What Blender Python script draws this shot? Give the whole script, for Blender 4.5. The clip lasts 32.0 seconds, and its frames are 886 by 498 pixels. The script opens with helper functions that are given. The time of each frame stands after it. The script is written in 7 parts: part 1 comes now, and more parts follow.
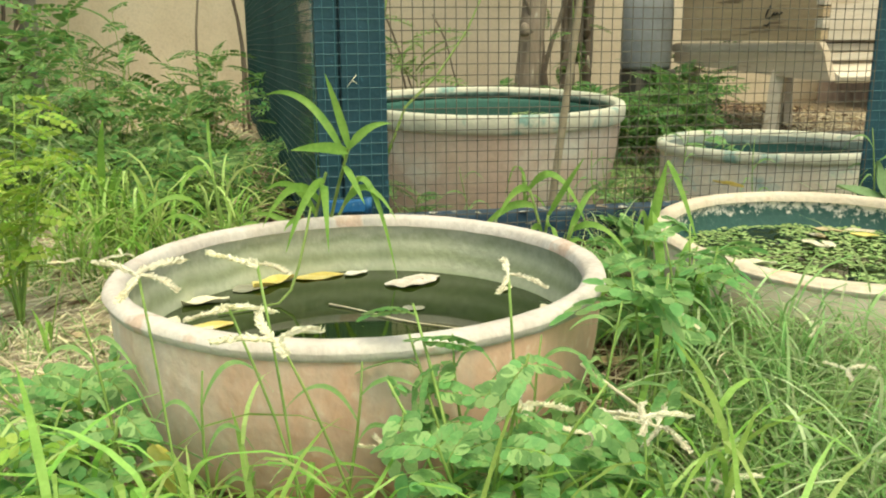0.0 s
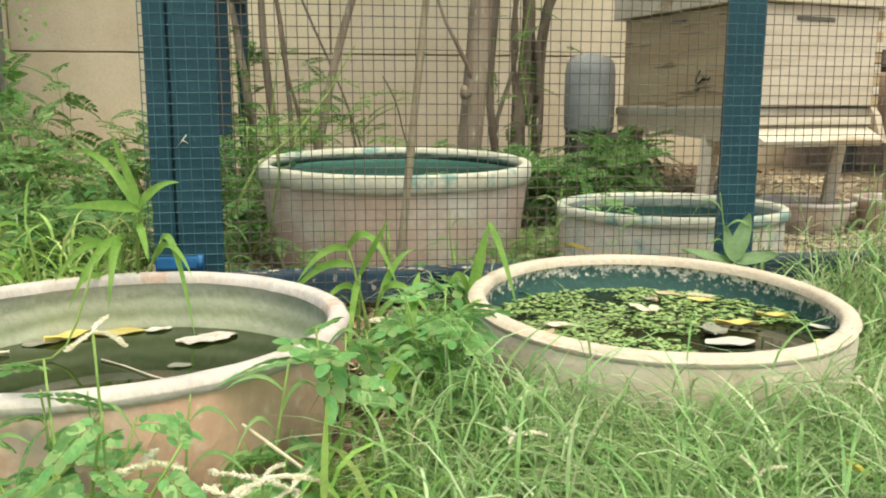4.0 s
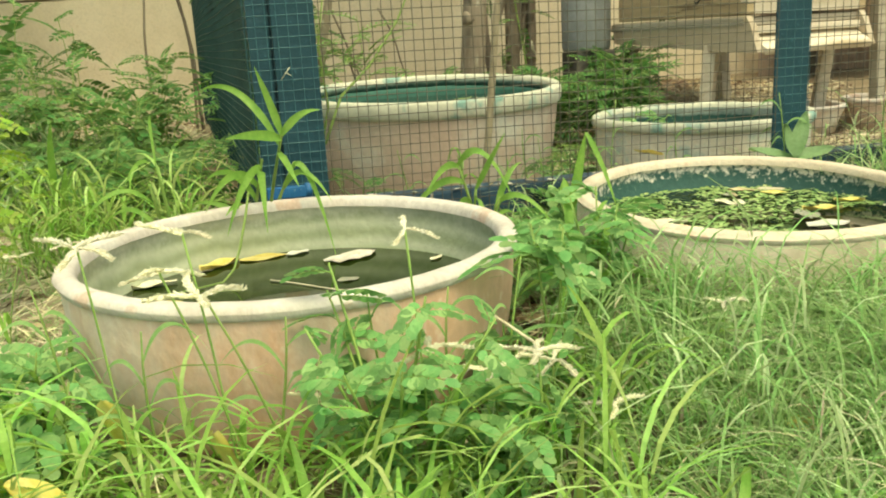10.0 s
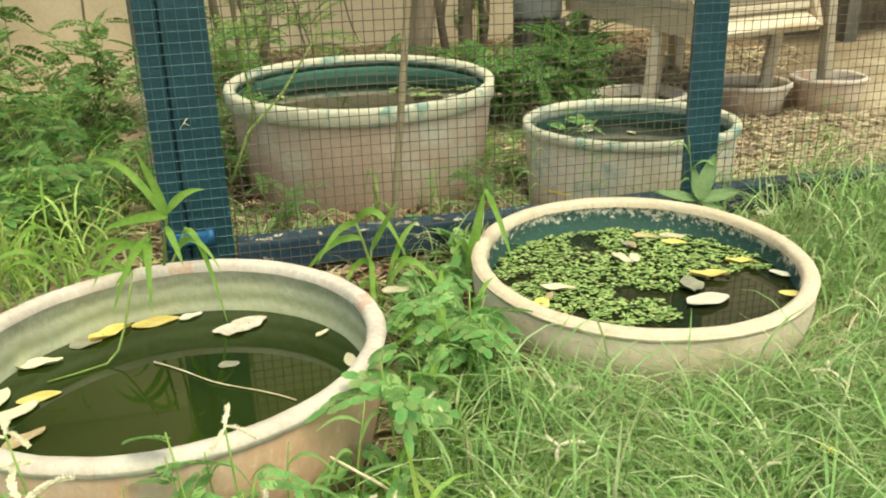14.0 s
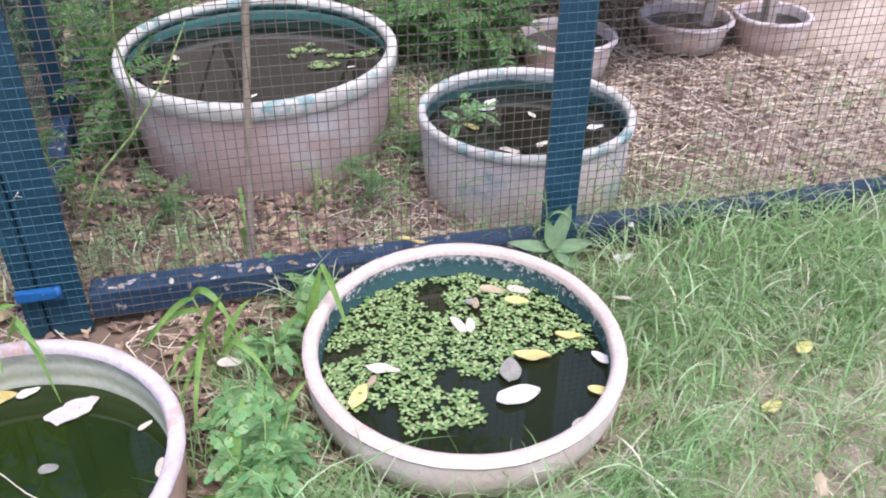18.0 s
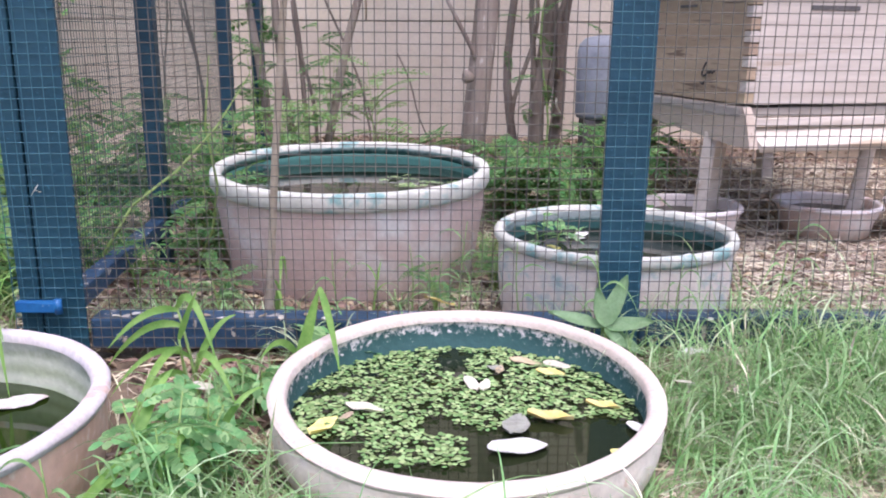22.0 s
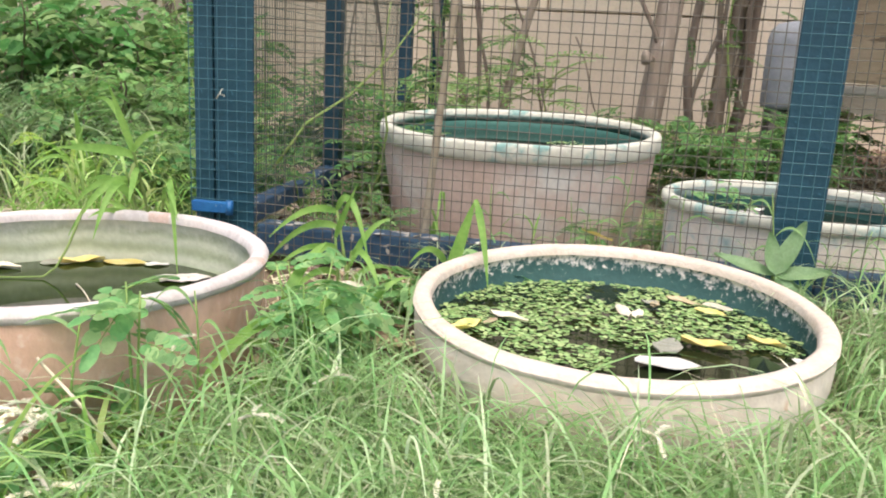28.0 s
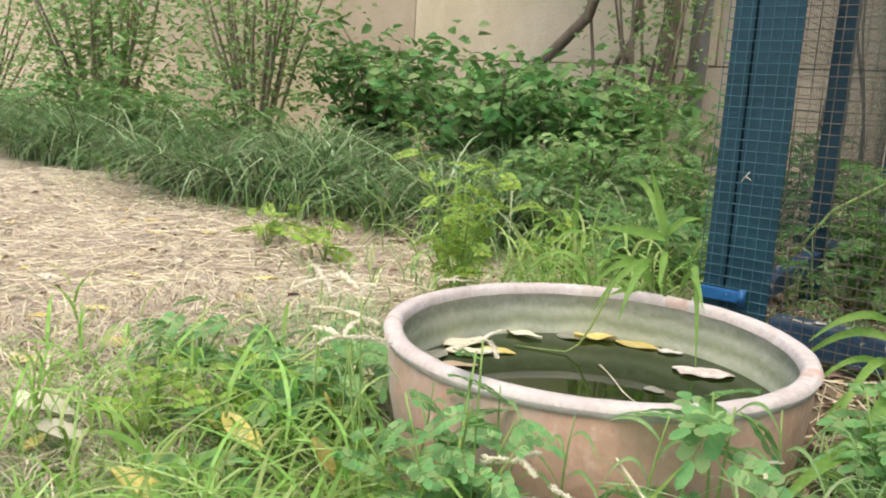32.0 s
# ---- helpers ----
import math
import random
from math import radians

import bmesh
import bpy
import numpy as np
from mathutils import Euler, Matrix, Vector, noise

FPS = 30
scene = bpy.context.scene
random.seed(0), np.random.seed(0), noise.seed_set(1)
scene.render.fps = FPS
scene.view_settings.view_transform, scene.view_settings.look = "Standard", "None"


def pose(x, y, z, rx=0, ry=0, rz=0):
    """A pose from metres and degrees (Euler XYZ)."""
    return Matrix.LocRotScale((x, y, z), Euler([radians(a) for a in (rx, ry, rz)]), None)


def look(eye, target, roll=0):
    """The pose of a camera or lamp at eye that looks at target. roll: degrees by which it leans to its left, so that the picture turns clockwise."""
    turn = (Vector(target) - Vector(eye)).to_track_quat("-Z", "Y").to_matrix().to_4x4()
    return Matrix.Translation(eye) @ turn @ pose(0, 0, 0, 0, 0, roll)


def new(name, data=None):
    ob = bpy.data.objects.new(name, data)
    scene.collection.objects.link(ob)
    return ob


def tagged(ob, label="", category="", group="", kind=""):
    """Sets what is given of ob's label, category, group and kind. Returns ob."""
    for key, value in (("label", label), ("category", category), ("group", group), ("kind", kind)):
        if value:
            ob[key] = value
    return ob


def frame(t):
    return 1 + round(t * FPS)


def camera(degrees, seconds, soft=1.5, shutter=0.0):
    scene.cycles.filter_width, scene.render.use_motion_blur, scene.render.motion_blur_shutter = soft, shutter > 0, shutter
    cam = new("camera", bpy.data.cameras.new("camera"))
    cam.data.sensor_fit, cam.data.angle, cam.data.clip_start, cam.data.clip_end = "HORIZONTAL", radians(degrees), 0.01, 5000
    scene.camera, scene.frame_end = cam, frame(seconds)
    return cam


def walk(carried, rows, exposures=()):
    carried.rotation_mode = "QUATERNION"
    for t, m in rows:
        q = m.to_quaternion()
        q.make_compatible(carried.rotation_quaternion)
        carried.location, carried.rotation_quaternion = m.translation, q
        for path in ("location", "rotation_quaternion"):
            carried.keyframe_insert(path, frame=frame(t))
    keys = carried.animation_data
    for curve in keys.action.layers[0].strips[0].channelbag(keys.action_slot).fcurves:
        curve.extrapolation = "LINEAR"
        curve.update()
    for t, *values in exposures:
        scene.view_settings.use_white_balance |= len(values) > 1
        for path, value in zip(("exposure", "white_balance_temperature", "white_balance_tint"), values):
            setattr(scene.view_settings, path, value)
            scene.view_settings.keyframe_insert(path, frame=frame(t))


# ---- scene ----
cam = camera(56.0, 32.0, soft=2.0)
PATH = [
    (0, (-0.0777, -1.0157, 0.3112), (0.0835, -0.0580, 0.0728), -0.40),
    (0.5, (-0.0284, -1.0234, 0.3182), (0.0758, -0.0519, 0.1052), -1.36),
    (1, (0.0174, -1.0331, 0.3144), (0.1099, -0.0561, 0.1226), -1.63),
    (1.5, (0.0757, -1.0469, 0.3138), (0.1574, -0.0651, 0.1427), -2.21),
    (2, (0.1149, -1.0536, 0.3239), (0.1979, -0.0740, 0.1410), -1.77),
    (2.5, (0.1701, -1.0682, 0.3214), (0.2578, -0.0908, 0.1292), -1.57),
    (4.5, (0.1465, -1.0537, 0.3017), (0.2905, -0.0780, 0.1366), 0.58),
    (5, (0.1324, -1.0583, 0.2835), (0.2734, -0.0851, 0.1019), 1.10),
    (5.5, (0.1266, -1.0586, 0.2788), (0.2588, -0.0871, 0.0818), 1.21),
    (6, (0.1136, -1.0769, 0.2816), (0.2501, -0.1103, 0.0647), 0.90),
    (6.5, (0.0968, -1.1035, 0.2906), (0.2251, -0.1405, 0.0538), 0.43),
    (7, (0.0842, -1.1235, 0.2948), (0.2216, -0.1615, 0.0587), -0.09),
    (7.5, (0.0506, -1.1207, 0.2969), (0.2332, -0.1681, 0.0537), 0.67),
    (8, (0.0251, -1.1153, 0.2945), (0.2038, -0.1646, 0.0411), 0.50),
    (8.5, (0.0018, -1.1053, 0.2956), (0.1835, -0.1529, 0.0508), -0.35),
    (9, (-0.0230, -1.0997, 0.3022), (0.1673, -0.1471, 0.0645), -2.14),
    (9.5, (-0.0380, -1.0939, 0.3036), (0.1483, -0.1392, 0.0716), -3.15),
    (10, (-0.0486, -1.0896, 0.3039), (0.1448, -0.1401, 0.0570), -3.26),
    (10.5, (-0.0418, -1.0858, 0.3121), (0.1283, -0.1336, 0.0583), -3.47),
    (11, (-0.0249, -1.0812, 0.3176), (0.1598, -0.1338, 0.0562), -2.98),
    (11.5, (-0.0058, -1.0829, 0.3210), (0.1809, -0.1346, 0.0643), -3.65),
    (12, (0.0186, -1.0777, 0.3345), (0.2351, -0.1359, 0.0770), -2.68),
    (12.5, (0.0327, -1.0858, 0.3571), (0.2474, -0.1422, 0.1054), -2.50),
    (13, (0.0613, -1.0884, 0.4089), (0.2703, -0.1522, 0.1264), -2.49),
    (13.5, (0.0625, -1.0821, 0.4329), (0.2791, -0.1565, 0.1225), -2.03),
    (15.5, (0.1363, -1.0648, 0.7489), (0.2506, -0.2329, 0.2059), -1.65),
    (16, (0.1776, -1.0801, 0.8064), (0.2693, -0.2629, 0.2374), -2.07),
    (16.5, (0.2118, -1.0737, 0.8199), (0.3202, -0.2450, 0.2709), -0.40),
    (17, (0.2473, -1.0539, 0.8233), (0.3700, -0.2280, 0.2730), 0.15),
    (17.5, (0.2787, -1.0309, 0.8088), (0.4371, -0.2077, 0.2636), 0.28),
    (18, (0.3031, -0.9920, 0.7942), (0.4861, -0.1833, 0.2352), 0.41),
    (18.5, (0.3185, -0.9305, 0.8048), (0.4845, -0.1437, 0.2102), 0.81),
    (19, (0.3267, -0.8915, 0.7979), (0.4831, -0.1119, 0.1915), 0.58),
    (19.5, (0.3497, -0.8778, 0.7726), (0.4856, -0.0788, 0.1868), 0.47),
    (20, (0.4005, -0.8913, 0.6967), (0.4853, -0.0459, 0.1692), 1.30),
    (20.5, (0.4271, -0.9071, 0.6003), (0.4929, -0.0202, 0.1431), 1.22),
    (21, (0.4423, -0.9430, 0.5274), (0.4868, -0.0205, 0.1441), 1.99),
    (21.5, (0.4622, -0.9849, 0.4849), (0.4819, -0.0307, 0.1863), 0.82),
    (22, (0.4923, -1.0114, 0.4592), (0.4847, -0.0433, 0.2089), 0.41),
    (22.5, (0.5161, -1.0257, 0.4351), (0.5198, -0.0475, 0.2277), 0.08),
    (23, (0.5162, -1.0247, 0.4227), (0.4891, -0.0442, 0.2280), -0.28),
    (23.5, (0.5190, -1.0185, 0.4120), (0.4444, -0.0405, 0.2171), -1.29),
    (24, (0.5320, -1.0135, 0.4094), (0.4197, -0.0383, 0.2190), -1.62),
    (24.5, (0.5428, -1.0117, 0.4066), (0.4180, -0.0362, 0.2254), -1.36),
    (25, (0.5446, -1.0140, 0.3965), (0.3907, -0.0402, 0.2288), -0.53),
    (25.5, (0.5318, -1.0187, 0.3841), (0.3518, -0.0524, 0.2002), 0.20),
    (26, (0.5218, -1.0200, 0.3700), (0.3300, -0.0575, 0.1786), 1.03),
    (26.5, (0.5108, -1.0192, 0.3558), (0.3260, -0.0588, 0.1474), 2.28),
    (28.5, (0.4943, -1.0198, 0.3387), (0.2922, -0.0682, 0.1070), 3.10),
    (29, (0.4714, -1.0203, 0.3390), (0.2466, -0.0726, 0.1125), 3.05),
    (29.5, (0.4383, -1.0286, 0.3335), (0.1284, -0.1052, 0.1073), 4.13),
    (30, (0.3897, -1.0338, 0.3380), (-0.0273, -0.1506, 0.1233), 4.04),
    (30.5, (0.3633, -1.0433, 0.3523), (-0.1210, -0.1897, 0.1607), 4.71),
    (31, (0.3593, -1.0410, 0.3521), (-0.1696, -0.2150, 0.1568), 4.42),
    (31.5, (0.3555, -1.0399, 0.3529), (-0.2196, -0.2456, 0.1572), 3.64),
    (32, (0.3458, -1.0311, 0.3530), (-0.2745, -0.2692, 0.1666), 3.26),
]
EXPOSURES = [(0.0, 0.76, 7900, -9), (2.5, 0.74, 7500, -4), (5.0, 0.80, 7200, -2), (6.0, 0.83, 7800, -10), (9.0, 0.84, 8800, -15), (13.5, 0.74, 8500, -12), (15.5, 0.74, 6900, 12), (17.0, 0.80, 5800, 25), (19.0, 0.84, 5570, 31), (21.0, 0.88, 5540, 30), (23.0, 1.0, 5650, 27), (26.0, 1.0, 5680, 31), (28.5, 0.93, 6750, 8), (30.0, 0.79, 7350, 2), (31.0, 0.70, 7050, 3), (32.0, 0.62, 6600, 11)]
walk(cam, [(t, look(eye, target, roll)) for t, eye, target, roll in PATH], EXPOSURES)

# ---- world, sun ----
world = bpy.data.worlds.new("sky")
scene.world = world
world.use_nodes = True
wn = world.node_tree.nodes
sky = wn.new("ShaderNodeTexSky")
sky.sky_type = "NISHITA"
sky.sun_disc = False
sky.sun_elevation = radians(67)
sky.sun_rotation = radians(167.5)
sky.air_density, sky.dust_density, sky.ozone_density = 1.0, 4.0, 1.0
world.node_tree.links.new(sky.outputs[0], wn["Background"].inputs[0])
wn["Background"].inputs[1].default_value = 0.15
sun = new("sun", bpy.data.lights.new("sun", "SUN"))
sun.data.energy = 1.25
sun.data.angle = radians(40)
sun.data.color = (1.0, 0.95, 0.87)
sun.matrix_world = look((0.4, -1.8, 4.4), (0, 0, 0))

# ---- materials ----
GOLDEN = 2.399963


def mat(name, a, b, rough=0.8, scale=18.0, fine=160.0, bump=0.25, metal=0.0, third=None, third_at=0.62, spread=0.08,
        stretch=(1, 1, 1), island=0.0, spec=0.4, through_light=0.0, obj_random=0.12):
    """Two-scale procedural surface: patches between a and b, specks of a third colour, fine grain and bump."""
    m = bpy.data.materials.new(name)
    m.use_nodes = True
    t = m.node_tree
    n, l = t.nodes, t.links
    p = n["Principled BSDF"]
    co = n.new("ShaderNodeTexCoord")
    mp = n.new("ShaderNodeMapping")
    mp.inputs["Scale"].default_value = stretch
    l.new(co.outputs["Object"], mp.inputs[0])
    big = n.new("ShaderNodeTexNoise")
    big.inputs["Scale"].default_value = scale
    big.inputs["Detail"].default_value = 6
    big.inputs["Roughness"].default_value = 0.65
    small = n.new("ShaderNodeTexNoise")
    small.inputs["Scale"].default_value = fine
    small.inputs["Detail"].default_value = 3
    l.new(mp.outputs[0], big.inputs[0])
    l.new(mp.outputs[0], small.inputs[0])
    ramp = n.new("ShaderNodeValToRGB")
    ramp.color_ramp.elements[0].position, ramp.color_ramp.elements[1].position = 0.36, 0.64
    ramp.color_ramp.elements[0].color, ramp.color_ramp.elements[1].color = (*a, 1), (*b, 1)
    l.new(big.outputs[0], ramp.inputs[0])
    colour = ramp.outputs[0]
    if third:
        r2 = n.new("ShaderNodeValToRGB")
        r2.color_ramp.elements[0].position, r2.color_ramp.elements[1].position = third_at, third_at + spread
        l.new(small.outputs[0] if third_at > 0.58 else big.outputs[0], r2.inputs[0])
        mx = n.new("ShaderNodeMix")
        mx.data_type = "RGBA"
        l.new(r2.outputs[0], mx.inputs[0])
        l.new(colour, mx.inputs[6])
        mx.inputs[7].default_value = (*third, 1)
        colour = mx.outputs[2]
    hsv = n.new("ShaderNodeHueSaturation")
    l.new(colour, hsv.inputs["Color"])
    grain = n.new("ShaderNodeMapRange")
    grain.inputs[3].default_value, grain.inputs[4].default_value = 0.82, 1.18
    l.new(small.outputs[0], grain.inputs[0])
    val = grain.outputs[0]
    if island or obj_random:
        if island:
            src = n.new("ShaderNodeNewGeometry").outputs["Random Per Island"]
            k = island
        else:
            src = n.new("ShaderNodeObjectInfo").outputs["Random"]
            k = obj_random
        rr = n.new("ShaderNodeMapRange")
        rr.inputs[3].default_value, rr.inputs[4].default_value = 1 - k, 1 + k
        l.new(src, rr.inputs[0])
        mul = n.new("ShaderNodeMath")
        mul.operation = "MULTIPLY"
        l.new(val, mul.inputs[0])
        l.new(rr.outputs[0], mul.inputs[1])
        val = mul.outputs[0]
        hue = n.new("ShaderNodeMapRange")
        hue.inputs[3].default_value, hue.inputs[4].default_value = 0.5 - 0.06 * k, 0.5 + 0.06 * k
        l.new(src, hue.inputs[0])
        l.new(hue.outputs[0], hsv.inputs["Hue"])
    l.new(val, hsv.inputs["Value"])
    colour = hsv.outputs[0]
    l.new(colour, p.inputs["Base Color"])
    p.inputs["Roughness"].default_value = rough
    p.inputs["Metallic"].default_value = metal
    p.inputs["Specular IOR Level"].default_value = spec
    if bump:
        add = n.new("ShaderNodeMath")
        add.operation = "ADD"
        l.new(big.outputs[0], add.inputs[0])
        l.new(small.outputs[0], add.inputs[1])
        bp = n.new("ShaderNodeBump")
        bp.inputs["Strength"].default_value = bump
        bp.inputs["Distance"].default_value = 0.004
        l.new(add.outputs[0], bp.inputs["Height"])
        l.new(bp.outputs[0], p.inputs["Normal"])
    if through_light:
        tr = n.new("ShaderNodeBsdfTranslucent")
        l.new(colour, tr.inputs[0])
        mix = n.new("ShaderNodeMixShader")
        mix.inputs[0].default_value = through_light
        l.new(p.outputs[0], mix.inputs[1])
        l.new(tr.outputs[0], mix.inputs[2])
        l.new(mix.outputs[0], n["Material Output"].inputs[0])
    return m


def leaf_mat(name, a, b, c, rough=0.5, through_light=0.35, k=0.35, bump=0.1):
    """Foliage: each leaf or blade takes its own tone between three greens."""
    m = mat(name, a, b, rough=rough, scale=40, fine=300, bump=bump, island=k, through_light=through_light, spec=0.35)
    t = m.node_tree
    n, l = t.nodes, t.links
    hsv = next(x for x in n if x.type == "HUE_SAT")
    old = hsv.inputs["Color"].links[0].from_socket
    geo = next(x for x in n if x.type == "NEW_GEOMETRY")
    mul = n.new("ShaderNodeMath")
    mul.operation = "MULTIPLY"
    mul.inputs[1].default_value = 7.31
    fr = n.new("ShaderNodeMath")
    fr.operation = "FRACT"
    l.new(geo.outputs["Random Per Island"], mul.inputs[0])
    l.new(mul.outputs[0], fr.inputs[0])
    r = n.new("ShaderNodeValToRGB")
    r.color_ramp.elements[0].position, r.color_ramp.elements[1].position = 0.55, 0.95
    l.new(fr.outputs[0], r.inputs[0])
    mx = n.new("ShaderNodeMix")
    mx.data_type = "RGBA"
    l.new(r.outputs[0], mx.inputs[0])
    l.new(old, mx.inputs[6])
    mx.inputs[7].default_value = (*c, 1)
    l.new(mx.outputs[2], hsv.inputs["Color"])
    return m


def band_mat(name, low, high, level, width, noise_amount, rough=0.7, streak=None, scale=30.0):
    """A painted or stained lining: colour low under the level (object z), high above it, with a ragged flaked edge."""
    m = mat(name, high[0], high[1], rough=rough, scale=14, fine=120, bump=0.3)
    t = m.node_tree
    n, l = t.nodes, t.links
    hsv = next(x for x in n if x.type == "HUE_SAT")
    old = hsv.inputs["Color"].links[0].from_socket
    co = n.new("ShaderNodeTexCoord")
    sep = n.new("ShaderNodeSeparateXYZ")
    l.new(co.outputs["Object"], sep.inputs[0])
    ns = n.new("ShaderNodeTexNoise")
    ns.inputs["Scale"].default_value = scale
    ns.inputs["Detail"].default_value = 8
    ns.inputs["Roughness"].default_value = 0.75
    l.new(co.outputs["Object"], ns.inputs[0])
    mr = n.new("ShaderNodeMath")
    mr.operation = "MULTIPLY_ADD"
    mr.inputs[1].default_value = noise_amount
    l.new(ns.outputs[0], mr.inputs[0])
    l.new(sep.outputs[2], mr.inputs[2])
    rg = n.new("ShaderNodeMapRange")
    rg.inputs[1].default_value = level + noise_amount * 0.5 - width
    rg.inputs[2].default_value = level + noise_amount * 0.5 + width
    l.new(mr.outputs[0], rg.inputs[0])
    lowmix = n.new("ShaderNodeMix")
    lowmix.data_type = "RGBA"
    lowmix.inputs[6].default_value, lowmix.inputs[7].default_value = (*low[0], 1), (*low[1], 1)
    if streak:
        wv = n.new("ShaderNodeTexWave")
        wv.bands_direction = "Z"
        wv.inputs["Scale"].default_value = streak
        wv.inputs["Distortion"].default_value = 3.0
        wv.inputs["Detail"].default_value = 3
        l.new(co.outputs["Object"], wv.inputs[0])
        l.new(wv.outputs[0], lowmix.inputs[0])
    else:
        l.new(ns.outputs[0], lowmix.inputs[0])
    mx = n.new("ShaderNodeMix")
    mx.data_type = "RGBA"
    l.new(rg.outputs[0], mx.inputs[0])
    l.new(lowmix.outputs[2], mx.inputs[6])
    l.new(old, mx.inputs[7])
    l.new(mx.outputs[2], hsv.inputs["Color"])
    return m


M_SOIL = mat("soil", (0.34, 0.27, 0.19), (0.50, 0.42, 0.315), rough=0.95, scale=5, fine=90, bump=1.0, third=(0.58, 0.51, 0.41), third_at=0.60, spread=0.1)

def humus_shade_mat():
    """Soil that turns from pale sandy ground to dark leafy humus inside the enclosure and between the tubs; its reach
    under the hive is painted shade.
    """
    m = M_SOIL
    t = m.node_tree
    n, l = t.nodes, t.links
    hsv = next(x for x in n if x.type == "HUE_SAT")
    old = hsv.inputs["Color"].links[0].from_socket
    co = next(x for x in n if x.type == "TEX_COORD")
    sep = n.new("ShaderNodeSeparateXYZ")
    l.new(co.outputs["Object"], sep.inputs[0])
    ns = n.new("ShaderNodeTexNoise")
    ns.inputs["Scale"].default_value = 9
    ns.inputs["Detail"].default_value = 7
    l.new(co.outputs["Object"], ns.inputs[0])
    a = n.new("ShaderNodeMath")
    a.operation = "MULTIPLY_ADD"
    a.inputs[1].default_value = 0.5
    l.new(ns.outputs[0], a.inputs[0])
    l.new(sep.outputs[0], a.inputs[2])
    west = n.new("ShaderNodeMapRange")
    west.inputs[1].default_value, west.inputs[2].default_value = -0.05, 0.16
    l.new(a.outputs[0], west.inputs[0])
    east = n.new("ShaderNodeMapRange")
    east.inputs[1].default_value, east.inputs[2].default_value = 1.35, 0.95
    # Pushes the dark soil colour east towards the back, as painted shade beneath the hive.
    back = n.new("ShaderNodeMath")
    back.operation = "MULTIPLY_ADD"
    back.inputs[1].default_value = -0.9
    l.new(sep.outputs[1], back.inputs[0])
    l.new(a.outputs[0], back.inputs[2])
    l.new(back.outputs[0], east.inputs[0])
    both = n.new("ShaderNodeMath")
    both.operation = "MULTIPLY"
    l.new(west.outputs[0], both.inputs[0])
    l.new(east.outputs[0], both.inputs[1])
    near = n.new("ShaderNodeMapRange")
    near.inputs[1].default_value, near.inputs[2].default_value = -0.95, -0.65
    l.new(sep.outputs[1], near.inputs[0])
    all3 = n.new("ShaderNodeMath")
    all3.operation = "MULTIPLY"
    l.new(both.outputs[0], all3.inputs[0])
    l.new(near.outputs[0], all3.inputs[1])
    mx = n.new("ShaderNodeMix")
    mx.data_type = "RGBA"
    l.new(all3.outputs[0], mx.inputs[0])
    l.new(old, mx.inputs[6])
    mx.inputs[7].default_value = (0.17, 0.125, 0.08, 1)
    l.new(mx.outputs[2], hsv.inputs["Color"])


humus_shade_mat()
M_STRAW = mat("straw", (0.46, 0.38, 0.25), (0.70, 0.61, 0.46), rough=0.8, scale=30, bump=0.1, island=0.48)
M_LITTER = mat("dry_leaf_litter", (0.17, 0.11, 0.07), (0.43, 0.31, 0.205), rough=0.8, scale=30, bump=0.2, island=0.5)
M_PLASTER = mat("cream_plaster", (0.56, 0.465, 0.33), (0.66, 0.565, 0.425), rough=0.9, scale=3.0, fine=110, bump=0.5, third=(0.50, 0.40, 0.27), third_at=0.60, spread=0.2)
M_BLUE = mat("blue_paint", (0.008, 0.046, 0.066), (0.016, 0.069, 0.096), rough=0.5, scale=10, fine=130, bump=0.3, third=(0.035, 0.12, 0.165), third_at=0.64)
M_BLUE_DARK = mat("dark_blue_paint", (0.006, 0.030, 0.045), (0.014, 0.052, 0.075), rough=0.5, scale=10, fine=130, bump=0.3)
M_BLUE_WORN = mat("worn_blue_paint", (0.018, 0.048, 0.088), (0.033, 0.078, 0.128), rough=0.55, scale=22, fine=60, bump=0.6, third=(0.40, 0.36, 0.29), third_at=0.63, spread=0.03)
M_BLUE_BRIGHT = mat("bright_blue_paint", (0.012, 0.09, 0.25), (0.02, 0.135, 0.32), rough=0.45, scale=30, fine=150, bump=0.3, third=(0.15, 0.24, 0.33), third_at=0.64)
M_WIRE = mat("galvanised_wire", (0.09, 0.081, 0.062), (0.155, 0.140, 0.11), rough=0.75, scale=25, bump=0.0, spec=0.2)
M_WIRE_DARK = mat("dark_green_wire", (0.012, 0.045, 0.042), (0.03, 0.075, 0.07), rough=0.55, scale=25, bump=0.0)
M_WIRE_BLUE = mat("blue_painted_wire", (0.024, 0.09, 0.115), (0.05, 0.135, 0.16), rough=0.5, scale=25, bump=0.0)
M_RIM_A = mat("limed_terracotta_rim", (0.53, 0.46, 0.41), (0.66, 0.61, 0.56), rough=0.92, scale=18, fine=170, bump=0.4, third=(0.56, 0.41, 0.33), third_at=0.565, spread=0.07, stretch=(1, 1, 0.6))
M_RIM_B = mat("warm_limed_rim", (0.53, 0.425, 0.335), (0.61, 0.53, 0.44), rough=0.92, scale=14, fine=170, bump=0.4, third=(0.60, 0.41, 0.31), third_at=0.575, spread=0.06)
M_BODY_A = mat("terracotta_body", (0.65, 0.365, 0.25), (0.72, 0.47, 0.345), rough=0.9, scale=6, fine=100, bump=0.4, third=(0.73, 0.55, 0.44), third_at=0.585, spread=0.14, stretch=(1, 1, 0.8))
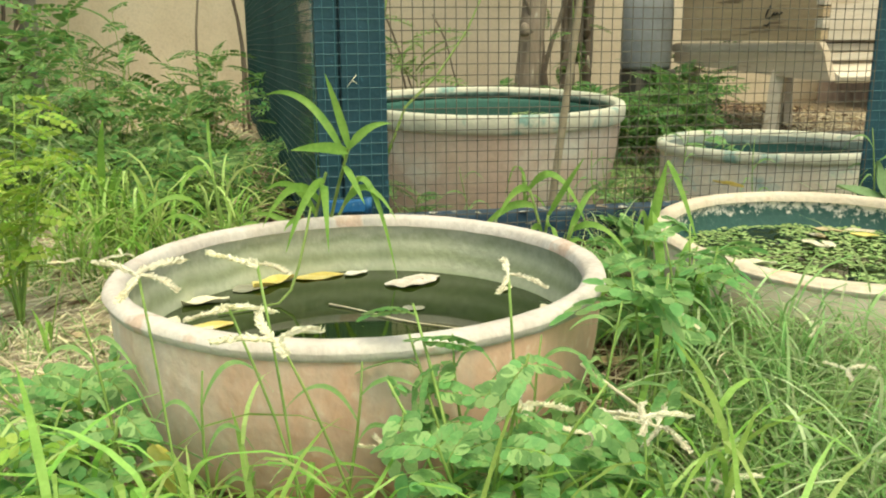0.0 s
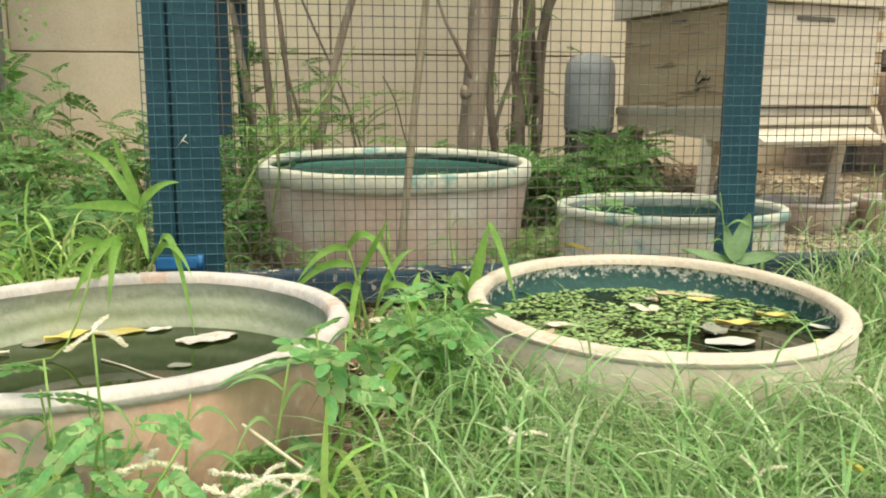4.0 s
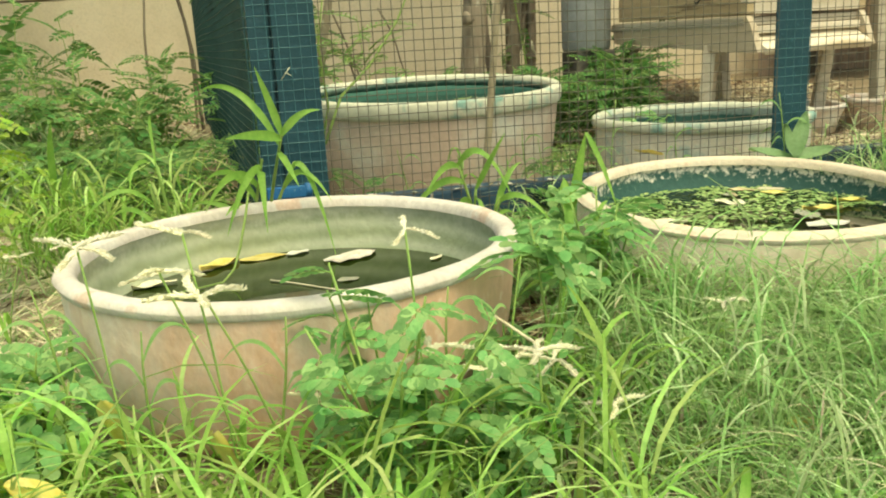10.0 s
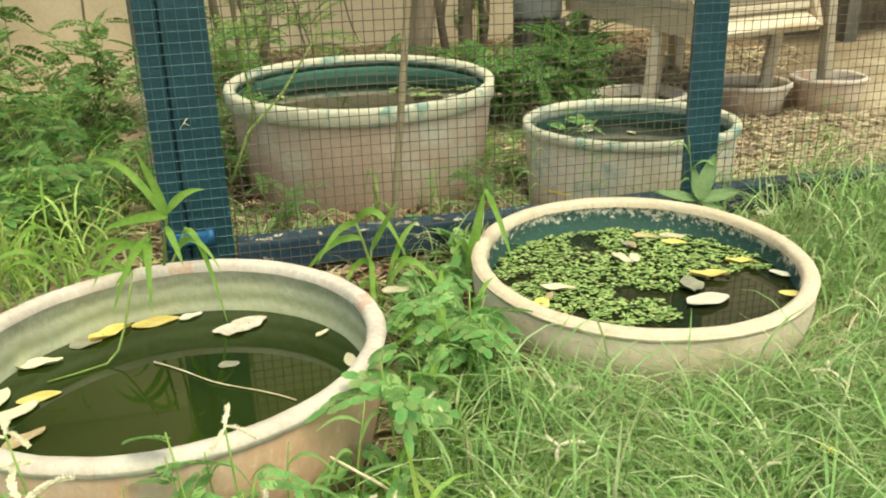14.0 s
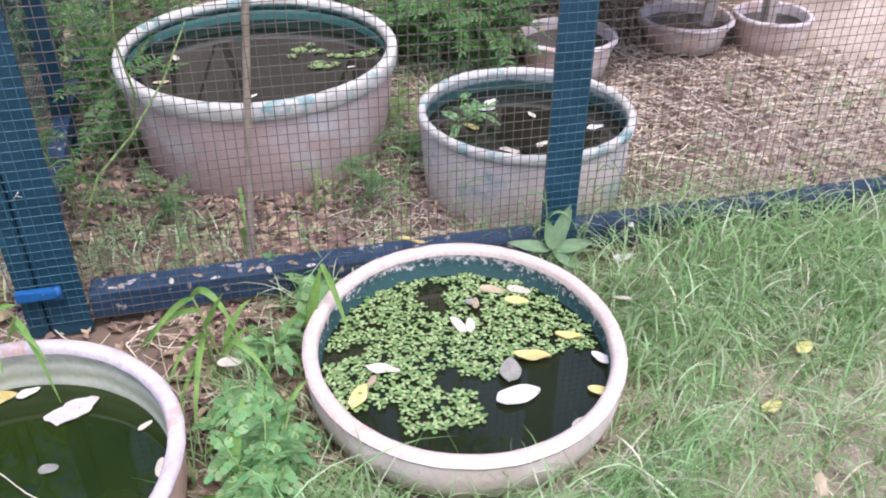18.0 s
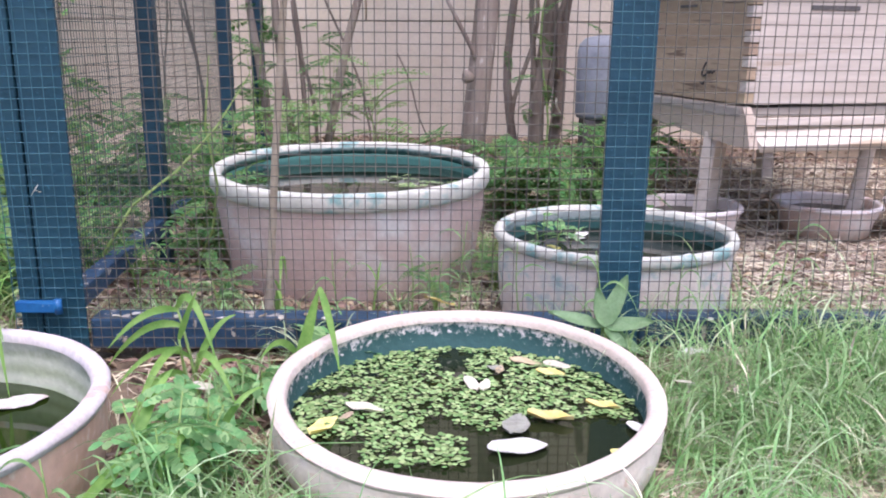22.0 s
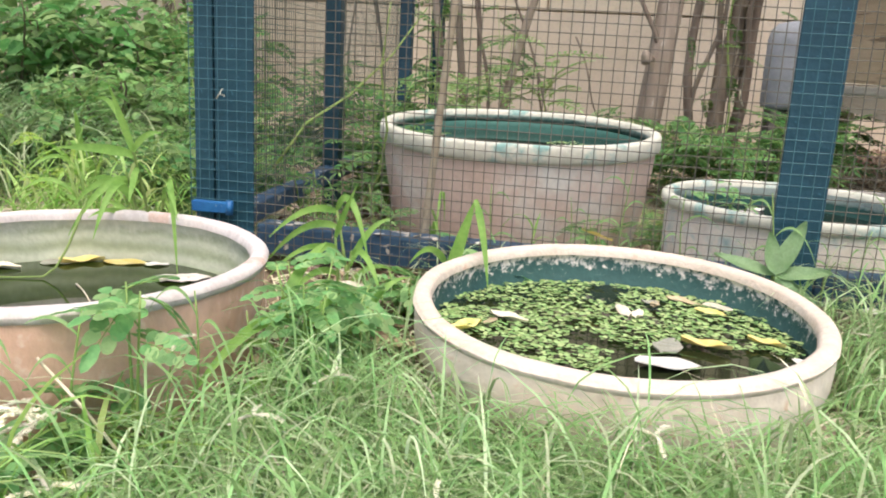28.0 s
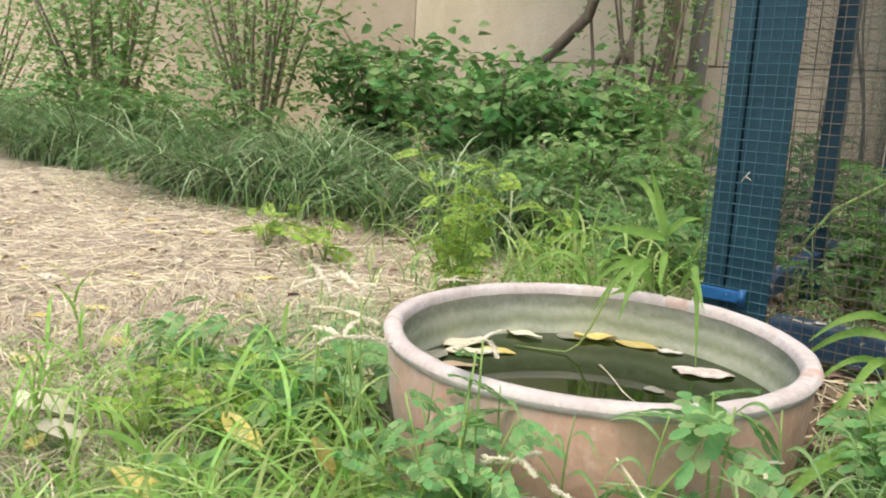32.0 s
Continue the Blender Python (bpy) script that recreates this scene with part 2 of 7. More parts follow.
def lime_bloom(m, lime, toward):
    """White lime bloom over fired clay, heavier on one side of the tub, in ragged drips."""
    t = m.node_tree
    n, l = t.nodes, t.links
    hsv = next(x for x in n if x.type == "HUE_SAT")
    old = hsv.inputs["Color"].links[0].from_socket
    co = n.new("ShaderNodeTexCoord")
    mp = n.new("ShaderNodeMapping")
    mp.inputs["Scale"].default_value = (1, 1, 0.45)
    l.new(co.outputs["Object"], mp.inputs[0])
    ns = n.new("ShaderNodeTexNoise")
    ns.inputs["Scale"].default_value = 16
    ns.inputs["Detail"].default_value = 8
    ns.inputs["Roughness"].default_value = 0.7
    l.new(mp.outputs[0], ns.inputs[0])
    dot = n.new("ShaderNodeVectorMath")
    dot.operation = "DOT_PRODUCT"
    dot.inputs[1].default_value = toward
    l.new(co.outputs["Object"], dot.inputs[0])
    add = n.new("ShaderNodeMath")
    l.new(ns.outputs[0], add.inputs[0])
    l.new(dot.outputs["Value"], add.inputs[1])
    rg = n.new("ShaderNodeMapRange")
    rg.inputs[1].default_value, rg.inputs[2].default_value = 0.43, 0.73
    rg.inputs[4].default_value = 0.85
    l.new(add.outputs[0], rg.inputs[0])
    mx = n.new("ShaderNodeMix")
    mx.data_type = "RGBA"
    l.new(rg.outputs[0], mx.inputs[0])
    l.new(old, mx.inputs[6])
    mx.inputs[7].default_value = (*lime, 1)
    l.new(mx.outputs[2], hsv.inputs["Color"])


lime_bloom(M_BODY_A, (0.72, 0.62, 0.55), (-1.1, 0.3, 0.5))
M_BODY_B = mat("limed_terracotta_body", (0.62, 0.49, 0.38), (0.74, 0.64, 0.53), rough=0.9, scale=8, fine=90, bump=0.4, third=(0.58, 0.40, 0.29), third_at=0.62, spread=0.1)
M_BODY_C = mat("pink_terracotta_body", (0.615, 0.452, 0.342), (0.70, 0.565, 0.455), rough=0.9, scale=5, fine=90, bump=0.4, third=(0.77, 0.73, 0.63), third_at=0.535, spread=0.14)
M_BODY_D = mat("pale_teal_stained_body", (0.59, 0.49, 0.39), (0.72, 0.67, 0.56), rough=0.9, scale=9, fine=90, bump=0.45, third=(0.32, 0.41, 0.37), third_at=0.535, spread=0.10)
M_RIM_C = mat("rim_with_teal_paint", (0.48, 0.475, 0.38), (0.63, 0.595, 0.48), rough=0.88, scale=12, fine=80, bump=0.45, third=(0.22, 0.36, 0.31), third_at=0.545, spread=0.09)
M_LINING_A = band_mat("algae_lining", ((0.31, 0.34, 0.21), (0.47, 0.49, 0.35)), ((0.45, 0.46, 0.35), (0.66, 0.64, 0.54)), 0.112, 0.008, 0.036, streak=14.0)
M_LINING_B = band_mat("flaked_teal_lining", ((0.018, 0.068, 0.058), (0.045, 0.105, 0.09)), ((0.64, 0.57, 0.50), (0.78, 0.71, 0.63)), 0.098, 0.004, 0.115, scale=130)
M_LINING_C = band_mat("teal_lining", ((0.02, 0.085, 0.065), (0.05, 0.15, 0.115)), ((0.22, 0.36, 0.29), (0.46, 0.52, 0.43)), 0.220, 0.005, 0.022)
M_LINING_D = band_mat("teal_lining_low", ((0.012, 0.055, 0.045), (0.03, 0.10, 0.08)), ((0.36, 0.45, 0.38), (0.56, 0.58, 0.50)), 0.150, 0.004, 0.014)
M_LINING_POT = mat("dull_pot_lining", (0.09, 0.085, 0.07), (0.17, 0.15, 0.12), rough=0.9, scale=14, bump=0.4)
M_WOOD_TAN = mat("weathered_tan_wood", (0.33, 0.235, 0.14), (0.46, 0.345, 0.22), rough=0.75, scale=6, fine=60, bump=0.4, stretch=(1, 0.12, 1.6), third=(0.17, 0.115, 0.07), third_at=0.60)
M_WOOD_PALE = mat("bleached_wood", (0.47, 0.395, 0.305), (0.63, 0.56, 0.465), rough=0.8, scale=8, fine=60, bump=0.4, stretch=(0.12, 1, 1.6), third=(0.37, 0.28, 0.19), third_at=0.565)
M_WOOD_GREY = mat("grey_wood", (0.28, 0.24, 0.19), (0.42, 0.37, 0.30), rough=0.85, scale=7, fine=70, bump=0.5, stretch=(0.3, 0.3, 1.4))
M_WOOD_CHEEK = mat("weathered_cheek_wood", (0.42, 0.33, 0.23), (0.56, 0.47, 0.36), rough=0.8, scale=6, fine=60, bump=0.4, stretch=(1, 0.12, 1.6), third=(0.30, 0.22, 0.15), third_at=0.62)
M_WOOD_DARK = mat("dark_grey_wood", (0.07, 0.065, 0.06), (0.13, 0.115, 0.10), rough=0.85, scale=7, fine=70, bump=0.5)
M_BARK = mat("grey_brown_bark", (0.20, 0.15, 0.11), (0.36, 0.30, 0.23), rough=0.95, scale=12, fine=90, bump=0.9, stretch=(1, 1, 0.25), third=(0.44, 0.39, 0.31), third_at=0.62)
M_BARK_DARK = mat("dark_bark", (0.13, 0.10, 0.075), (0.25, 0.20, 0.15), rough=0.95, scale=14, fine=100, bump=0.8, stretch=(1, 1, 0.25))
M_CONCRETE = mat("grey_concrete", (0.22, 0.22, 0.215), (0.32, 0.315, 0.30), rough=0.95, scale=9, fine=120, bump=0.6)
M_TANK = mat("grey_plastic_tank", (0.23, 0.24, 0.25), (0.32, 0.33, 0.34), rough=0.7, scale=9, fine=120, bump=0.3)
M_RUST = mat("brown_sheet", (0.22, 0.15, 0.11), (0.33, 0.23, 0.17), rough=0.85, scale=6, fine=70, bump=0.3)
M_BLACK = mat("black_ink", (0.02, 0.018, 0.015), (0.04, 0.035, 0.03), rough=0.7, bump=0.0)
M_GRASS_FINE = leaf_mat("fine_grass", (0.215, 0.38, 0.122), (0.345, 0.52, 0.205), (0.62, 0.69, 0.42), k=0.35, through_light=0.45, rough=0.6)
M_GRASS_LUSH = leaf_mat("lush_grass", (0.25, 0.44, 0.085), (0.38, 0.59, 0.15), (0.57, 0.68, 0.27), k=0.35, through_light=0.45, rough=0.55)
M_GRASS_BROAD = leaf_mat("broad_grass_blade", (0.19, 0.37, 0.07), (0.30, 0.49, 0.11), (0.44, 0.58, 0.18), k=0.2, through_light=0.45, rough=0.5)
M_GRASS_DARK = leaf_mat("dark_strap_grass", (0.085, 0.17, 0.05), (0.18, 0.295, 0.10), (0.50, 0.58, 0.34), k=0.5, rough=0.38)
M_LEGUME = leaf_mat("blue_green_leaflet", (0.155, 0.355, 0.115), (0.25, 0.475, 0.17), (0.41, 0.61, 0.25), k=0.25, through_light=0.45)
M_LIME = leaf_mat("lime_leaflet", (0.24, 0.425, 0.055), (0.37, 0.555, 0.095), (0.51, 0.64, 0.16), k=0.25, through_light=0.45)
M_BUSH = leaf_mat("bush_leaf", (0.085, 0.205, 0.055), (0.16, 0.32, 0.095), (0.31, 0.46, 0.17), k=0.4, through_light=0.42, rough=0.55)
M_FERN = leaf_mat("fern_leaflet", (0.07, 0.19, 0.05), (0.14, 0.30, 0.085), (0.26, 0.42, 0.15), k=0.3, through_light=0.4)
M_SHRUB = leaf_mat("shrub_leaflet", (0.18, 0.34, 0.09), (0.31, 0.50, 0.17), (0.48, 0.62, 0.29), k=0.35, through_light=0.48)
M_FLOAT = leaf_mat("floating_leaflet", (0.125, 0.22, 0.06), (0.215, 0.325, 0.10), (0.38, 0.46, 0.19), rough=0.55, through_light=0.1, k=0.3)
M_STEM = mat("green_stem", (0.18, 0.29, 0.065), (0.28, 0.39, 0.11), rough=0.6, scale=30, bump=0.1)
M_STALK = mat("dry_stalk", (0.30, 0.24, 0.16), (0.42, 0.35, 0.25), rough=0.85, scale=30, bump=0.3)
M_SEED = mat("pale_seed_spike", (0.83, 0.77, 0.59), (0.90, 0.86, 0.72), rough=0.85, scale=3, fine=12, bump=0.0, through_light=0.3)
M_YELLOW = mat("yellow_fallen_leaf", (0.74, 0.60, 0.14), (0.86, 0.76, 0.33), rough=0.5, scale=40, fine=200, bump=0.2, through_light=0.1, third=(0.50, 0.34, 0.10), third_at=0.66, spread=0.05)
M_PALE = mat("bleached_fallen_leaf", (0.62, 0.57, 0.40), (0.74, 0.69, 0.54), rough=0.6, scale=40, fine=200, bump=0.3, third=(0.45, 0.36, 0.2), third_at=0.64)
M_BEIGE = mat("beige_fallen_leaf", (0.40, 0.31, 0.18), (0.54, 0.43, 0.27), rough=0.6, scale=40, fine=200, bump=0.3)
M_WHITE_LEAF = mat("white_fallen_leaf", (0.60, 0.575, 0.48), (0.74, 0.71, 0.62), rough=0.6, scale=40, fine=200, bump=0.3)
M_GREYLEAF = mat("sodden_grey_leaf", (0.22, 0.22, 0.17), (0.34, 0.33, 0.26), rough=0.3, scale=40, fine=200, bump=0.2)


def water_mat(name, a, b):
    m = mat(name, a, b, rough=0.04, scale=6, fine=30, bump=0.0, spec=0.5, obj_random=0.0)
    return m


M_WATER_A = water_mat("green_water", (0.010, 0.022, 0.002), (0.020, 0.035, 0.004))
M_WATER_B = water_mat("dark_water", (0.011, 0.016, 0.005), (0.019, 0.025, 0.009))
M_WATER_C = water_mat("brown_water", (0.007, 0.010, 0.005), (0.016, 0.017, 0.009))

# ---- mesh helpers ----
rng = np.random.default_rng(7)


def mesh_of(name, verts, faces, material, smooth=False):
    me = bpy.data.meshes.new(name)
    me.from_pydata([tuple(map(float, v)) for v in verts], [], [tuple(map(int, f)) for f in faces])
    if smooth:
        me.polygons.foreach_set("use_smooth", [True] * len(me.polygons))
    for one in material if isinstance(material, (list, tuple)) else (material,):
        me.materials.append(one)
    me.update()
    return me


def thing(name, place, label, category, group="", kind="", turn=0.0):
    ob = new(name)
    ob.empty_display_size = 0.05
    ob.matrix_basis = pose(*place, 0, 0, turn)
    return tagged(ob, label, category, group, kind)


def part(name, data, material, parent, label="", m=None):
    """Links a bmesh, mesh data or (verts, faces) as one mesh object under a thing or part."""
    if isinstance(data, bmesh.types.BMesh):
        me = bpy.data.meshes.new(name)
        data.to_mesh(me)
        data.free()
        me.materials.append(material)
    elif isinstance(data, tuple):
        me = mesh_of(name, data[0], data[1], material, smooth=len(data) > 2)
    else:
        me = data
    ob = new(name, me)
    ob.parent = parent
    if m is not None:
        ob.matrix_basis = m
    return tagged(ob, label)


def solo(name, data, material, label, category, m=None, group="", kind=""):
    ob = part(name, data, material, None, "", m)
    return tagged(ob, label, category, group, kind)


def box(w, d, h, bevel=0.004, at=(0, 0, 0), taper=1.0):
    bm = bmesh.new()
    bmesh.ops.create_cube(bm, size=1)
    for v in bm.verts:
        k = taper if v.co.z > 0 else 1.0
        v.co = Vector((v.co.x * w * k + at[0], v.co.y * d * k + at[1], v.co.z * h + at[2]))
    if bevel:
        bmesh.ops.bevel(bm, geom=list(bm.edges), offset=bevel, segments=2, affect="EDGES", profile=0.6)
    return bm


def tube(points, radii, sides=7, cap=True):
    """Verts and faces of a round tapering limb along points."""
    pts = [Vector(p) for p in points]
    if not hasattr(radii, "__len__"):
        radii = [radii] * len(pts)
    verts, faces = [], []
    side = None
    for i, p in enumerate(pts):
        d = (pts[min(i + 1, len(pts) - 1)] - pts[max(i - 1, 0)]).normalized()
        if side is None:
            side = d.orthogonal().normalized()
        side = (side - d * side.dot(d)).normalized()
        up = d.cross(side)
        for k in range(sides):
            a = 2 * math.pi * k / sides
            verts.append(p + (side * math.cos(a) + up * math.sin(a)) * radii[i])
    for i in range(len(pts) - 1):
        for k in range(sides):
            a, b = i * sides + k, i * sides + (k + 1) % sides
            faces.append((a, b, b + sides, a + sides))
    if cap:
        faces.append(tuple(range(sides))[::-1])
        faces.append(tuple(range((len(pts) - 1) * sides, len(pts) * sides)))
    return verts, faces, True


def curve_points(p0, p1, n=8, wobble=0.0, sag=0.0, seed=0):
    r = random.Random(seed)
    p0, p1 = Vector(p0), Vector(p1)
    out = []
    ph = [r.uniform(0, 6.28) for _ in range(4)]
    for i in range(n):
        s = i / (n - 1)
        w = math.sin(math.pi * s) * wobble
        out.append(p0.lerp(p1, s) + Vector((math.sin(5 * s + ph[0]) * w, math.sin(4.3 * s + ph[1]) * w, math.sin(math.pi * s) * -sag)))
    return out


def joined(pieces):
    verts, faces = [], []
    for p in pieces:
        o = len(verts)
        verts.extend(p[0])
        faces.extend(tuple(i + o for i in f) for f in p[1])
    return verts, faces, True


def blades(roots, az, h, bend, width, seg=5, droop=0.35, twist=0.6):
    """Verts and faces of many curved tapering grass blades (arrays, one entry a blade)."""
    n = len(roots)
    s = np.linspace(0, 1, seg + 1)
    dirs = np.stack([np.cos(az), np.sin(az)], 1)
    sx = (bend * h)[:, None] * s**1.7
    z = h[:, None] * (s - np.asarray(droop)[..., None] * s**3 if np.ndim(droop) else h[:, None] * 0 + (s - droop * s**3))
    cx = roots[:, 0, None] + dirs[:, 0, None] * sx
    cy = roots[:, 1, None] + dirs[:, 1, None] * sx
    cz = roots[:, 2, None] + z
    a2 = az[:, None] + np.pi / 2 + rng.uniform(-twist, twist, n)[:, None] * (0.3 + s)
    w = width[:, None] * np.minimum(1, 0.55 + 1.5 * s) * (1 - s**2.2) * 0.5
    wx, wy = np.cos(a2) * w, np.sin(a2) * w
    left = np.stack([cx - wx, cy - wy, cz + 0.15 * w], -1)
    right = np.stack([cx + wx, cy + wy, cz + 0.15 * w], -1)
    verts = np.stack([left[:, :-1], right[:, :-1]], 2).reshape(n, -1, 3)
    tip = np.stack([cx[:, -1], cy[:, -1], cz[:, -1]], -1)[:, None]
    verts = np.concatenate([verts, tip], 1)
    per = 2 * seg + 1
    f = [(2 * i, 2 * i + 1, 2 * i + 3, 2 * i + 2) for i in range(seg - 1)]
    quads = (np.array(f)[None] + (np.arange(n) * per)[:, None, None]).reshape(-1, 4)
    tris = np.array([2 * seg - 2, 2 * seg - 1, 2 * seg])[None] + (np.arange(n) * per)[:, None]
    return verts.reshape(-1, 3), quads.tolist() + tris.tolist()


def leaf_cards(P, D, N, L, W, fold=0.18):
    """Verts and faces of many folded pointed leaves: places, directions, normals, lengths, widths."""
    n = len(P)
    D = D / np.linalg.norm(D, axis=1, keepdims=True)
    S = np.cross(D, N)
    S /= np.linalg.norm(S, axis=1, keepdims=True) + 1e-9
    U = np.cross(S, D)
    L, W = L[:, None], W[:, None]
    curl = -0.12 * L * U
    pts = [P, P + D * L * 0.3 + S * W * 0.46 + U * W * fold, P + D * L * 0.3 - S * W * 0.46 + U * W * fold,
           P + D * L * 0.68 + S * W * 0.36 + U * W * fold + curl * 0.5, P + D * L * 0.68 - S * W * 0.36 + U * W * fold + curl * 0.5,
           P + D * L + curl, P + D * L * 0.5]
    verts = np.stack(pts, 1).reshape(-1, 3)
    f = np.array([(0, 1, 6), (0, 6, 2), (1, 3, 6), (2, 6, 4), (3, 5, 6), (4, 6, 5)])
    faces = (f[None] + (np.arange(n) * 7)[:, None, None]).reshape(-1, 3)
    return verts, faces.tolist()


def smooth_step(a, b, v):
    t = np.clip((v - a) / (b - a), 0, 1)
    return t * t * (3 - 2 * t)


def gz(x, y):
    """Height of the ground."""
    x, y = np.asarray(x, float), np.asarray(y, float)
    near = smooth_step(-0.6, -0.15, x) * (1 + 0.6 * np.exp(-(((x - 0.82) / 0.14) ** 2)) * (y < 0.3))
    h = 0.034 * np.exp(-(((y - 0.03) / 0.15) ** 2)) * near
    h = h + 0.075 * smooth_step(0.95, 1.5, y) - 0.024 * smooth_step(0.12, 0.26, y) * smooth_step(1.25, 0.9, y) * smooth_step(-0.3, 0.0, x)
    h = h + 0.006 * np.sin(5.1 * x + 1.3) * np.sin(4.3 * y + 0.4) + 0.004 * np.sin(11 * x + 2 * y) * np.sin(9 * y - 3 * x)
    return h


def on_ground(x, y, z=0.0):
    x, y = np.asarray(x, float), np.asarray(y, float)
    return np.stack([x, y, gz(x, y) + z], -1)


def face_turn(d):
    return math.degrees(math.atan2(d[1], d[0]))


# ---- ground and wall ----
def build_ground():
    edge = np.concatenate([-np.geomspace(80, 4.2, 12), np.linspace(-4, 4, 161), np.geomspace(4.2, 80, 12)])
    n = len(edge)
    X, Y = np.meshgrid(edge, edge, indexing="ij")
    Z = gz(X, Y) + 0.003 * np.sin(37 * X + 3 * np.sin(9 * Y)) * np.sin(31 * Y + 2 * np.sin(12 * X))
    Z = np.where((abs(X) > 4.1) | (abs(Y) > 4.1), 0.03, Z)
    verts = np.stack([X, Y, Z], -1).reshape(-1, 3)
    i = np.arange(n - 1)
    a = (i[:, None] * n + i[None]).ravel()
    faces = np.stack([a, a + n, a + n + 1, a + 1], 1)
    ob = new("ground", mesh_of("ground", verts, faces, M_SOIL, smooth=True))
    tagged(ob, "bare brown soil strewn with dry litter", "ground", kind="structure")


build_ground()

WALL_Y = 2.2


def build_wall():
    wall = new("wall_back", mesh_of("wall_back", *box_data(14.0, 0.12, 2.2, (-2.0, WALL_Y + 0.09, 1.08)), M_PLASTER))
    tagged(wall, "cream plastered garden wall with dark panel seams", "wall", kind="structure")
    rows = ((-0.02, 0.5, (-9, -6.6, -4.3, -2.0, -1.4, 1.9, 5)), (0.506, 1.02, (-9, -5.2, -2.55, -0.97, -0.21, 0.175, 2.4, 5)),
            (1.026, 1.54, (-9, -6, -3.3, -1.4, 0.4, 2.9, 5)), (1.546, 2.16, (-9, -5, -2.6, -0.3, 1.4, 3.1, 5)))
    for z0, z1, xs in rows:
        for x0, x1 in zip(xs, xs[1:]):
            bm = box(x1 - x0 - 0.006, 0.03, z1 - z0, 0.003)
            part("panel", bm, M_PLASTER, wall, m=pose((x0 + x1) / 2, WALL_Y + 0.015, (z0 + z1) / 2))


def box_data(w, d, h, at):
    x, y, z = w / 2, d / 2, h / 2
    v = [(at[0] + sx * x, at[1] + sy * y, at[2] + sz * z) for sx in (-1, 1) for sy in (-1, 1) for sz in (-1, 1)]
    return v, [(0, 1, 3, 2), (4, 6, 7, 5), (0, 4, 5, 1), (2, 3, 7, 6), (0, 2, 6, 4), (1, 5, 7, 3)]


build_wall()

# ---- tubs ----
def lathe(profile, sides=96, wob=0.0, seed=0):
    """A turned surface from (radius, z) pairs, slightly out of round."""
    r0 = random.Random(seed)
    ph = [r0.uniform(0, 6.28) for _ in range(3)]
    verts, faces = [], []
    for k in range(sides):
        a = 2 * math.pi * k / sides
        f = 1 + wob * (math.sin(2 * a + ph[0]) + 0.6 * math.sin(3 * a + ph[1]) + 0.35 * math.sin(7 * a + ph[2]))
        dz = wob * 0.15 * (math.sin(3 * a + ph[1]) + math.sin(5 * a + ph[0]))
        for r, z in profile:
            q = Vector((r * math.cos(a), r * math.sin(a), z))
            d = 1 + (0.0009 * noise.noise(q * 30) + 0.0004 * noise.noise(q * 110)) / max(r, 0.02) if wob else 1
            verts.append((r * f * d * math.cos(a), r * f * d * math.sin(a), z + dz * (1 if z > 0.03 else 0) + (0.0004 * noise.noise(q * 60) if wob else 0)))
    n = len(profile)
    for k in range(sides):
        for i in range(n - 1):
            a, b = k * n + i, ((k + 1) % sides) * n + i
            faces.append((a, b, b + 1, a + 1))
    return verts, faces, True


def arc(cx, cz, r, a0, a1, n, sz=1.0):
    return [(cx + r * math.cos(radians(a0 + (a1 - a0) * i / (n - 1))), cz + sz * r * math.sin(radians(a0 + (a1 - a0) * i / (n - 1)))) for i in range(n)]


def tub(name, x, y, z0, R, Rb, top, thick, lip, body_m, rim_m, lining_m, water_m, water_z, label, seed, bulge=0.01, tilt=0.0, neck_in=0.0045):
    """A round fired-clay tub: body, rolled rim, stained lining, and the water in it."""
    h = top - z0
    ob = thing(name, (x, y, z0), label, "tub")
    ob.matrix_basis = pose(x, y + h * math.sin(radians(tilt)), z0, tilt, 0, 0)
    neck = R - neck_in
    body = [(0.001, 0.0), (Rb * 0.93, 0.0), (Rb, 0.012)]
    for i in range(1, 9):
        k = i / 8
        body.append((Rb + (neck - Rb) * k + bulge * math.sin(math.pi * k), 0.012 + (h - lip - 0.012) * k))
    part("body", lathe(body, wob=0.002, seed=seed), body_m, ob)
    rim = [(neck - 0.002, h - lip - 0.001), (min(neck + 0.003, R - 0.0026), h - lip), (R - 0.0025, h - lip + 0.002), (R, h - lip + 0.006), (R - 0.0002, h - 0.006), (R - 0.0018, h - 0.0025), (R - 0.005, h - 0.0008),
           (R - thick * 0.5, h), (R - thick + 0.004, h - 0.001), (R - thick + 0.001, h - 0.004), (R - thick, h - 0.011)]
    part("rim", lathe(rim, 144, wob=0.002, seed=seed), rim_m, ob)
    inner = [(R - thick, h - 0.011), (R - thick + 0.002, h - lip), (R - thick + 0.003, (h + water_z - z0) / 2), (R - thick - 0.001, water_z - z0), (Rb * 0.93, 0.03), (Rb * 0.85, 0.018), (0.001, 0.016)]
    part("lining", lathe(inner, wob=0.002, seed=seed), lining_m, ob)
    wr = R - thick - 0.006
    rows = [(0.001, 0)] + [(wr * i / 6, 0.0) for i in range(1, 7)] + [(wr + 0.012, 0.0)]
    water = part("water", lathe(rows, sides=72), water_m, ob, "still dark green water", pose(0, 0, water_z - z0, -tilt, 0, 0))
    return ob


TA, TB, TC, TD = (-0.0325, -0.3245), (0.5115, -0.1995), (0.2937, 0.6535), (0.777, 0.398)

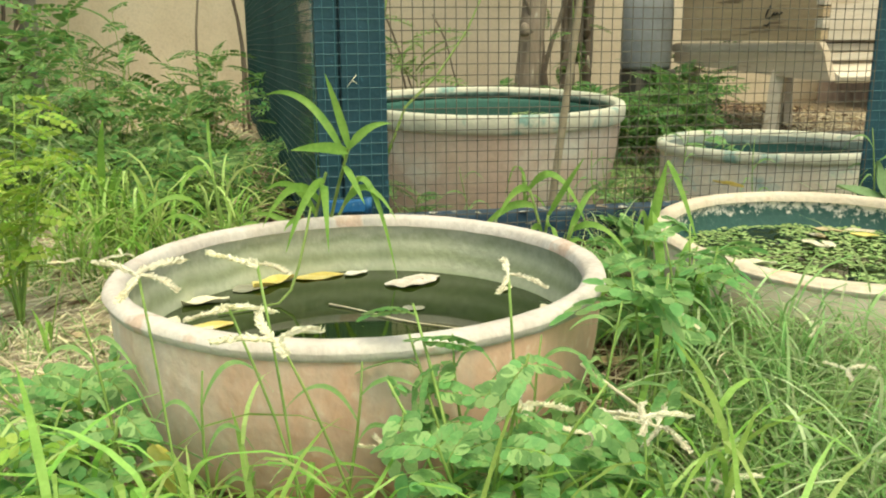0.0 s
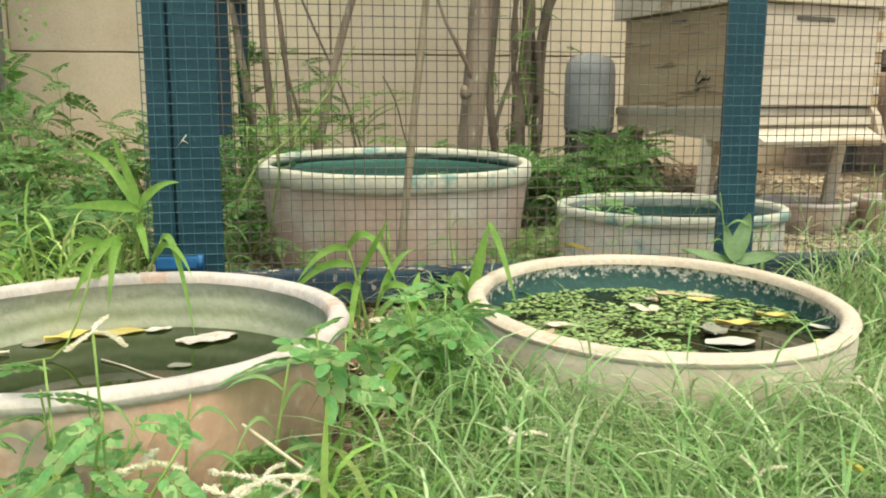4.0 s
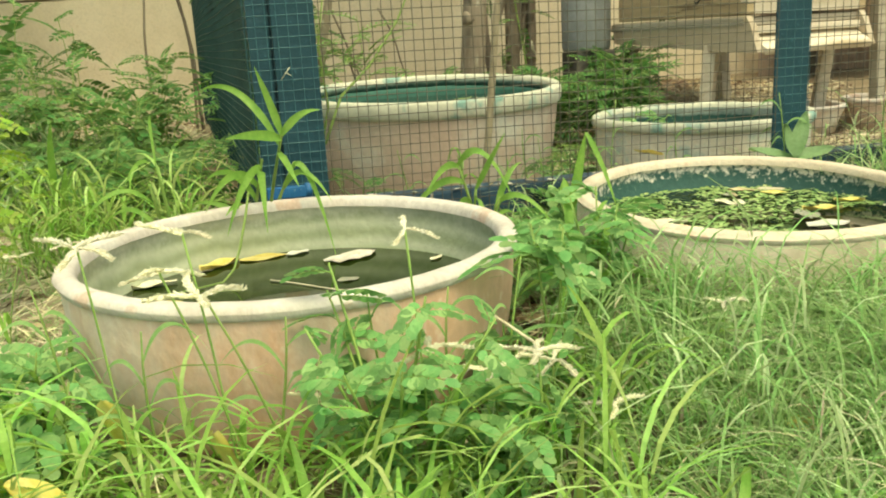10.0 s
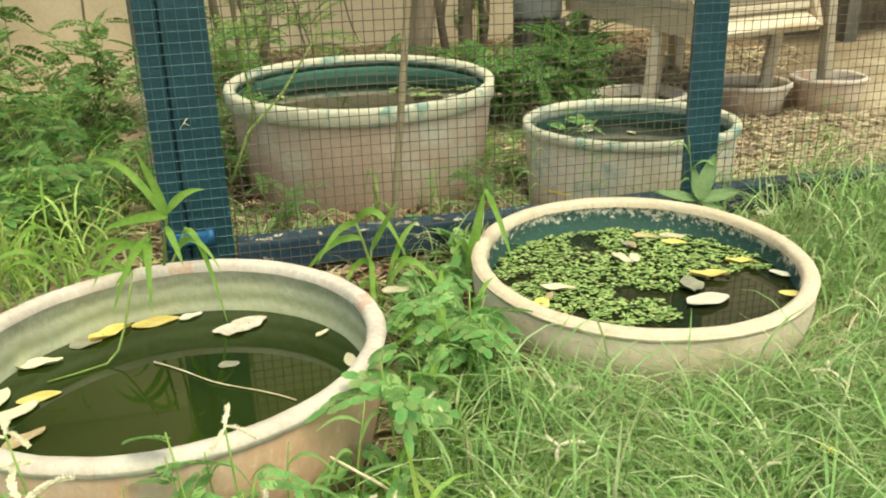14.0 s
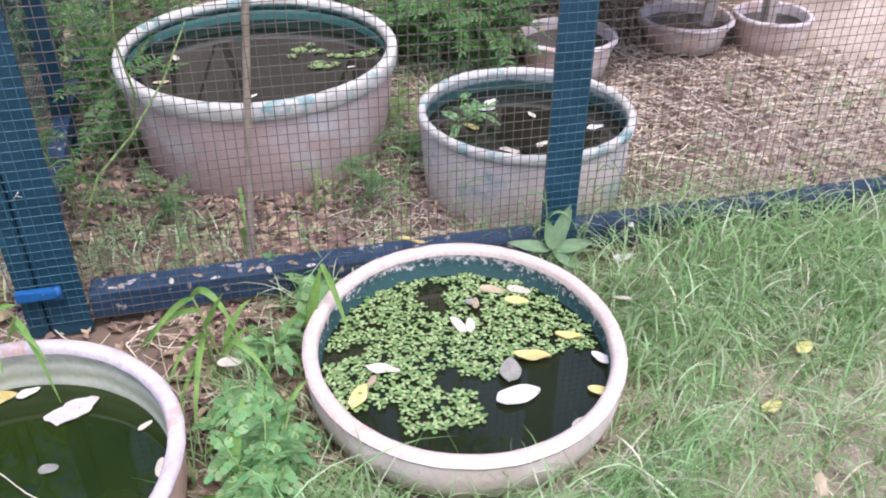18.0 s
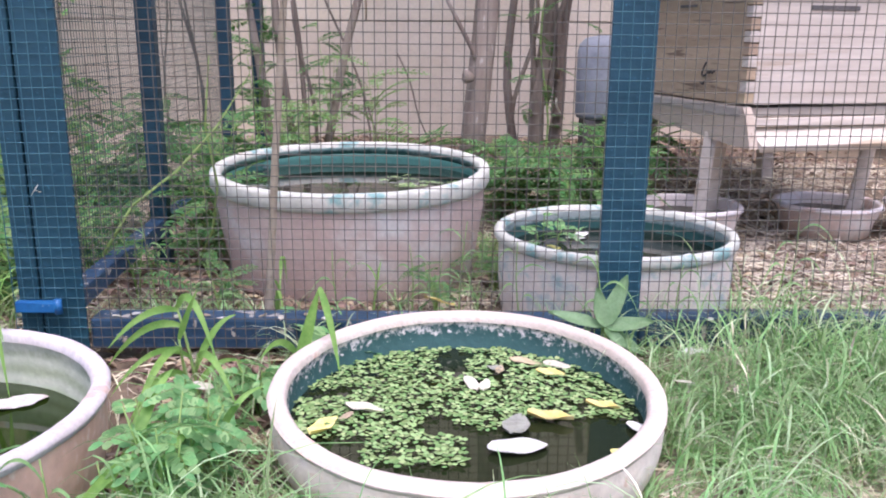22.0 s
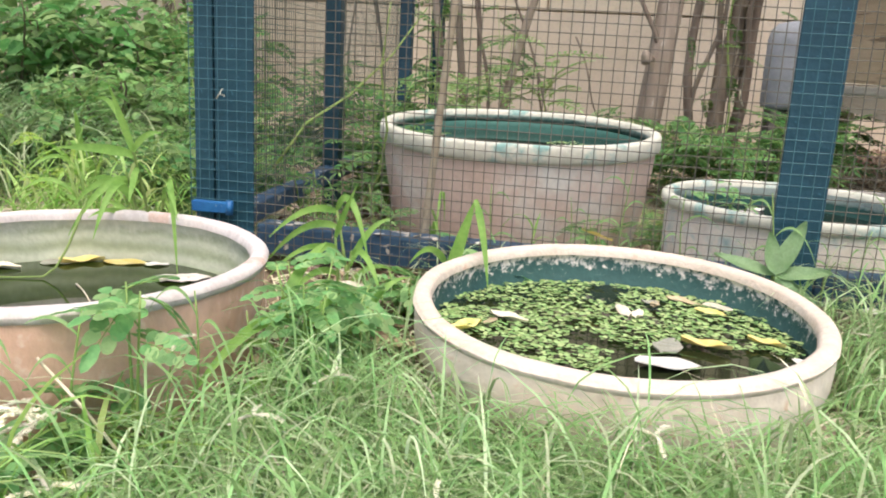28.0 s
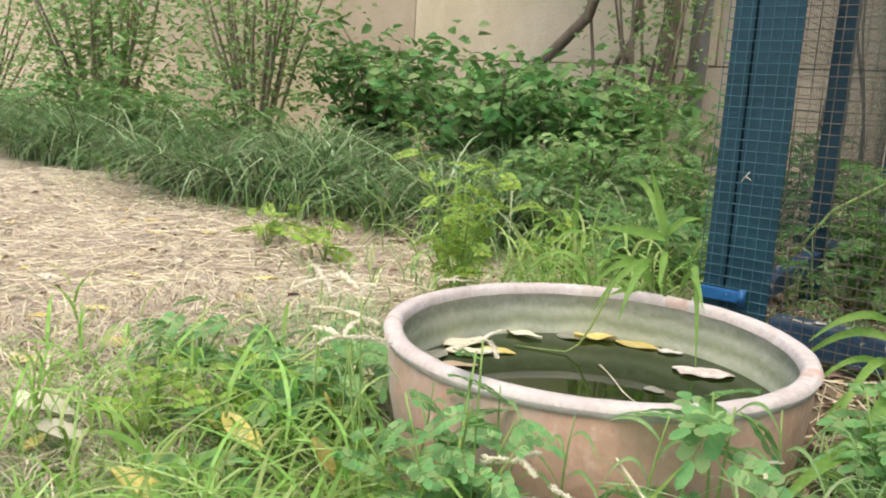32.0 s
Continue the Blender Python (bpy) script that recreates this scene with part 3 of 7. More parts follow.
tub("terracotta_tub", *TA, 0.0, 0.206, 0.186, 0.1325, 0.019, 0.0125, M_BODY_A, M_RIM_A, M_LINING_A, M_WATER_A, 0.073,
    "round terracotta tub with whitened rim, part filled with green water", 3, bulge=0.004)
tub("terracotta_tub", *TB, -0.006, 0.2057, 0.172, 0.1085, 0.020, 0.012, M_BODY_B, M_RIM_B, M_LINING_B, M_WATER_B, 0.072,
    "pale terracotta tub lined with flaking teal paint, full of floating plants", 5, bulge=0.012, tilt=2.7, neck_in=0.0026)
tub("terracotta_tub", *TC, gz(*TC).item() - 0.012, 0.2772, 0.240, 0.2043, 0.022, 0.034, M_BODY_C, M_RIM_C, M_LINING_C, M_WATER_C, 0.168,
    "large pinkish clay tub with worn teal paint on its rim", 8, bulge=0.004, tilt=2.5, neck_in=0.008)
tub("terracotta_tub", *TD, gz(*TD).item() - 0.01, 0.2067, 0.190, 0.1362, 0.017, 0.020, M_BODY_D, M_RIM_C, M_LINING_D, M_WATER_C, 0.092,
    "small pinkish clay tub with teal-stained rim, standing behind the wire mesh", 9, bulge=0.003, neck_in=0.008)

# ---- wire enclosure ----
def wire_panel(x0, x1, z0, z1, step, r, sag=0.0015, seed=1):
    """Verts and faces of a welded square wire mesh in the xz plane."""
    rr = np.random.default_rng(seed)
    pieces = []
    nx, nz = int((x1 - x0) / step), int((z1 - z0) / step)
    ring = [(r, 0), (0, r), (-r, 0), (0, -r)]
    verts, faces = [], []

    def run(points, along_x):
        base = len(verts)
        for px, py, pz in points:
            for a, b in ring:
                verts.append((px, py + a, pz + b) if along_x else (px + a, py + b, pz))
        for i in range(len(points) - 1):
            for k in range(4):
                q = base + i * 4
                faces.append((q + k, q + (k + 1) % 4, q + 4 + (k + 1) % 4, q + 4 + k))

    def off(x, z):
        return sag * (math.sin(7 * x + 2 * z) + math.sin(11 * z + 3 * x + 1)), 0.6 * sag * math.sin(9 * x + 5 * z), 0.6 * sag * math.sin(8 * z - 6 * x)

    for i in range(nx + 1):
        x = x0 + i * step
        pts = []
        for j in range(13):
            z = z0 + (z1 - z0) * j / 12
            o = off(x, z)
            pts.append((x + o[1], o[0] - r, z))
        run(pts, False)
    for j in range(nz + 1):
        z = z0 + j * step
        pts = []
        for i in range(97):
            x = x0 + (x1 - x0) * i / 96
            o = off(x, z)
            pts.append((x, o[0] + r, z + o[2]))
        run(pts, True)
    return verts, faces


FENCE = thing("wire_enclosure", (0, 0, 0), "blue painted steel frame enclosure covered with square wire mesh", "fence")
# front: corner post of two angle irons, middle post, end post; the front runs very slightly askew
FRONT_TURN = 1.2


def front(x, y, z):
    return pose(0, 0, 0, 0, 0, FRONT_TURN) @ pose(x, y, z)


def angle_iron(w, d, h, t=0.004, flip=1):
    """An L-section bar: a face plate w wide and a flange d deep along one edge."""
    prof = [(-w / 2, 0), (w / 2, 0), (w / 2, t), (-w / 2 + t, t), (-w / 2 + t, d), (-w / 2, d)]
    bm = bmesh.new()
    ring = [[bm.verts.new((flip * x, y, z)) for x, y in prof] for z in (-h / 2, h / 2)]
    for i in range(6):
        bm.faces.new((ring[0][i], ring[0][(i + 1) % 6], ring[1][(i + 1) % 6], ring[1][i]))
    bm.faces.new(ring[0][::-1])
    bm.faces.new(ring[1])
    bmesh.ops.recalc_face_normals(bm, faces=bm.faces)
    bmesh.ops.bevel(bm, geom=list(bm.edges), offset=0.0008, segments=1, affect="EDGES")
    return bm


part("post", angle_iron(0.054, 0.040, 1.16), M_BLUE, FENCE, "dark blue painted post", front(-0.001, 0.0, 0.62))
part("post", angle_iron(0.026, 0.036, 1.16), M_BLUE, FENCE, "dark blue painted post", front(-0.0445, 0.001, 0.62))
# Added filler strip: its dark blue stands in for the dark gap between the irons.
part("cover_strip", box(0.010, 0.004, 1.16, 0.0005), M_BLUE_DARK, FENCE, "added dark filler in the gap between the two posts", front(-0.0298, 0.012, 0.62))
part("post", angle_iron(0.0555, 0.040, 1.16, flip=-1), M_BLUE, FENCE, "dark blue painted post", front(0.712, 0.003, 0.62))
part("post", angle_iron(0.0555, 0.040, 1.16), M_BLUE, FENCE, "dark blue painted post", front(1.62, 0.003, 0.62))
part("bottom_rail", box(0.655, 0.038, 0.042, 0.004), M_BLUE_WORN, FENCE, "blue bottom rail with flaking paint", front(0.356, 0.022, 0.079))
part("bottom_rail", box(0.850, 0.038, 0.042, 0.004), M_BLUE_WORN, FENCE, "blue bottom rail with flaking paint", front(1.167, 0.024, 0.082))
hinge = part("hinge_plate", box(0.052, 0.010, 0.015, 0.002), M_BLUE_BRIGHT, FENCE, "bright blue steel hinge plate", front(-0.029, -0.012, 0.121))
part("hinge_pin", tube([(0, 0, -0.009), (0, 0, 0.010)], 0.005, 10), M_BLUE_BRIGHT, hinge, "bright blue pin", pose(0.027, -0.002, 0))
# side panel running back to the wall
P0, P1, P3, P2 = Vector((-0.052, 0.045, 0)), Vector((-0.098, 0.65, 0)), Vector((-0.116, 1.285, 0)), Vector((-0.090, 1.56, 0))
for p, q, hh in ((P1, P0, 0.66), (P3, P1, 0.66), (P2, P3, 0.66)):
    turn = face_turn(p - q)
    part("side_post", box(0.034, 0.034, hh, 0.003), M_BLUE_DARK, FENCE, "slim blue post", pose(p.x, p.y, hh / 2 - 0.02, 0, 0, turn))
    run, mid = (p - q).length, (p + q) / 2
    part("side_bottom_rail", box(run - 0.036, 0.030, 0.030, 0.003), M_BLUE_WORN, FENCE, "blue bottom rail", pose(mid.x, mid.y, 0.078, 0, 0, turn))
    part("side_top_rail", box(run - 0.036, 0.034, 0.034, 0.003), M_BLUE_DARK, FENCE, "blue top rail", pose(mid.x, mid.y, 0.622, 0, 0, turn))
S0, S1 = Vector((-0.060, 0.02, 0)), Vector((-0.235, 1.75, 0))
side_turn, length = face_turn(S1 - S0), (S1 - S0).length
front_wires = mesh_of("wire_mesh", *wire_panel(-0.062, 1.64, 0.062, 1.10, 0.01325, 0.00058), (M_WIRE, M_WIRE_BLUE))
for face in front_wires.polygons:
    x = face.center.x
    face.material_index = 1 if x < 0.028 or 0.682 < x < 0.742 else 0
front_mesh = part("wire_mesh", front_wires, None, FENCE, "square welded wire mesh", front(0, -0.004, 0))
wm = wire_panel(0.0, length, 0.075, 0.64, 0.01325, 0.00058, seed=4)
part("wire_mesh", wm, M_WIRE_DARK, FENCE, "dark green painted wire mesh", pose(S0.x, S0.y, 0, 0, 0, side_turn))
# a small whitish scratch on the corner post, added as two thin pale tubes
part("wire_end", tube([(0, 0, 0), (0.006, -0.003, 0.008), (0.011, -0.004, 0.014)], 0.0005, 6), M_PALE, front_mesh, "small whitish scratch on the post, shaped as a thin tube", pose(-0.022, -0.004, 0.263))
part("wire_end", tube([(0.010, 0, 0), (0.004, -0.003, 0.004)], 0.0005, 6), M_PALE, front_mesh, "small whitish scratch on the post, shaped as a thin tube", pose(-0.020, -0.004, 0.267))

# ---- beehive on its stand ----
HIVE = thing("beehive", (1.122, 0.804, 0), "weathered wooden box beehive on splayed legs", "beehive", turn=15)


def hive():
    w, d = 0.43, 0.51
    z0, z1 = 0.315, 0.548
    t = 0.022
    near_side = part("side_wall", box(t, d - 2 * t, z1 - z0, 0.002), M_WOOD_TAN, HIVE, "tan weathered side board", pose(t / 2 + 0.001, d / 2, (z0 + z1) / 2))
    part("side_wall", box(t, d - 2 * t, z1 - z0, 0.002), M_WOOD_TAN, HIVE, "tan weathered side board", pose(w - t / 2 - 0.001, d / 2, (z0 + z1) / 2))
    for y in (t / 2, d - t / 2):
        board = part("front_wall", box(w - 2 * t - 0.002, t, z1 - z0, 0.002), M_WOOD_PALE, HIVE, "bleached front board", pose(w / 2, y, (z0 + z1) / 2))
        if y < d / 2:
            front = board
    n = 9
    for x in (t / 2, w - t / 2):
        for i in range(n):
            zc = z0 + (z1 - z0) * (i + 0.5) / n
            part("finger_joint", box(t - 0.001 * (i % 2), t + 0.0015 * (1 if i % 2 else -1), (z1 - z0) / n - 0.003, 0.001), M_WOOD_PALE if i % 2 else M_WOOD_TAN, HIVE, "", pose(x, t / 2, zc))
    part("floor_board", box(w + 0.004, d, 0.02, 0.003), M_WOOD_GREY, HIVE, "grey floor board", pose(w / 2, d / 2 + 0.01, z0 - 0.017))
    # sloping side cheek of the floor, landing board
    bm = bmesh.new()
    prof = [(-0.012, z0 - 0.026), (-0.036, z0 - 0.091), (0.030, z0 - 0.091), (d, z0 - 0.060), (d, z0 - 0.004), (0.004, z0 - 0.004)]
    for x in (0.0, w - 0.02):
        vs = [[bm.verts.new((x + dx, yy, zz)) for yy, zz in prof] for dx in (0, 0.02)]
        bm.faces.new(vs[0])
        bm.faces.new(vs[1][::-1])
        for i in range(6):
            bm.faces.new((vs[0][i], vs[1][i], vs[1][(i + 1) % 6], vs[0][(i + 1) % 6]))
    bmesh.ops.recalc_face_normals(bm, faces=bm.faces)
    part("cheek", bm, M_WOOD_CHEEK, HIVE, "weathered wooden floor cheeks")
    part("entrance_strip", box(w - 0.05, 0.02, 0.018, 0.002), M_WOOD_PALE, HIVE, "pale entrance strip", pose(w / 2, 0.004, z0 - 0.038))
    part("landing_board", box(w - 0.044, 0.085, 0.018, 0.003), M_WOOD_PALE, HIVE, "pale sloping landing board", pose(w / 2, -0.006, z0 - 0.070, 30, 0, 0))
    part("upper_box", box(w + 0.03, d + 0.03, 0.20, 0.003), M_WOOD_PALE, HIVE, "bleached upper box", pose(w / 2, d / 2, z1 + 0.104))
    part("roof", box(w + 0.06, d + 0.06, 0.05, 0.004), M_WOOD_GREY, HIVE, "grey flat roof", pose(w / 2, d / 2, z1 + 0.235))
    part("hand_hold", box(0.12, 0.004, 0.010, 0.001), M_WOOD_DARK, front, "dark hand-hold slot", pose(w * 0.47 - w / 2, -0.001 - t / 2, z1 - 0.03 - (z0 + z1) / 2))
    part("hand_hold", box(0.004, 0.07, 0.006, 0.001), M_WOOD_DARK, near_side, "dark hand-hold slot", pose(-0.002 - t / 2, 0, z1 - 0.022 - (z0 + z1) / 2))
    mark = [tube(p, 0.0022, 6) for p in (
        [(0, 0.03, 0.028), (0, 0.042, 0.010), (0, 0.045, 0.0), (0, 0.036, -0.004), (0, 0.022, 0.004)],
        [(0, 0.022, 0.004), (0, 0.018, 0.010), (0, 0.014, 0.003), (0, 0.008, 0.010), (0, 0.002, 0.004), (0, -0.008, 0.010)],
        [(0, 0.048, -0.018), (0, 0.038, -0.022), (0, 0.030, -0.014)])]
    part("mark", joined(mark), M_BLACK, near_side, "small dark painted mark", pose(-0.002 - t / 2, 0.13 - d / 2, 0.372 - (z0 + z1) / 2))
    inv = HIVE.matrix_basis.inverted()
    for fx, fy, dx, dy, wide in ((1.105, 0.965, 0.013, -0.010, 0.078), (1.500, 1.045, 0.022, -0.010, 0.045), (1.01, 1.28, 0.03, 0.0, 0.05), (1.40, 1.37, -0.02, 0.0, 0.05)):
        a = inv @ Vector((fx, fy, 0.03))
        b = inv @ Vector((fx + dx, fy + dy, z0 - 0.072))
        d3 = b - a
        part("leg", box(wide, 0.032, d3.length, 0.003), M_WOOD_PALE, HIVE, "pale wooden leg", Matrix.Translation((a + b) / 2) @ d3.to_track_quat("Z", "Y").to_matrix().to_4x4())


hive()


def ant_pot(x, y, R, top, label):
    z0 = gz(x, y).item() - 0.004
    ob = thing("clay_pot", (x, y, z0), label, "pot", "pots under the hive legs")
    h = top - z0
    part("body", lathe([(0.001, 0), (R * 0.78, 0), (R * 0.86, h * 0.5), (R * 0.95, h - 0.014)], 48, 0.006, 2), M_BODY_C, ob)
    part("rim", lathe([(R * 0.95, h - 0.014), (R, h - 0.010)] + arc(R - 0.007, h - 0.006, 0.007, 0, 180, 7, 0.8) + [(R - 0.016, h - 0.03)], 48, 0.006, 2), M_RIM_A, ob)
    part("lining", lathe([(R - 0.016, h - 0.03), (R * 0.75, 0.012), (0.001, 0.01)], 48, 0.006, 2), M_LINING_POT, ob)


ant_pot(1.057, 0.933, 0.127, 0.076, "pink clay pot with pale rim round a hive leg")
ant_pot(1.435, 1.039, 0.130, 0.064, "pink clay pot with dark inside round a hive leg")
ant_pot(1.656, 0.976, 0.106, 0.076, "pink clay pot round a grey pole")
solo("pole", box(0.030, 0.030, 0.86, 0.004), M_WOOD_GREY, "grey wooden pole standing in a clay pot", "pole", pose(1.625, 0.985, 0.445, 0, -4, 10))
TABLE = thing("bench", (2.45, 1.75, 0), "dark bench with a brown sheet behind, beyond the hive", "bench")
part("top", box(1.3, 0.5, 0.05, 0.005), M_WOOD_DARK, TABLE, "dark top", pose(0.15, 0, 0.47))
for lx in (-0.30, 0.70):
    for ly in (-0.2, 0.2):
        part("leg", box(0.05, 0.05, 0.46, 0.004), M_WOOD_DARK, TABLE, "", pose(lx, ly, 0.255))


def corrugated(w, h, n=26):
    verts, faces = [], []
    for i in range(n * 4 + 1):
        x = -w / 2 + w * i / (n * 4)
        y = 0.008 * math.sin(i * math.pi / 2)
        for dy in (0, 0.002):
            verts += [(x, y + dy, 0), (x, y + dy, h)]
    for i in range(n * 4):
        a = i * 4
        faces += [(a, a + 4, a + 5, a + 1), (a + 2, a + 3, a + 7, a + 6), (a + 1, a + 5, a + 7, a + 3)]
    return verts, faces, True


part("back_sheet", corrugated(1.3, 0.42), M_RUST, TABLE, "brown ribbed sheet", pose(0.15, 0.30, 0.03))
BLOCK = thing("tank", (0.905, 1.30, gz(0.905, 1.30).item()), "grey rounded tank standing on a dark block behind the hive", "tank")
part("stand", box(0.12, 0.13, 0.19, 0.006), M_WOOD_DARK, BLOCK, "dark block", pose(0.01, 0.01, 0.09))
part("body", lathe([(0.001, 0.0), (0.066, 0.0), (0.071, 0.010), (0.072, 0.10), (0.071, 0.17), (0.066, 0.195), (0.050, 0.212), (0.02, 0.218), (0.001, 0.218)], 40, 0.003, 4), M_TANK, BLOCK, "grey rounded body", pose(0, 0, 0.186))
solo("pole", tube([(0, 0, 0), (0.005, 0, 0.9), (0.0, 0.01, 2.0)], 0.034, 12), M_CONCRETE, "grey round pole beside the wall", "pole", pose(-0.93, 1.93, 0.05))

M_STAINED = mat("stained_white_leaf", (0.56, 0.48, 0.38), (0.80, 0.75, 0.66), rough=0.7, scale=70, fine=160, bump=0.4, third=(0.30, 0.20, 0.12), third_at=0.64, spread=0.06)

# ---- fallen leaves ----
def leaf_mesh(name, L, W, material, curl=0.15, cup=0.25, wavy=0.1, seed=0, point=1.0, blunt=0.75):
    """One broad leaf with a midrib fold, lying along x, with a little thickness."""
    r = random.Random(seed)
    n, m = 9, 4
    verts, faces = [], []
    ph = r.uniform(0, 6)
    for i in range(n + 1):
        s = i / n
        w = W * (math.sin(math.pi * min(1, s ** 0.85 * 0.985 + 0.01)) ** blunt) * (1 - 0.25 * point * s)
        for j in range(-m, m + 1):
            v = j / m
            z = cup * W * v * v * 0.5 + curl * L * (s - 0.5) ** 2 + wavy * W * 0.3 * math.sin(9 * s + 4 * v + ph) * abs(v)
            verts.append((L * (s - 0.5), w * 0.5 * v, z))
    k = 2 * m + 1
    for i in range(n):
        for j in range(k - 1):
            a = i * k + j
            faces.append((a, a + k, a + k + 1, a + 1))
    o = len(verts)
    verts += [(x, y, z - 0.0006) for x, y, z in verts]
    faces += [tuple(o + q for q in f[::-1]) for f in faces]
    return mesh_of(name, verts, faces, material, smooth=True)


LEAVES = {}
for key, material, L, W in (("yellow", M_YELLOW, 0.046, 0.022), ("pale", M_PALE, 0.044, 0.020), ("beige", M_BEIGE, 0.042, 0.018),
                            ("white", M_WHITE_LEAF, 0.052, 0.028), ("grey", M_GREYLEAF, 0.044, 0.030)):
    LEAVES[key] = [leaf_mesh("fallen_leaf", L, W, material, curl=-0.03 + 0.05 * q, cup=0.05 + 0.12 * q, wavy=0.1 + 0.06 * q, seed=q * 9 + len(key), point=0.2 + 0.4 * q, blunt=(0.5, 0.62, 0.55)[q]) for q in range(3)]


def drop_leaf(kind, x, y, z, turn, scale=1.0, tilt=(0, 0), label="", shape=0, group="leaves floating on the water"):
    ob = new("fallen_leaf", LEAVES[kind][shape % 3])
    ob.matrix_basis = pose(x, y, z, tilt[0], tilt[1], turn) @ Matrix.Scale(scale, 4)
    return tagged(ob, label, "leaf", group)


WZ = 0.0745
for kind, x, y, turn, s, lab in (
        ("white", 0.560, -0.284, 12, 1.15, "large white bleached leaf floating on dark water"), ("grey", 0.562, -0.240, 70, 1.0, "sodden grey leaf floating on dark water"),
        ("yellow", 0.598, -0.221, -14, 1.05, "yellow fallen leaf floating on dark water"), ("yellow", 0.657, -0.192, -20, 0.8, "yellow fallen leaf floating on dark water"),
        ("yellow", 0.368, -0.248, 62, 1.0, "golden fallen leaf at the edge of the tub"), ("pale", 0.404, -0.206, -20, 1.0, "pale curled leaf among floating plants"),
        ("beige", 0.388, -0.222, 60, 0.5, "small brown leaf among floating plants"), ("pale", 0.518, -0.139, 110, 0.85, "pale curled leaf among floating plants"),
        ("pale", 0.534, -0.143, 80, 0.7, "pale curled leaf among floating plants"), ("beige", 0.585, -0.072, -25, 1.0, "beige fallen leaf among floating plants"),
        ("beige", 0.553, -0.097, 80, 0.6, "small beige leaf among floating plants"), ("pale", 0.622, -0.078, -30, 0.8, "pale yellow leaf among floating plants"),
        ("yellow", 0.612, -0.101, -18, 0.75, "pale yellow leaf among floating plants"), ("white", 0.684, -0.241, 120, 0.6, "white curled leaf against the tub wall"),
        ("yellow", 0.660, -0.298, -30, 0.65, "yellow leaf against the tub wall"), ("white", 0.617, -0.345, 30, 0.5, "white curled leaf against the tub wall"),
        ("grey", 0.548, -0.093, 160, 0.5, "dark sodden leaf among floating plants"), ("beige", 0.54, -0.383, 10, 0.8, "beige leaf against the tub wall")):
    drop_leaf(kind, x, y, WZ + 0.0022, turn, s, (3.0 * math.sin(turn), 3.0 * math.cos(turn)), lab, int(abs(turn)))
for kind, x, y, turn, s, lab in (
        ("pale", -0.182, -0.225, 8, 0.95, "pale green leaf floating on green water"), ("pale", -0.205, -0.305, 70, 1.2, "large pale green leaf floating on green water"),
        ("pale", -0.180, -0.329, 40, 1.1, "pale green leaf floating on green water"), ("yellow", -0.162, -0.300, 15, 0.8, "golden yellow leaf floating on green water"),
        ("yellow", -0.120, -0.158, 38, 1.0, "long yellow leaf floating on green water"), ("grey", -0.141, -0.178, 30, 0.8, "sodden grey leaf floating on green water"),
        ("yellow", -0.069, -0.138, 12, 1.05, "yellow fallen leaf floating on green water"), ("white", -0.026, -0.131, 25, 0.5, "small white leaf floating on green water"),
        ("pale", 0.141, -0.308, 90, 0.6, "small pale leaf against the tub wall"),
        ("pale", 0.128, -0.233, 40, 0.4, "small pale leaf floating on green water"), ("grey", 0.017, -0.284, 0, 0.45, "small sunken leaf in green water"),
        ("grey", -0.203, -0.366, 90, 0.8, "sodden grey leaf floating on green water"), ("beige", -0.160, -0.375, 40, 0.9, "beige leaf floating on green water")):
    dx, dy = x - TA[0], y - TA[1]
    k = min(1.0, 0.172 / math.hypot(dx, dy))
    drop_leaf(kind, TA[0] + dx * k, TA[1] + dy * k, WZ - 0.0004, turn, s * 1.1, label=lab, shape=int(abs(turn)))


def ragged_leaf(seed=4):
    """A torn, crinkled leaf lying flat, with an uneven outline."""
    r = random.Random(seed)
    verts, faces = [(0, 0, 0.001)], []
    n = 22
    for ring in (0.5, 1.0):
        for i in range(n):
            a = 2 * math.pi * i / n
            k = ring * (1 + (0.16 * math.sin(2 * a + 1) + 0.10 * math.sin(5 * a) + r.uniform(-0.10, 0.10)) * ring)
            verts.append((0.026 * k * math.cos(a), 0.018 * k * math.sin(a), 0.002 * noise.noise(Vector((a * 1.5, ring * 4, 1.0))) + 0.0010 * ring * (i % 3 == 0)))
    for i in range(n):
        j = (i + 1) % n
        faces += [(0, 1 + i, 1 + j), (1 + i, 1 + n + i, 1 + n + j, 1 + j)]
    o = len(verts)
    verts += [(x, y, z - 0.0008) for x, y, z in verts]
    faces += [tuple(o + q for q in f[::-1]) for f in faces]
    return verts, faces, True


solo("fallen_leaf", ragged_leaf(), M_STAINED, "ragged white leaf with brown stains on green water", "leaf", pose(0.030, -0.196, WZ + 0.001, 0, 0, 20))
for i, (x, y, kind) in enumerate(((0.06, 0.012, "pale"), (0.085, 0.02, "white"), (0.14, 0.01, "pale"), (0.175, 0.018, "beige"), (0.20, 0.006, "white"), (0.25, 0.016, "beige"),
                                  (0.275, 0.01, "pale"), (0.31, 0.02, "beige"), (0.335, 0.008, "white"), (0.83, 0.012, "white"), (0.93, 0.016, "pale"), (1.02, 0.010, "white"), (1.10, 0.018, "white"))):
    drop_leaf(kind, x, y, 0.1015 if x < 0.7 else 0.1045, 47 * i, 0.28 + 0.05 * (i % 4), (5 * (i % 3), 4), "small scrap of dry leaf lying on the blue rail", i, "leaf scraps on the rail")
solo("twig", tube(curve_points((-0.059, -0.258, WZ), (0.079, -0.375, WZ), 10, 0.006, 0, 3), [0.0012] + [0.0007] * 9, 6), M_STRAW, "pale thin twig floating on green water", "twig")
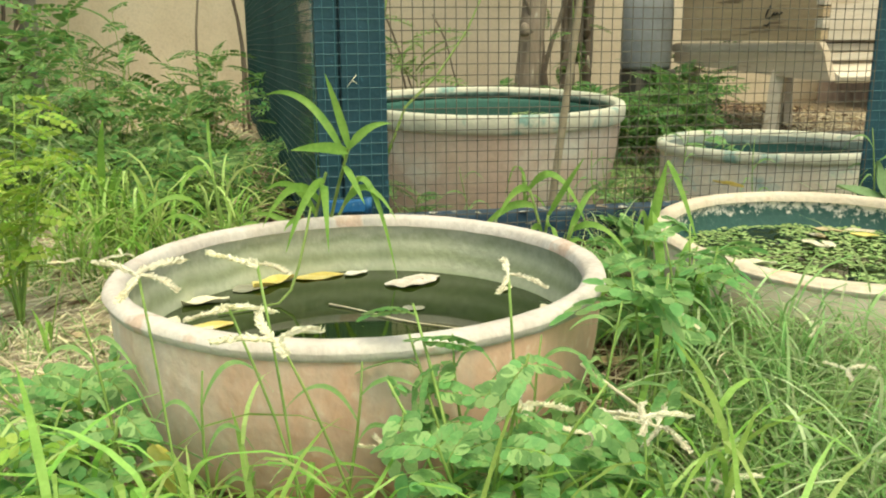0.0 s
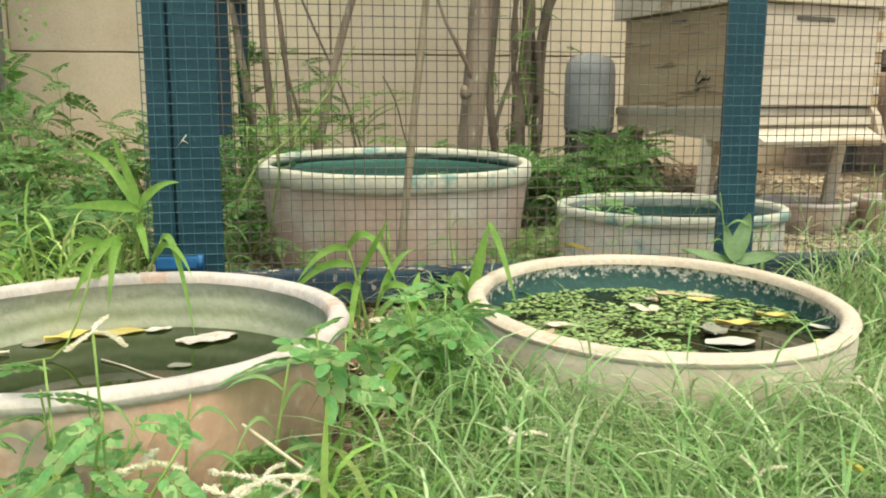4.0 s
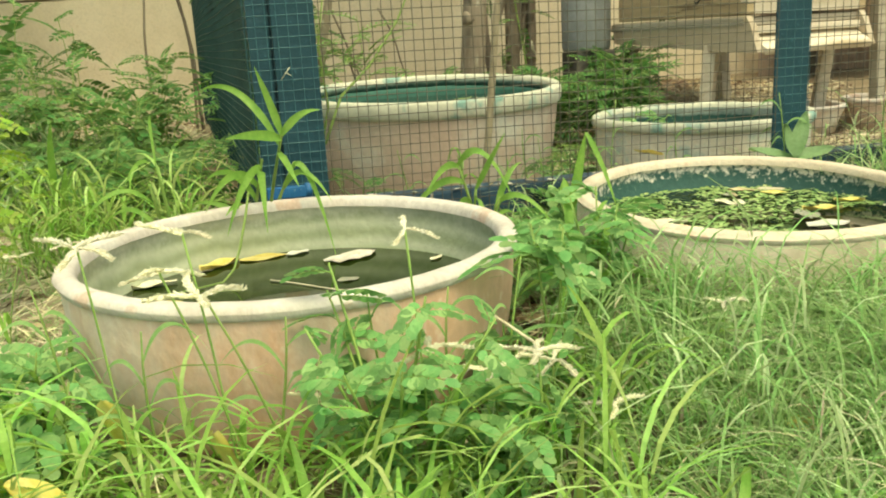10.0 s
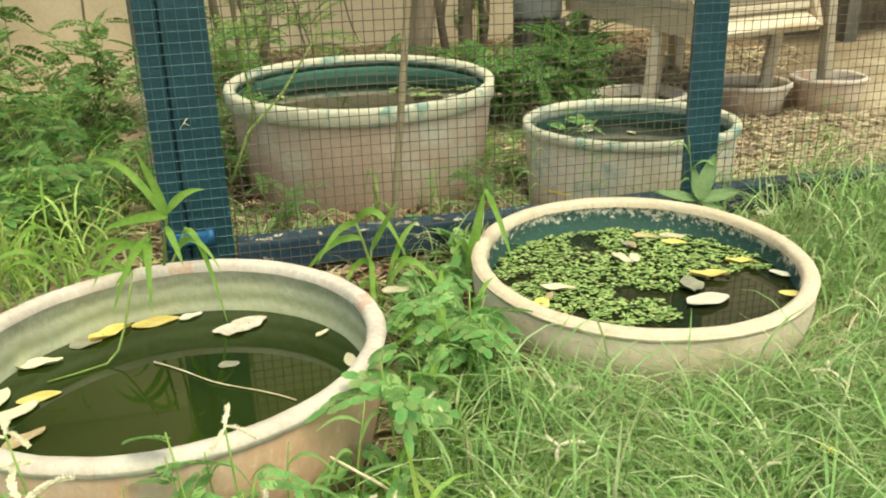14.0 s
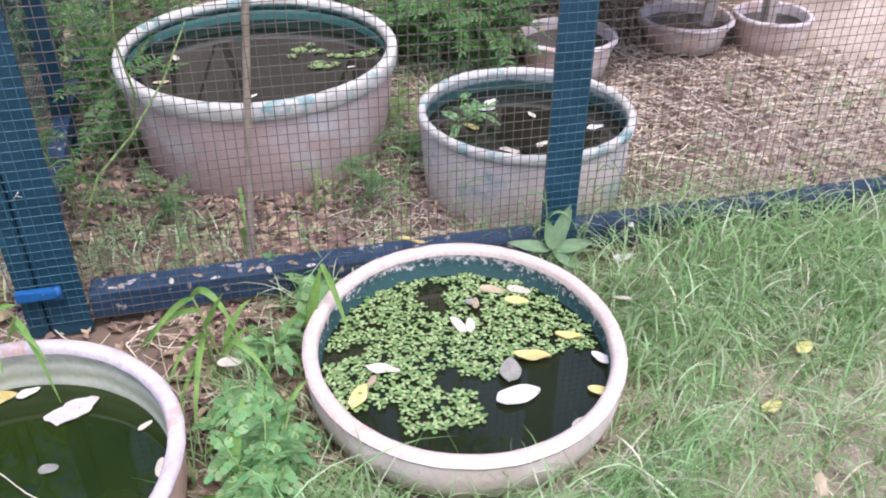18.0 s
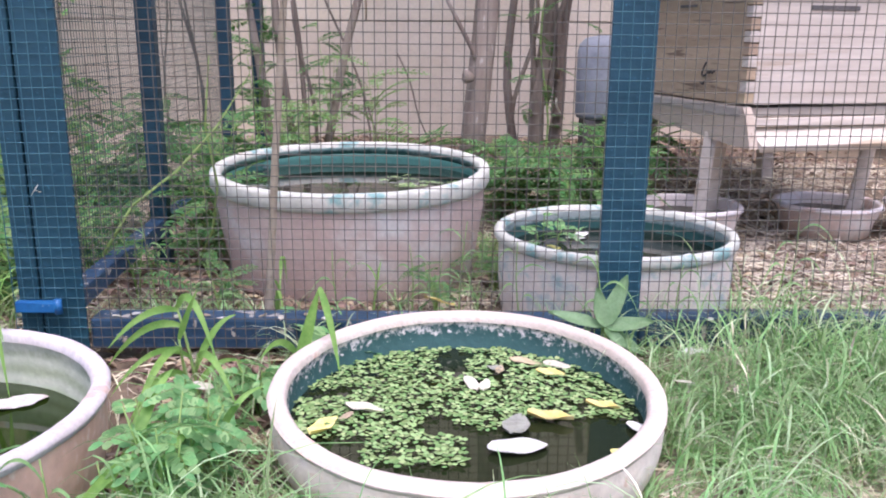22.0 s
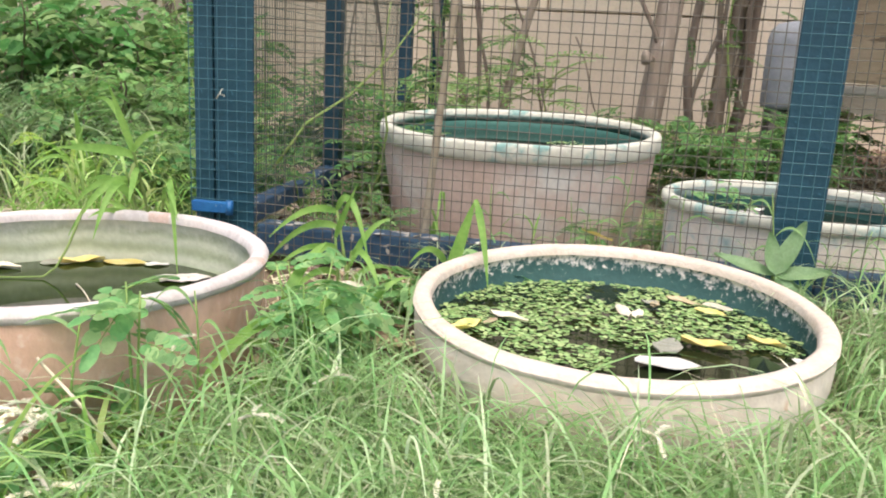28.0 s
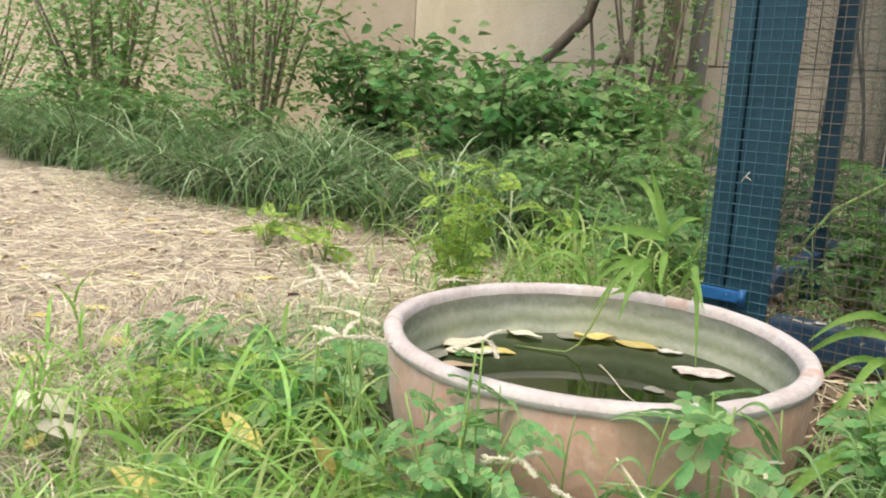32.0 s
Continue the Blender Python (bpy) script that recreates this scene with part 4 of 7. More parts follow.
solo("grass_stalk", tube([(-0.072, -0.215, 0.160), (-0.077, -0.222, 0.138), (-0.086, -0.234, 0.106), (-0.094, -0.243, 0.086), (-0.106, -0.250, WZ + 0.001), (-0.136, -0.262, WZ), (-0.160, -0.271, WZ)], [0.0011, 0.0014, 0.0014, 0.0013, 0.0011, 0.0009, 0.0006], 6), M_STEM, "pale green grass blade hanging down and trailing in the water", "twig")
for kind, x, y, turn, s in (("white", 0.075, 0.800, 20, 0.7), ("pale", 0.129, 0.697, 100, 0.7), ("white", 0.275, 0.475, 40, 0.4), ("beige", 0.108, 0.577, 0, 0.8),
                            ("pale", 0.377, 0.700, 30, 0.5), ("pale", 0.414, 0.614, 60, 0.45), ("pale", 0.47, 0.58, 10, 0.4)):
    drop_leaf(kind, x, y, 0.1695, turn, s, label="pale leaf floating in the large tub", shape=int(turn))
for kind, x, y, turn, s in (("white", 0.741, 0.515, 50, 0.9), ("white", 0.728, 0.495, 0, 0.7), ("pale", 0.807, 0.449, 100, 0.6), ("yellow", 0.676, 0.422, 130, 0.8),
                            ("pale", 0.789, 0.325, 30, 0.7), ("pale", 0.720, 0.308, 140, 0.9), ("white", 0.910, 0.370, 10, 0.7)):
    drop_leaf(kind, x, y, 0.0935, turn, s, label="pale leaf floating in the small tub", shape=int(turn))
for kind, x, y, dz, turn, s, tilt, lab in (
        ("yellow", 0.480, 0.004, 0.128, 160, 0.9, (20, -10), "yellow leaf caught on the tub's rim against the mesh"),
        ("yellow", -0.166, -0.545, 0.070, 60, 0.95, (0, 70), "bright yellow leaf standing in the grass"),
        ("yellow", -0.195, -0.62, 0.062, 30, 1.0, (30, 40), "yellow leaf caught in the grass"),
        ("yellow", -0.092, -0.62, 0.075, 70, 1.1, (30, 60), "yellow leaf caught in the grass"),
        ("yellow", 0.885, -0.332, 0.03, 20, 0.8, (10, 5), "yellow leaf lying in the grass"),
        ("yellow", 0.30, -0.62, 0.03, -10, 0.8, (10, 5), "yellow leaf lying in the grass"),
        ("white", 0.80, -0.035, 0.035, 10, 0.7, (0, 0), "white leaf lying on the soil"), ("yellow", 0.98, -0.25, 0.05, 30, 0.8, (8, 5), "yellow leaf lying in the grass"),
        ("pale", 1.08, -0.36, 0.04, 100, 0.8, (5, 10), "pale leaf lying in the grass"), ("beige", 0.86, -0.47, 0.05, 60, 0.9, (10, 5), "brown leaf caught in the grass"),
        ("pale", 0.76, -0.13, 0.06, 150, 0.6, (10, 5), "pale leaf caught in the grass"), ("yellow", 0.50, -0.58, 0.07, 20, 0.8, (20, 30), "yellow leaf caught in the grass"),
        ("pale", 0.216, -0.148, 0.07, -10, 0.8, (10, 0), "pale leaf caught in the weeds"),
        ("yellow", -0.178, -0.722, 0.055, 60, 1.15, (15, 35), "large yellow dry leaf in the grass"),
        ("pale", -0.422, -0.683, 0.03, 20, 1.7, (8, 6), "large pale leaf on the soil"), ("yellow", -0.603, -0.506, 0.012, 15, 1.3, (4, 0), "yellow leaf on the soil"),
        ("yellow", -0.772, -0.438, 0.012, 40, 1.0, (0, 4), "yellow leaf on the soil"), ("yellow", -0.616, -0.612, 0.012, 10, 1.2, (0, 0), "yellow leaf on the soil"), ("pale", -1.035, -0.387, 0.012, 0, 1.4, (0, 0), "pale leaf on the soil"),
        ("yellow", -0.261, -0.588, 0.035, 70, 0.9, (30, 20), "yellow leaf caught in the grass"), ("yellow", -0.44, -0.43, 0.02, 20, 1.0, (0, 0), "yellow leaf on the soil"), ("yellow", -0.62, -0.36, 0.01, 120, 1.0, (0, 0), "yellow leaf on the soil"),
        ("pale", -0.345, -0.705, 0.035, 10, 1.4, (0, 0), "large pale leaf on the soil"), ("yellow", -0.80, -0.12, 0.01, 50, 1.1, (0, 0), "yellow leaf on the soil"),
        ("yellow", -0.95, -0.28, 0.01, 160, 1.0, (0, 0), "yellow leaf on the soil"), ("yellow", -0.52, 0.0, 0.01, 0, 1.0, (0, 0), "yellow leaf on the soil"),
        ("yellow", -1.2, 0.05, 0.01, 70, 1.0, (0, 0), "yellow leaf on the soil"), ("white", -0.292, -0.521, 0.048, 60, 0.7, (30, 40), "white petal-like leaf in the weeds"),
        ("beige", -0.31, -0.585, 0.045, 20, 1.3, (30, 10), "brown curled leaf in the weeds"), ("yellow", 0.09, 0.41, 0.012, 0, 0.5, (0, 0), "small yellow leaf on the litter")):
    drop_leaf(kind, x, y, gz(x, y).item() + dz if dz < 0.1 else dz, turn, s, tilt, lab, int(abs(turn)), "leaves fallen on the ground")

yard = random.Random(12)
for i in range(46):
    x, y = yard.uniform(-1.9, -0.28), yard.uniform(-0.72, 0.16)
    if math.hypot(x - TA[0], y - TA[1]) < 0.24:
        continue
    kind = ("yellow", "yellow", "pale", "beige", "yellow")[i % 5]
    drop_leaf(kind, x, y, gz(x, y).item() + (0.02 if y < -0.4 else 0.010), yard.uniform(0, 360), yard.uniform(0.6, 1.15), (yard.uniform(-12, 12), yard.uniform(-12, 12)),
              {"yellow": "yellow leaf fallen on the soil", "pale": "pale dry leaf fallen on the soil", "beige": "brown dry leaf fallen on the soil"}[kind], i, "leaves fallen on the ground")

# ---- floating plants in the second tub ----
def rosette_mesh(seed):
    """A floating rosette: small round leaflets lying round one centre, some raised over others."""
    r = random.Random(seed)
    verts, faces = [], []
    for q in range(8):
        ring = 0.0030 if q < 3 else 0.0070
        a0 = q * (2.09 if q < 3 else 1.2566) + r.uniform(-0.3, 0.3)
        cx, cy = ring * math.cos(a0), ring * math.sin(a0)
        rad = r.uniform(0.0026, 0.0034)
        lift = 0.0014 if q < 3 else 0.0005
        tx, ty = r.uniform(-0.2, 0.2), r.uniform(-0.2, 0.2)
        o = len(verts)
        verts.append((cx, cy, lift - 0.0004))
        for i in range(7):
            a = a0 + math.pi + (i + 0.5) * 2 * math.pi / 7
            k = 0.82 if i in (0, 6) else 1.0
            x, y = rad * k * math.cos(a), rad * k * math.sin(a)
            verts.append((cx + x, cy + y, lift + tx * x + ty * y))
        faces += [(o, o + 1 + i, o + 1 + (i + 1) % 7) for i in range(7)]
    return mesh_of("rosette", verts, faces, M_FLOAT)


FERN = thing("floating_water_plant", (*TB, WZ), "carpet of small green four-leaved floating water plants", "water plant", kind="")


def build_rosettes():
    kinds = [rosette_mesh(i) for i in range(6)]
    r = random.Random(5)
    placed = []
    tries = 0
    while len(placed) < 298 and tries < 30000:
        tries += 1
        a, d = r.uniform(0, 6.283), 0.177 * math.sqrt(r.random())
        x, y = d * math.cos(a), d * math.sin(a)
        u, v = x + TB[0], y + TB[1]
        open_water = (v < -0.243 and u > 0.505) or (v < -0.213 and u > 0.56) or v < -0.316
        gap = noise.noise(Vector((u * 22, v * 22, 3.3))) > 0.40 or (v > -0.11 and noise.noise(Vector((u * 17, v * 17, 9))) > 0.22)
        if open_water or gap or (u < 0.415 and v < -0.265):
            continue
        if min(((x - p) ** 2 + (y - q) ** 2 for p, q in placed), default=1) < 0.0128**2:
            continue
        placed.append((x, y))
        part("rosette", kinds[len(placed) % 6], None, FERN, "", pose(x, y, r.uniform(-0.0004, 0.0012), r.uniform(-6, 6), r.uniform(-6, 6), r.uniform(0, 360)) @ Matrix.Scale(r.uniform(0.85, 1.15), 4))

build_rosettes()
FERN_C = thing("floating_water_plant", (*TC, 0.169), "small patch of pale floating plants in the large tub", "water plant")
for i in range(26):
    rr_ = random.Random(i + 40)
    cx, cy = ((0.19, -0.01), (0.10, 0.03), (0.12, -0.06))[i % 3]
    part("rosette", rosette_mesh(i % 6) if i < 6 else FERN_C.children[i % 6].data, None, FERN_C, "",
         pose(cx + rr_.gauss(0, 0.022), cy + rr_.gauss(0, 0.016), 0.0008 * (i % 3), 0, 0, rr_.uniform(0, 360)) @ Matrix.Scale(1.2, 4))

# ---- grasses ----
def keep_out(x, y, pad=0.0):
    """True where grass may root: clear of the tubs."""
    ok = np.ones(len(x), bool)
    for (cx, cy), R in ((TA, 0.185), (TB, 0.178), (TC, 0.24), (TD, 0.195), ((1.057, 0.933), 0.122), ((1.435, 1.039), 0.125), ((1.656, 0.976), 0.104)):
        ok &= np.hypot(x - cx, y - cy) > R + pad
    return ok


def tub_trim(x, y):
    """Grass stays lower right against the tubs."""
    d = np.full(len(x), 9.0)
    for (cx, cy), R in ((TA, 0.19), (TB, 0.178)):
        d = np.minimum(d, np.hypot(x - cx, y - cy) - R)
    return np.clip(0.38 + 0.62 * d / 0.13, 0.38, 1.0)


def away(x, y, az):
    """Blades close to a tub lean away from it."""
    for cx, cy in (TA, TB):
        out = np.arctan2(y - cy, x - cx)
        near = np.hypot(x - cx, y - cy) < 0.30
        az = np.where(near, out + (np.mod(az, 2 * np.pi) - np.pi) * 0.55, az)
    return az


def grass(name, n, area, density, h, w, bend, material, label, droop=(0.2, 0.6), clump=0.0, seg=5, pad=0.0, cut=None):
    """A stand of grass as one stuff object. density(x, y) gives the chance to keep a root."""
    x = rng.uniform(area[0], area[1], n)
    y = rng.uniform(area[2], area[3], n)
    keep = keep_out(x, y, pad) & (rng.random(n) < density(x, y))
    x, y = x[keep], y[keep]
    if clump:
        cx, cy = np.round(x / clump) * clump, np.round(y / clump) * clump
        jx = cx + np.sin(cx * 91 + cy * 57) * clump * 0.5
        jy = cy + np.sin(cx * 43 - cy * 77) * clump * 0.5
        k = rng.beta(1.2, 2.2, len(x))
        x, y = jx + (x - jx) * k, jy + (y - jy) * k
        ok = keep_out(x, y, pad)
        x, y = x[ok], y[ok]
    m = len(x)
    patch = 0.75 + 0.5 * (np.sin(6.1 * x + 2.0) * np.sin(5.3 * y + 1.1) * 0.5 + 0.5)
    hh = rng.uniform(*h, m) * patch
    if cut is not None:
        hh = hh * cut(x, y)
    hh = hh * tub_trim(x, y)
    wide = rng.uniform(*w, m) * (0.6 + 0.4 * smooth_step(-0.95, -0.5, y))
    v, f = blades(on_ground(x, y, -0.004), away(x, y, rng.uniform(0, 2 * np.pi, m)), hh, rng.uniform(*bend, m), wide, seg, rng.uniform(*droop, m))
    ob = new(name, mesh_of(name, v, f, material))
    tagged(ob, label, "grass", kind="stuff")


def front_right(x, y):
    d = smooth_step(0.12, 0.30, x) * smooth_step(0.06, -0.06, y) * smooth_step(1.95, 1.45, x + 0.08 * np.sin(9 * y)) * smooth_step(-0.98, -0.86, y + 0.05 * np.sin(8 * x)) * (1 - 0.92 * np.exp(-(((x - 0.755) / 0.075) ** 2) - ((y + 0.03) / 0.085) ** 2))
    return d * np.where((x < 0.34) & (y > -0.36), np.where(y > -0.17, 0.05, 0.42), 1.0) * (1 - 0.86 * smooth_step(0.64, 0.90, x + 0.06 * np.sin(11 * y)) * smooth_step(-0.12, -0.28, y + 0.05 * np.sin(13 * x))) * np.where(np.sin(14 * x + 2 * np.sin(6 * y)) * np.sin(12 * y + 2) > -0.45, 1.0, 0.45)


def front_left(x, y):
    edge = y + 0.20 * smooth_step(-0.25, -0.8, x)
    d = smooth_step(0.24, 0.06, x) * smooth_step(-0.34, -0.50, edge)
    return d * (0.16 + 0.84 * smooth_step(-0.55, -0.05, x)) * np.where(np.sin(19 * x + 2 * np.sin(7 * y)) * np.sin(17 * y + 1) > -0.25, 1.0, 0.35)


def left_cut(x, y):
    """Towards the bare soil the grass grows thin and low."""
    return low_cut(x, y) * (0.36 + 0.64 * smooth_step(-0.42, -0.02, x))


def low_cut(x, y):
    """Grass is shorter where the ground is trodden and out on the open side."""
    near = np.hypot((x - 0.2) / 1.5, y + 1.06)
    return np.clip(0.45 + 1.1 * near, 0.5, 1.0)


grass("fine_grass", 60000, (0.10, 2.0, -0.98, 0.06), front_right, (0.05, 0.145), (0.0012, 0.0027), (0.45, 1.5), M_GRASS_FINE,
      "dense fine pale green grass arching over itself", droop=(0.3, 0.9), clump=0.05, cut=low_cut)
grass("lush_grass", 6000, (-0.95, 0.5, -0.98, -0.30), front_left, (0.05, 0.13), (0.003, 0.0075), (0.25, 0.9), M_GRASS_LUSH,
      "lush bright green grass in front of the tub", clump=0.045, cut=left_cut)
grass("fine_grass", 11000, (-1.0, 0.45, -0.98, -0.28), front_left, (0.04, 0.11), (0.002, 0.0036), (0.4, 1.2), M_GRASS_FINE,
      "fine grass among the broader blades", clump=0.04, cut=left_cut)
grass("straw_grass", 6500, (-0.9, 2.0, -0.98, 0.02), lambda x, y: np.maximum(front_right(x, y), front_left(x, y)), (0.04, 0.12), (0.0016, 0.003), (0.6, 1.6),
      M_STRAW, "dry straw-coloured blades through the green grass", droop=(0.5, 0.9), cut=low_cut)
grass("straw_grass", 6500, (-0.85, -0.05, -0.95, -0.1), lambda x, y: 0.8 + 0 * x, (0.02, 0.07), (0.0014, 0.003), (0.8, 1.8), M_STRAW,
      "dry bleached blades at the edge of the bare soil", droop=(0.6, 0.95))
grass("low_grass", 17000, (-0.75, -0.05, -0.95, -0.12), lambda x, y: smooth_step(-0.78, -0.4, x + 0.25 * y) * 0.8 * (np.sin(21 * x + np.sin(11 * y)) * np.sin(18 * y) > -0.3), (0.018, 0.05), (0.0012, 0.0026), (0.5, 1.6), M_GRASS_FINE,
      "short thin pale grass at the edge of the bare soil", clump=0.03)
grass("weedy_grass", 1500, (-1.15, -0.08, -0.16, 0.75), lambda x, y: smooth_step(0.0, 0.12, y + 0.10 * smooth_step(-0.4, -0.9, x)) * (x < -0.11 - 0.17 * y) * smooth_step(-1.1, -0.5, x - 0.3 * y), (0.04, 0.11), (0.003, 0.0055), (0.3, 1.0), M_GRASS_FINE,
      "weedy green grass beside the enclosure", clump=0.06)
grass("thin_grass", 8000, (-0.05, 1.0, 0.06, 1.1), lambda x, y: 0.6 * (np.sin(9 * x + 1) * np.sin(8 * y) > 0.1) + 0.08, (0.03, 0.09), (0.002, 0.004), (0.4, 1.1), M_GRASS_FINE,
      "sparse grass on the litter inside the enclosure", clump=0.07)
grass("verge_grass", 3600, (-0.80, -0.2, -0.55, 0.18), lambda x, y: 0.75 * (np.sin(13 * x + np.sin(9 * y)) * np.sin(14 * y + 1) > 0.0) * smooth_step(-0.8, -0.5, x), (0.02, 0.065), (0.0015, 0.0034), (0.5, 1.5), M_GRASS_FINE,
      "thin grass at the edge of the bare soil", clump=0.06)
grass("open_grass", 2600, (0.9, 2.2, 0.05, 0.7), lambda x, y: 0.25 * (np.sin(7 * x) * np.sin(8 * y) > 0.2) + 0.0, (0.03, 0.09), (0.002, 0.004), (0.4, 1.1), M_GRASS_FINE,
      "sparse grass on straw litter", clump=0.08)


def culm_grass(name, n, area, density, h, leaf, w, material, label, cut=None):
    """Upright thin culms carrying alternate narrow arching leaves, as one stuff object."""
    x, y = rng.uniform(area[0], area[1], n), rng.uniform(area[2], area[3], n)
    k = keep_out(x, y, 0.012) & (rng.random(n) < density(x, y))
    x, y = x[k], y[k]
    m = len(x)
    hh = rng.uniform(*h, m) * (cut(x, y) if cut is not None else 1)
    hh = hh * tub_trim(x, y)
    az = away(x, y, rng.uniform(0, 6.283, m))
    lean = rng.uniform(0.1, 0.55, m)
    root = on_ground(x, y, -0.004)
    V, F = blades(root, az, hh, lean, 0.0019 * (0.6 + 0.4 * smooth_step(-0.95, -0.5, y)), 4, np.full(m, 0.12), 0.2)
    V, F = [V], list(F)
    base = len(V[0])
    for q in range(5):
        t = 0.22 + 0.17 * q
        p = root + np.stack([np.cos(az) * lean * hh * t**1.7, np.sin(az) * lean * hh * t**1.7, hh * (t - 0.12 * t**3)], 1)
        a = away(x, y, az + (q % 2) * np.pi + rng.uniform(-0.8, 0.8, m))
        v, f = blades(p, a, rng.uniform(*leaf, m) * (0.5 + 0.5 * tub_trim(x, y)), rng.uniform(0.7, 1.8, m), rng.uniform(*w, m) * (0.6 + 0.4 * smooth_step(-0.95, -0.5, y)), 5, rng.uniform(0.3, 1.1, m))
        F += [tuple(i + base for i in c) for c in f]
        V.append(v)
        base += len(v)
    ob = new(name, mesh_of(name, np.concatenate(V), F, material))
    tagged(ob, label, "grass", kind="stuff")


grass("soft_grass", 2600, (0.0, 0.95, -0.97, -0.36), lambda x, y: 0.8 * smooth_step(0.74, 0.5, x), (0.06, 0.125), (0.0038, 0.0068), (0.35, 1.1), M_GRASS_FINE,
      "broader soft green blades through the fine grass", droop=(0.3, 0.8), clump=0.06, cut=low_cut)
culm_grass("leafy_grass", 5200, (0.12, 2.0, -0.96, 0.03), front_right, (0.07, 0.155), (0.04, 0.09), (0.0017, 0.0031), M_GRASS_FINE,
           "pale green grass with narrow leaves along upright stalks", cut=low_cut)
culm_grass("leafy_grass", 800, (-0.9, 0.3, -0.96, -0.3), front_left, (0.06, 0.14), (0.05, 0.09), (0.003, 0.006), M_GRASS_LUSH,
           "bright green grass with narrow leaves along upright stalks", cut=low_cut)
culm_grass("leafy_grass", 50, (0.17, 0.34, -0.5, -0.02), lambda x, y: 0 * x + 0.6, (0.04, 0.10), (0.04, 0.08), (0.002, 0.004), M_GRASS_FINE,
           "green grass standing between the tubs")
culm_grass("leafy_grass", 420, (-1.0, -0.12, -0.05, 0.7), lambda x, y: (x < -0.13 - 0.12 * y) * smooth_step(-0.75, -0.3, x - 0.4 * y) * 0.9, (0.06, 0.15), (0.05, 0.11), (0.003, 0.006), M_GRASS_LUSH,
           "tall green weedy grass beside the enclosure")


grass("dry_turf", 3600, (0.62, 1.7, -0.9, -0.02), lambda x, y: 0.55 * (np.sin(12 * x + np.sin(8 * y)) * np.sin(11 * y + 1) > -0.2) + 0.1, (0.02, 0.06), (0.0012, 0.0026), (0.6, 1.6), M_GRASS_FINE,
      "short thin turf on dry soil", clump=0.05)
grass("dry_turf_straw", 6500, (0.62, 1.7, -0.9, -0.02), lambda x, y: 0.8 + 0 * x, (0.012, 0.05), (0.0010, 0.0022), (0.9, 2.2), M_STRAW,
      "bleached dry blades matted on the soil", droop=(0.6, 0.98))
culm_grass("dry_grass", 420, (0.15, 1.6, -0.92, -0.02), front_right, (0.06, 0.15), (0.02, 0.05), (0.0012, 0.0022), M_STRAW, "thin dry stalks standing in the green grass", cut=low_cut)


def border(x, y):
    front = np.where(x < -0.9, 0.36 - 0.03 * (x + 1.0), 0.36 + 0.35 * (x + 0.9)) + 0.05 * np.sin(5 * x) + 0.03 * np.sin(13 * x + 1)
    return ((y > front) & (y < front + 0.8)) * smooth_step(-0.24, -0.34, x)


def mounds():
    """Rounded tufts of dark strap leaves, each fountain falling from one root, as one stuff object."""
    xs, ys = rng.uniform(-5.2, -0.26, 620), rng.uniform(0.15, 1.5, 620)
    k = rng.random(620) < border(xs, ys) * 0.8
    xs, ys = xs[k], ys[k]
    per = 66
    size = np.repeat(rng.uniform(0.55, 1.3, len(xs)) * np.clip(0.6 + (-xs - 0.3) * 0.9, 0.6, 1.15), per)
    x, y = np.repeat(xs, per) + rng.normal(0, 0.02, len(xs) * per), np.repeat(ys, per) + rng.normal(0, 0.02, len(xs) * per)
    m = len(x)
    v, f = blades(on_ground(x, y, -0.004), rng.uniform(0, 6.283, m), rng.uniform(0.17, 0.32, m) * size, rng.uniform(0.4, 1.6, m), rng.uniform(0.005, 0.0095, m), 6, rng.uniform(0.35, 1.15, m))
    ob = new("strap_grass_border", mesh_of("strap_grass_border", v, f, M_GRASS_DARK))
    tagged(ob, "dark green tufts of strap-leaved border grass under the bushes", "grass", kind="stuff")


mounds()
grass("border_edge_grass", 1200, (-2.4, -0.3, 0.05, 0.9), lambda x, y: smooth_step(0.16, 0.03, abs(y - (0.36 - 0.10 * (x + 1.0)))) * 0.8, (0.06, 0.17), (0.003, 0.006), (0.3, 1.0), M_GRASS_LUSH,
      "light green grass along the edge of the border", clump=0.08)

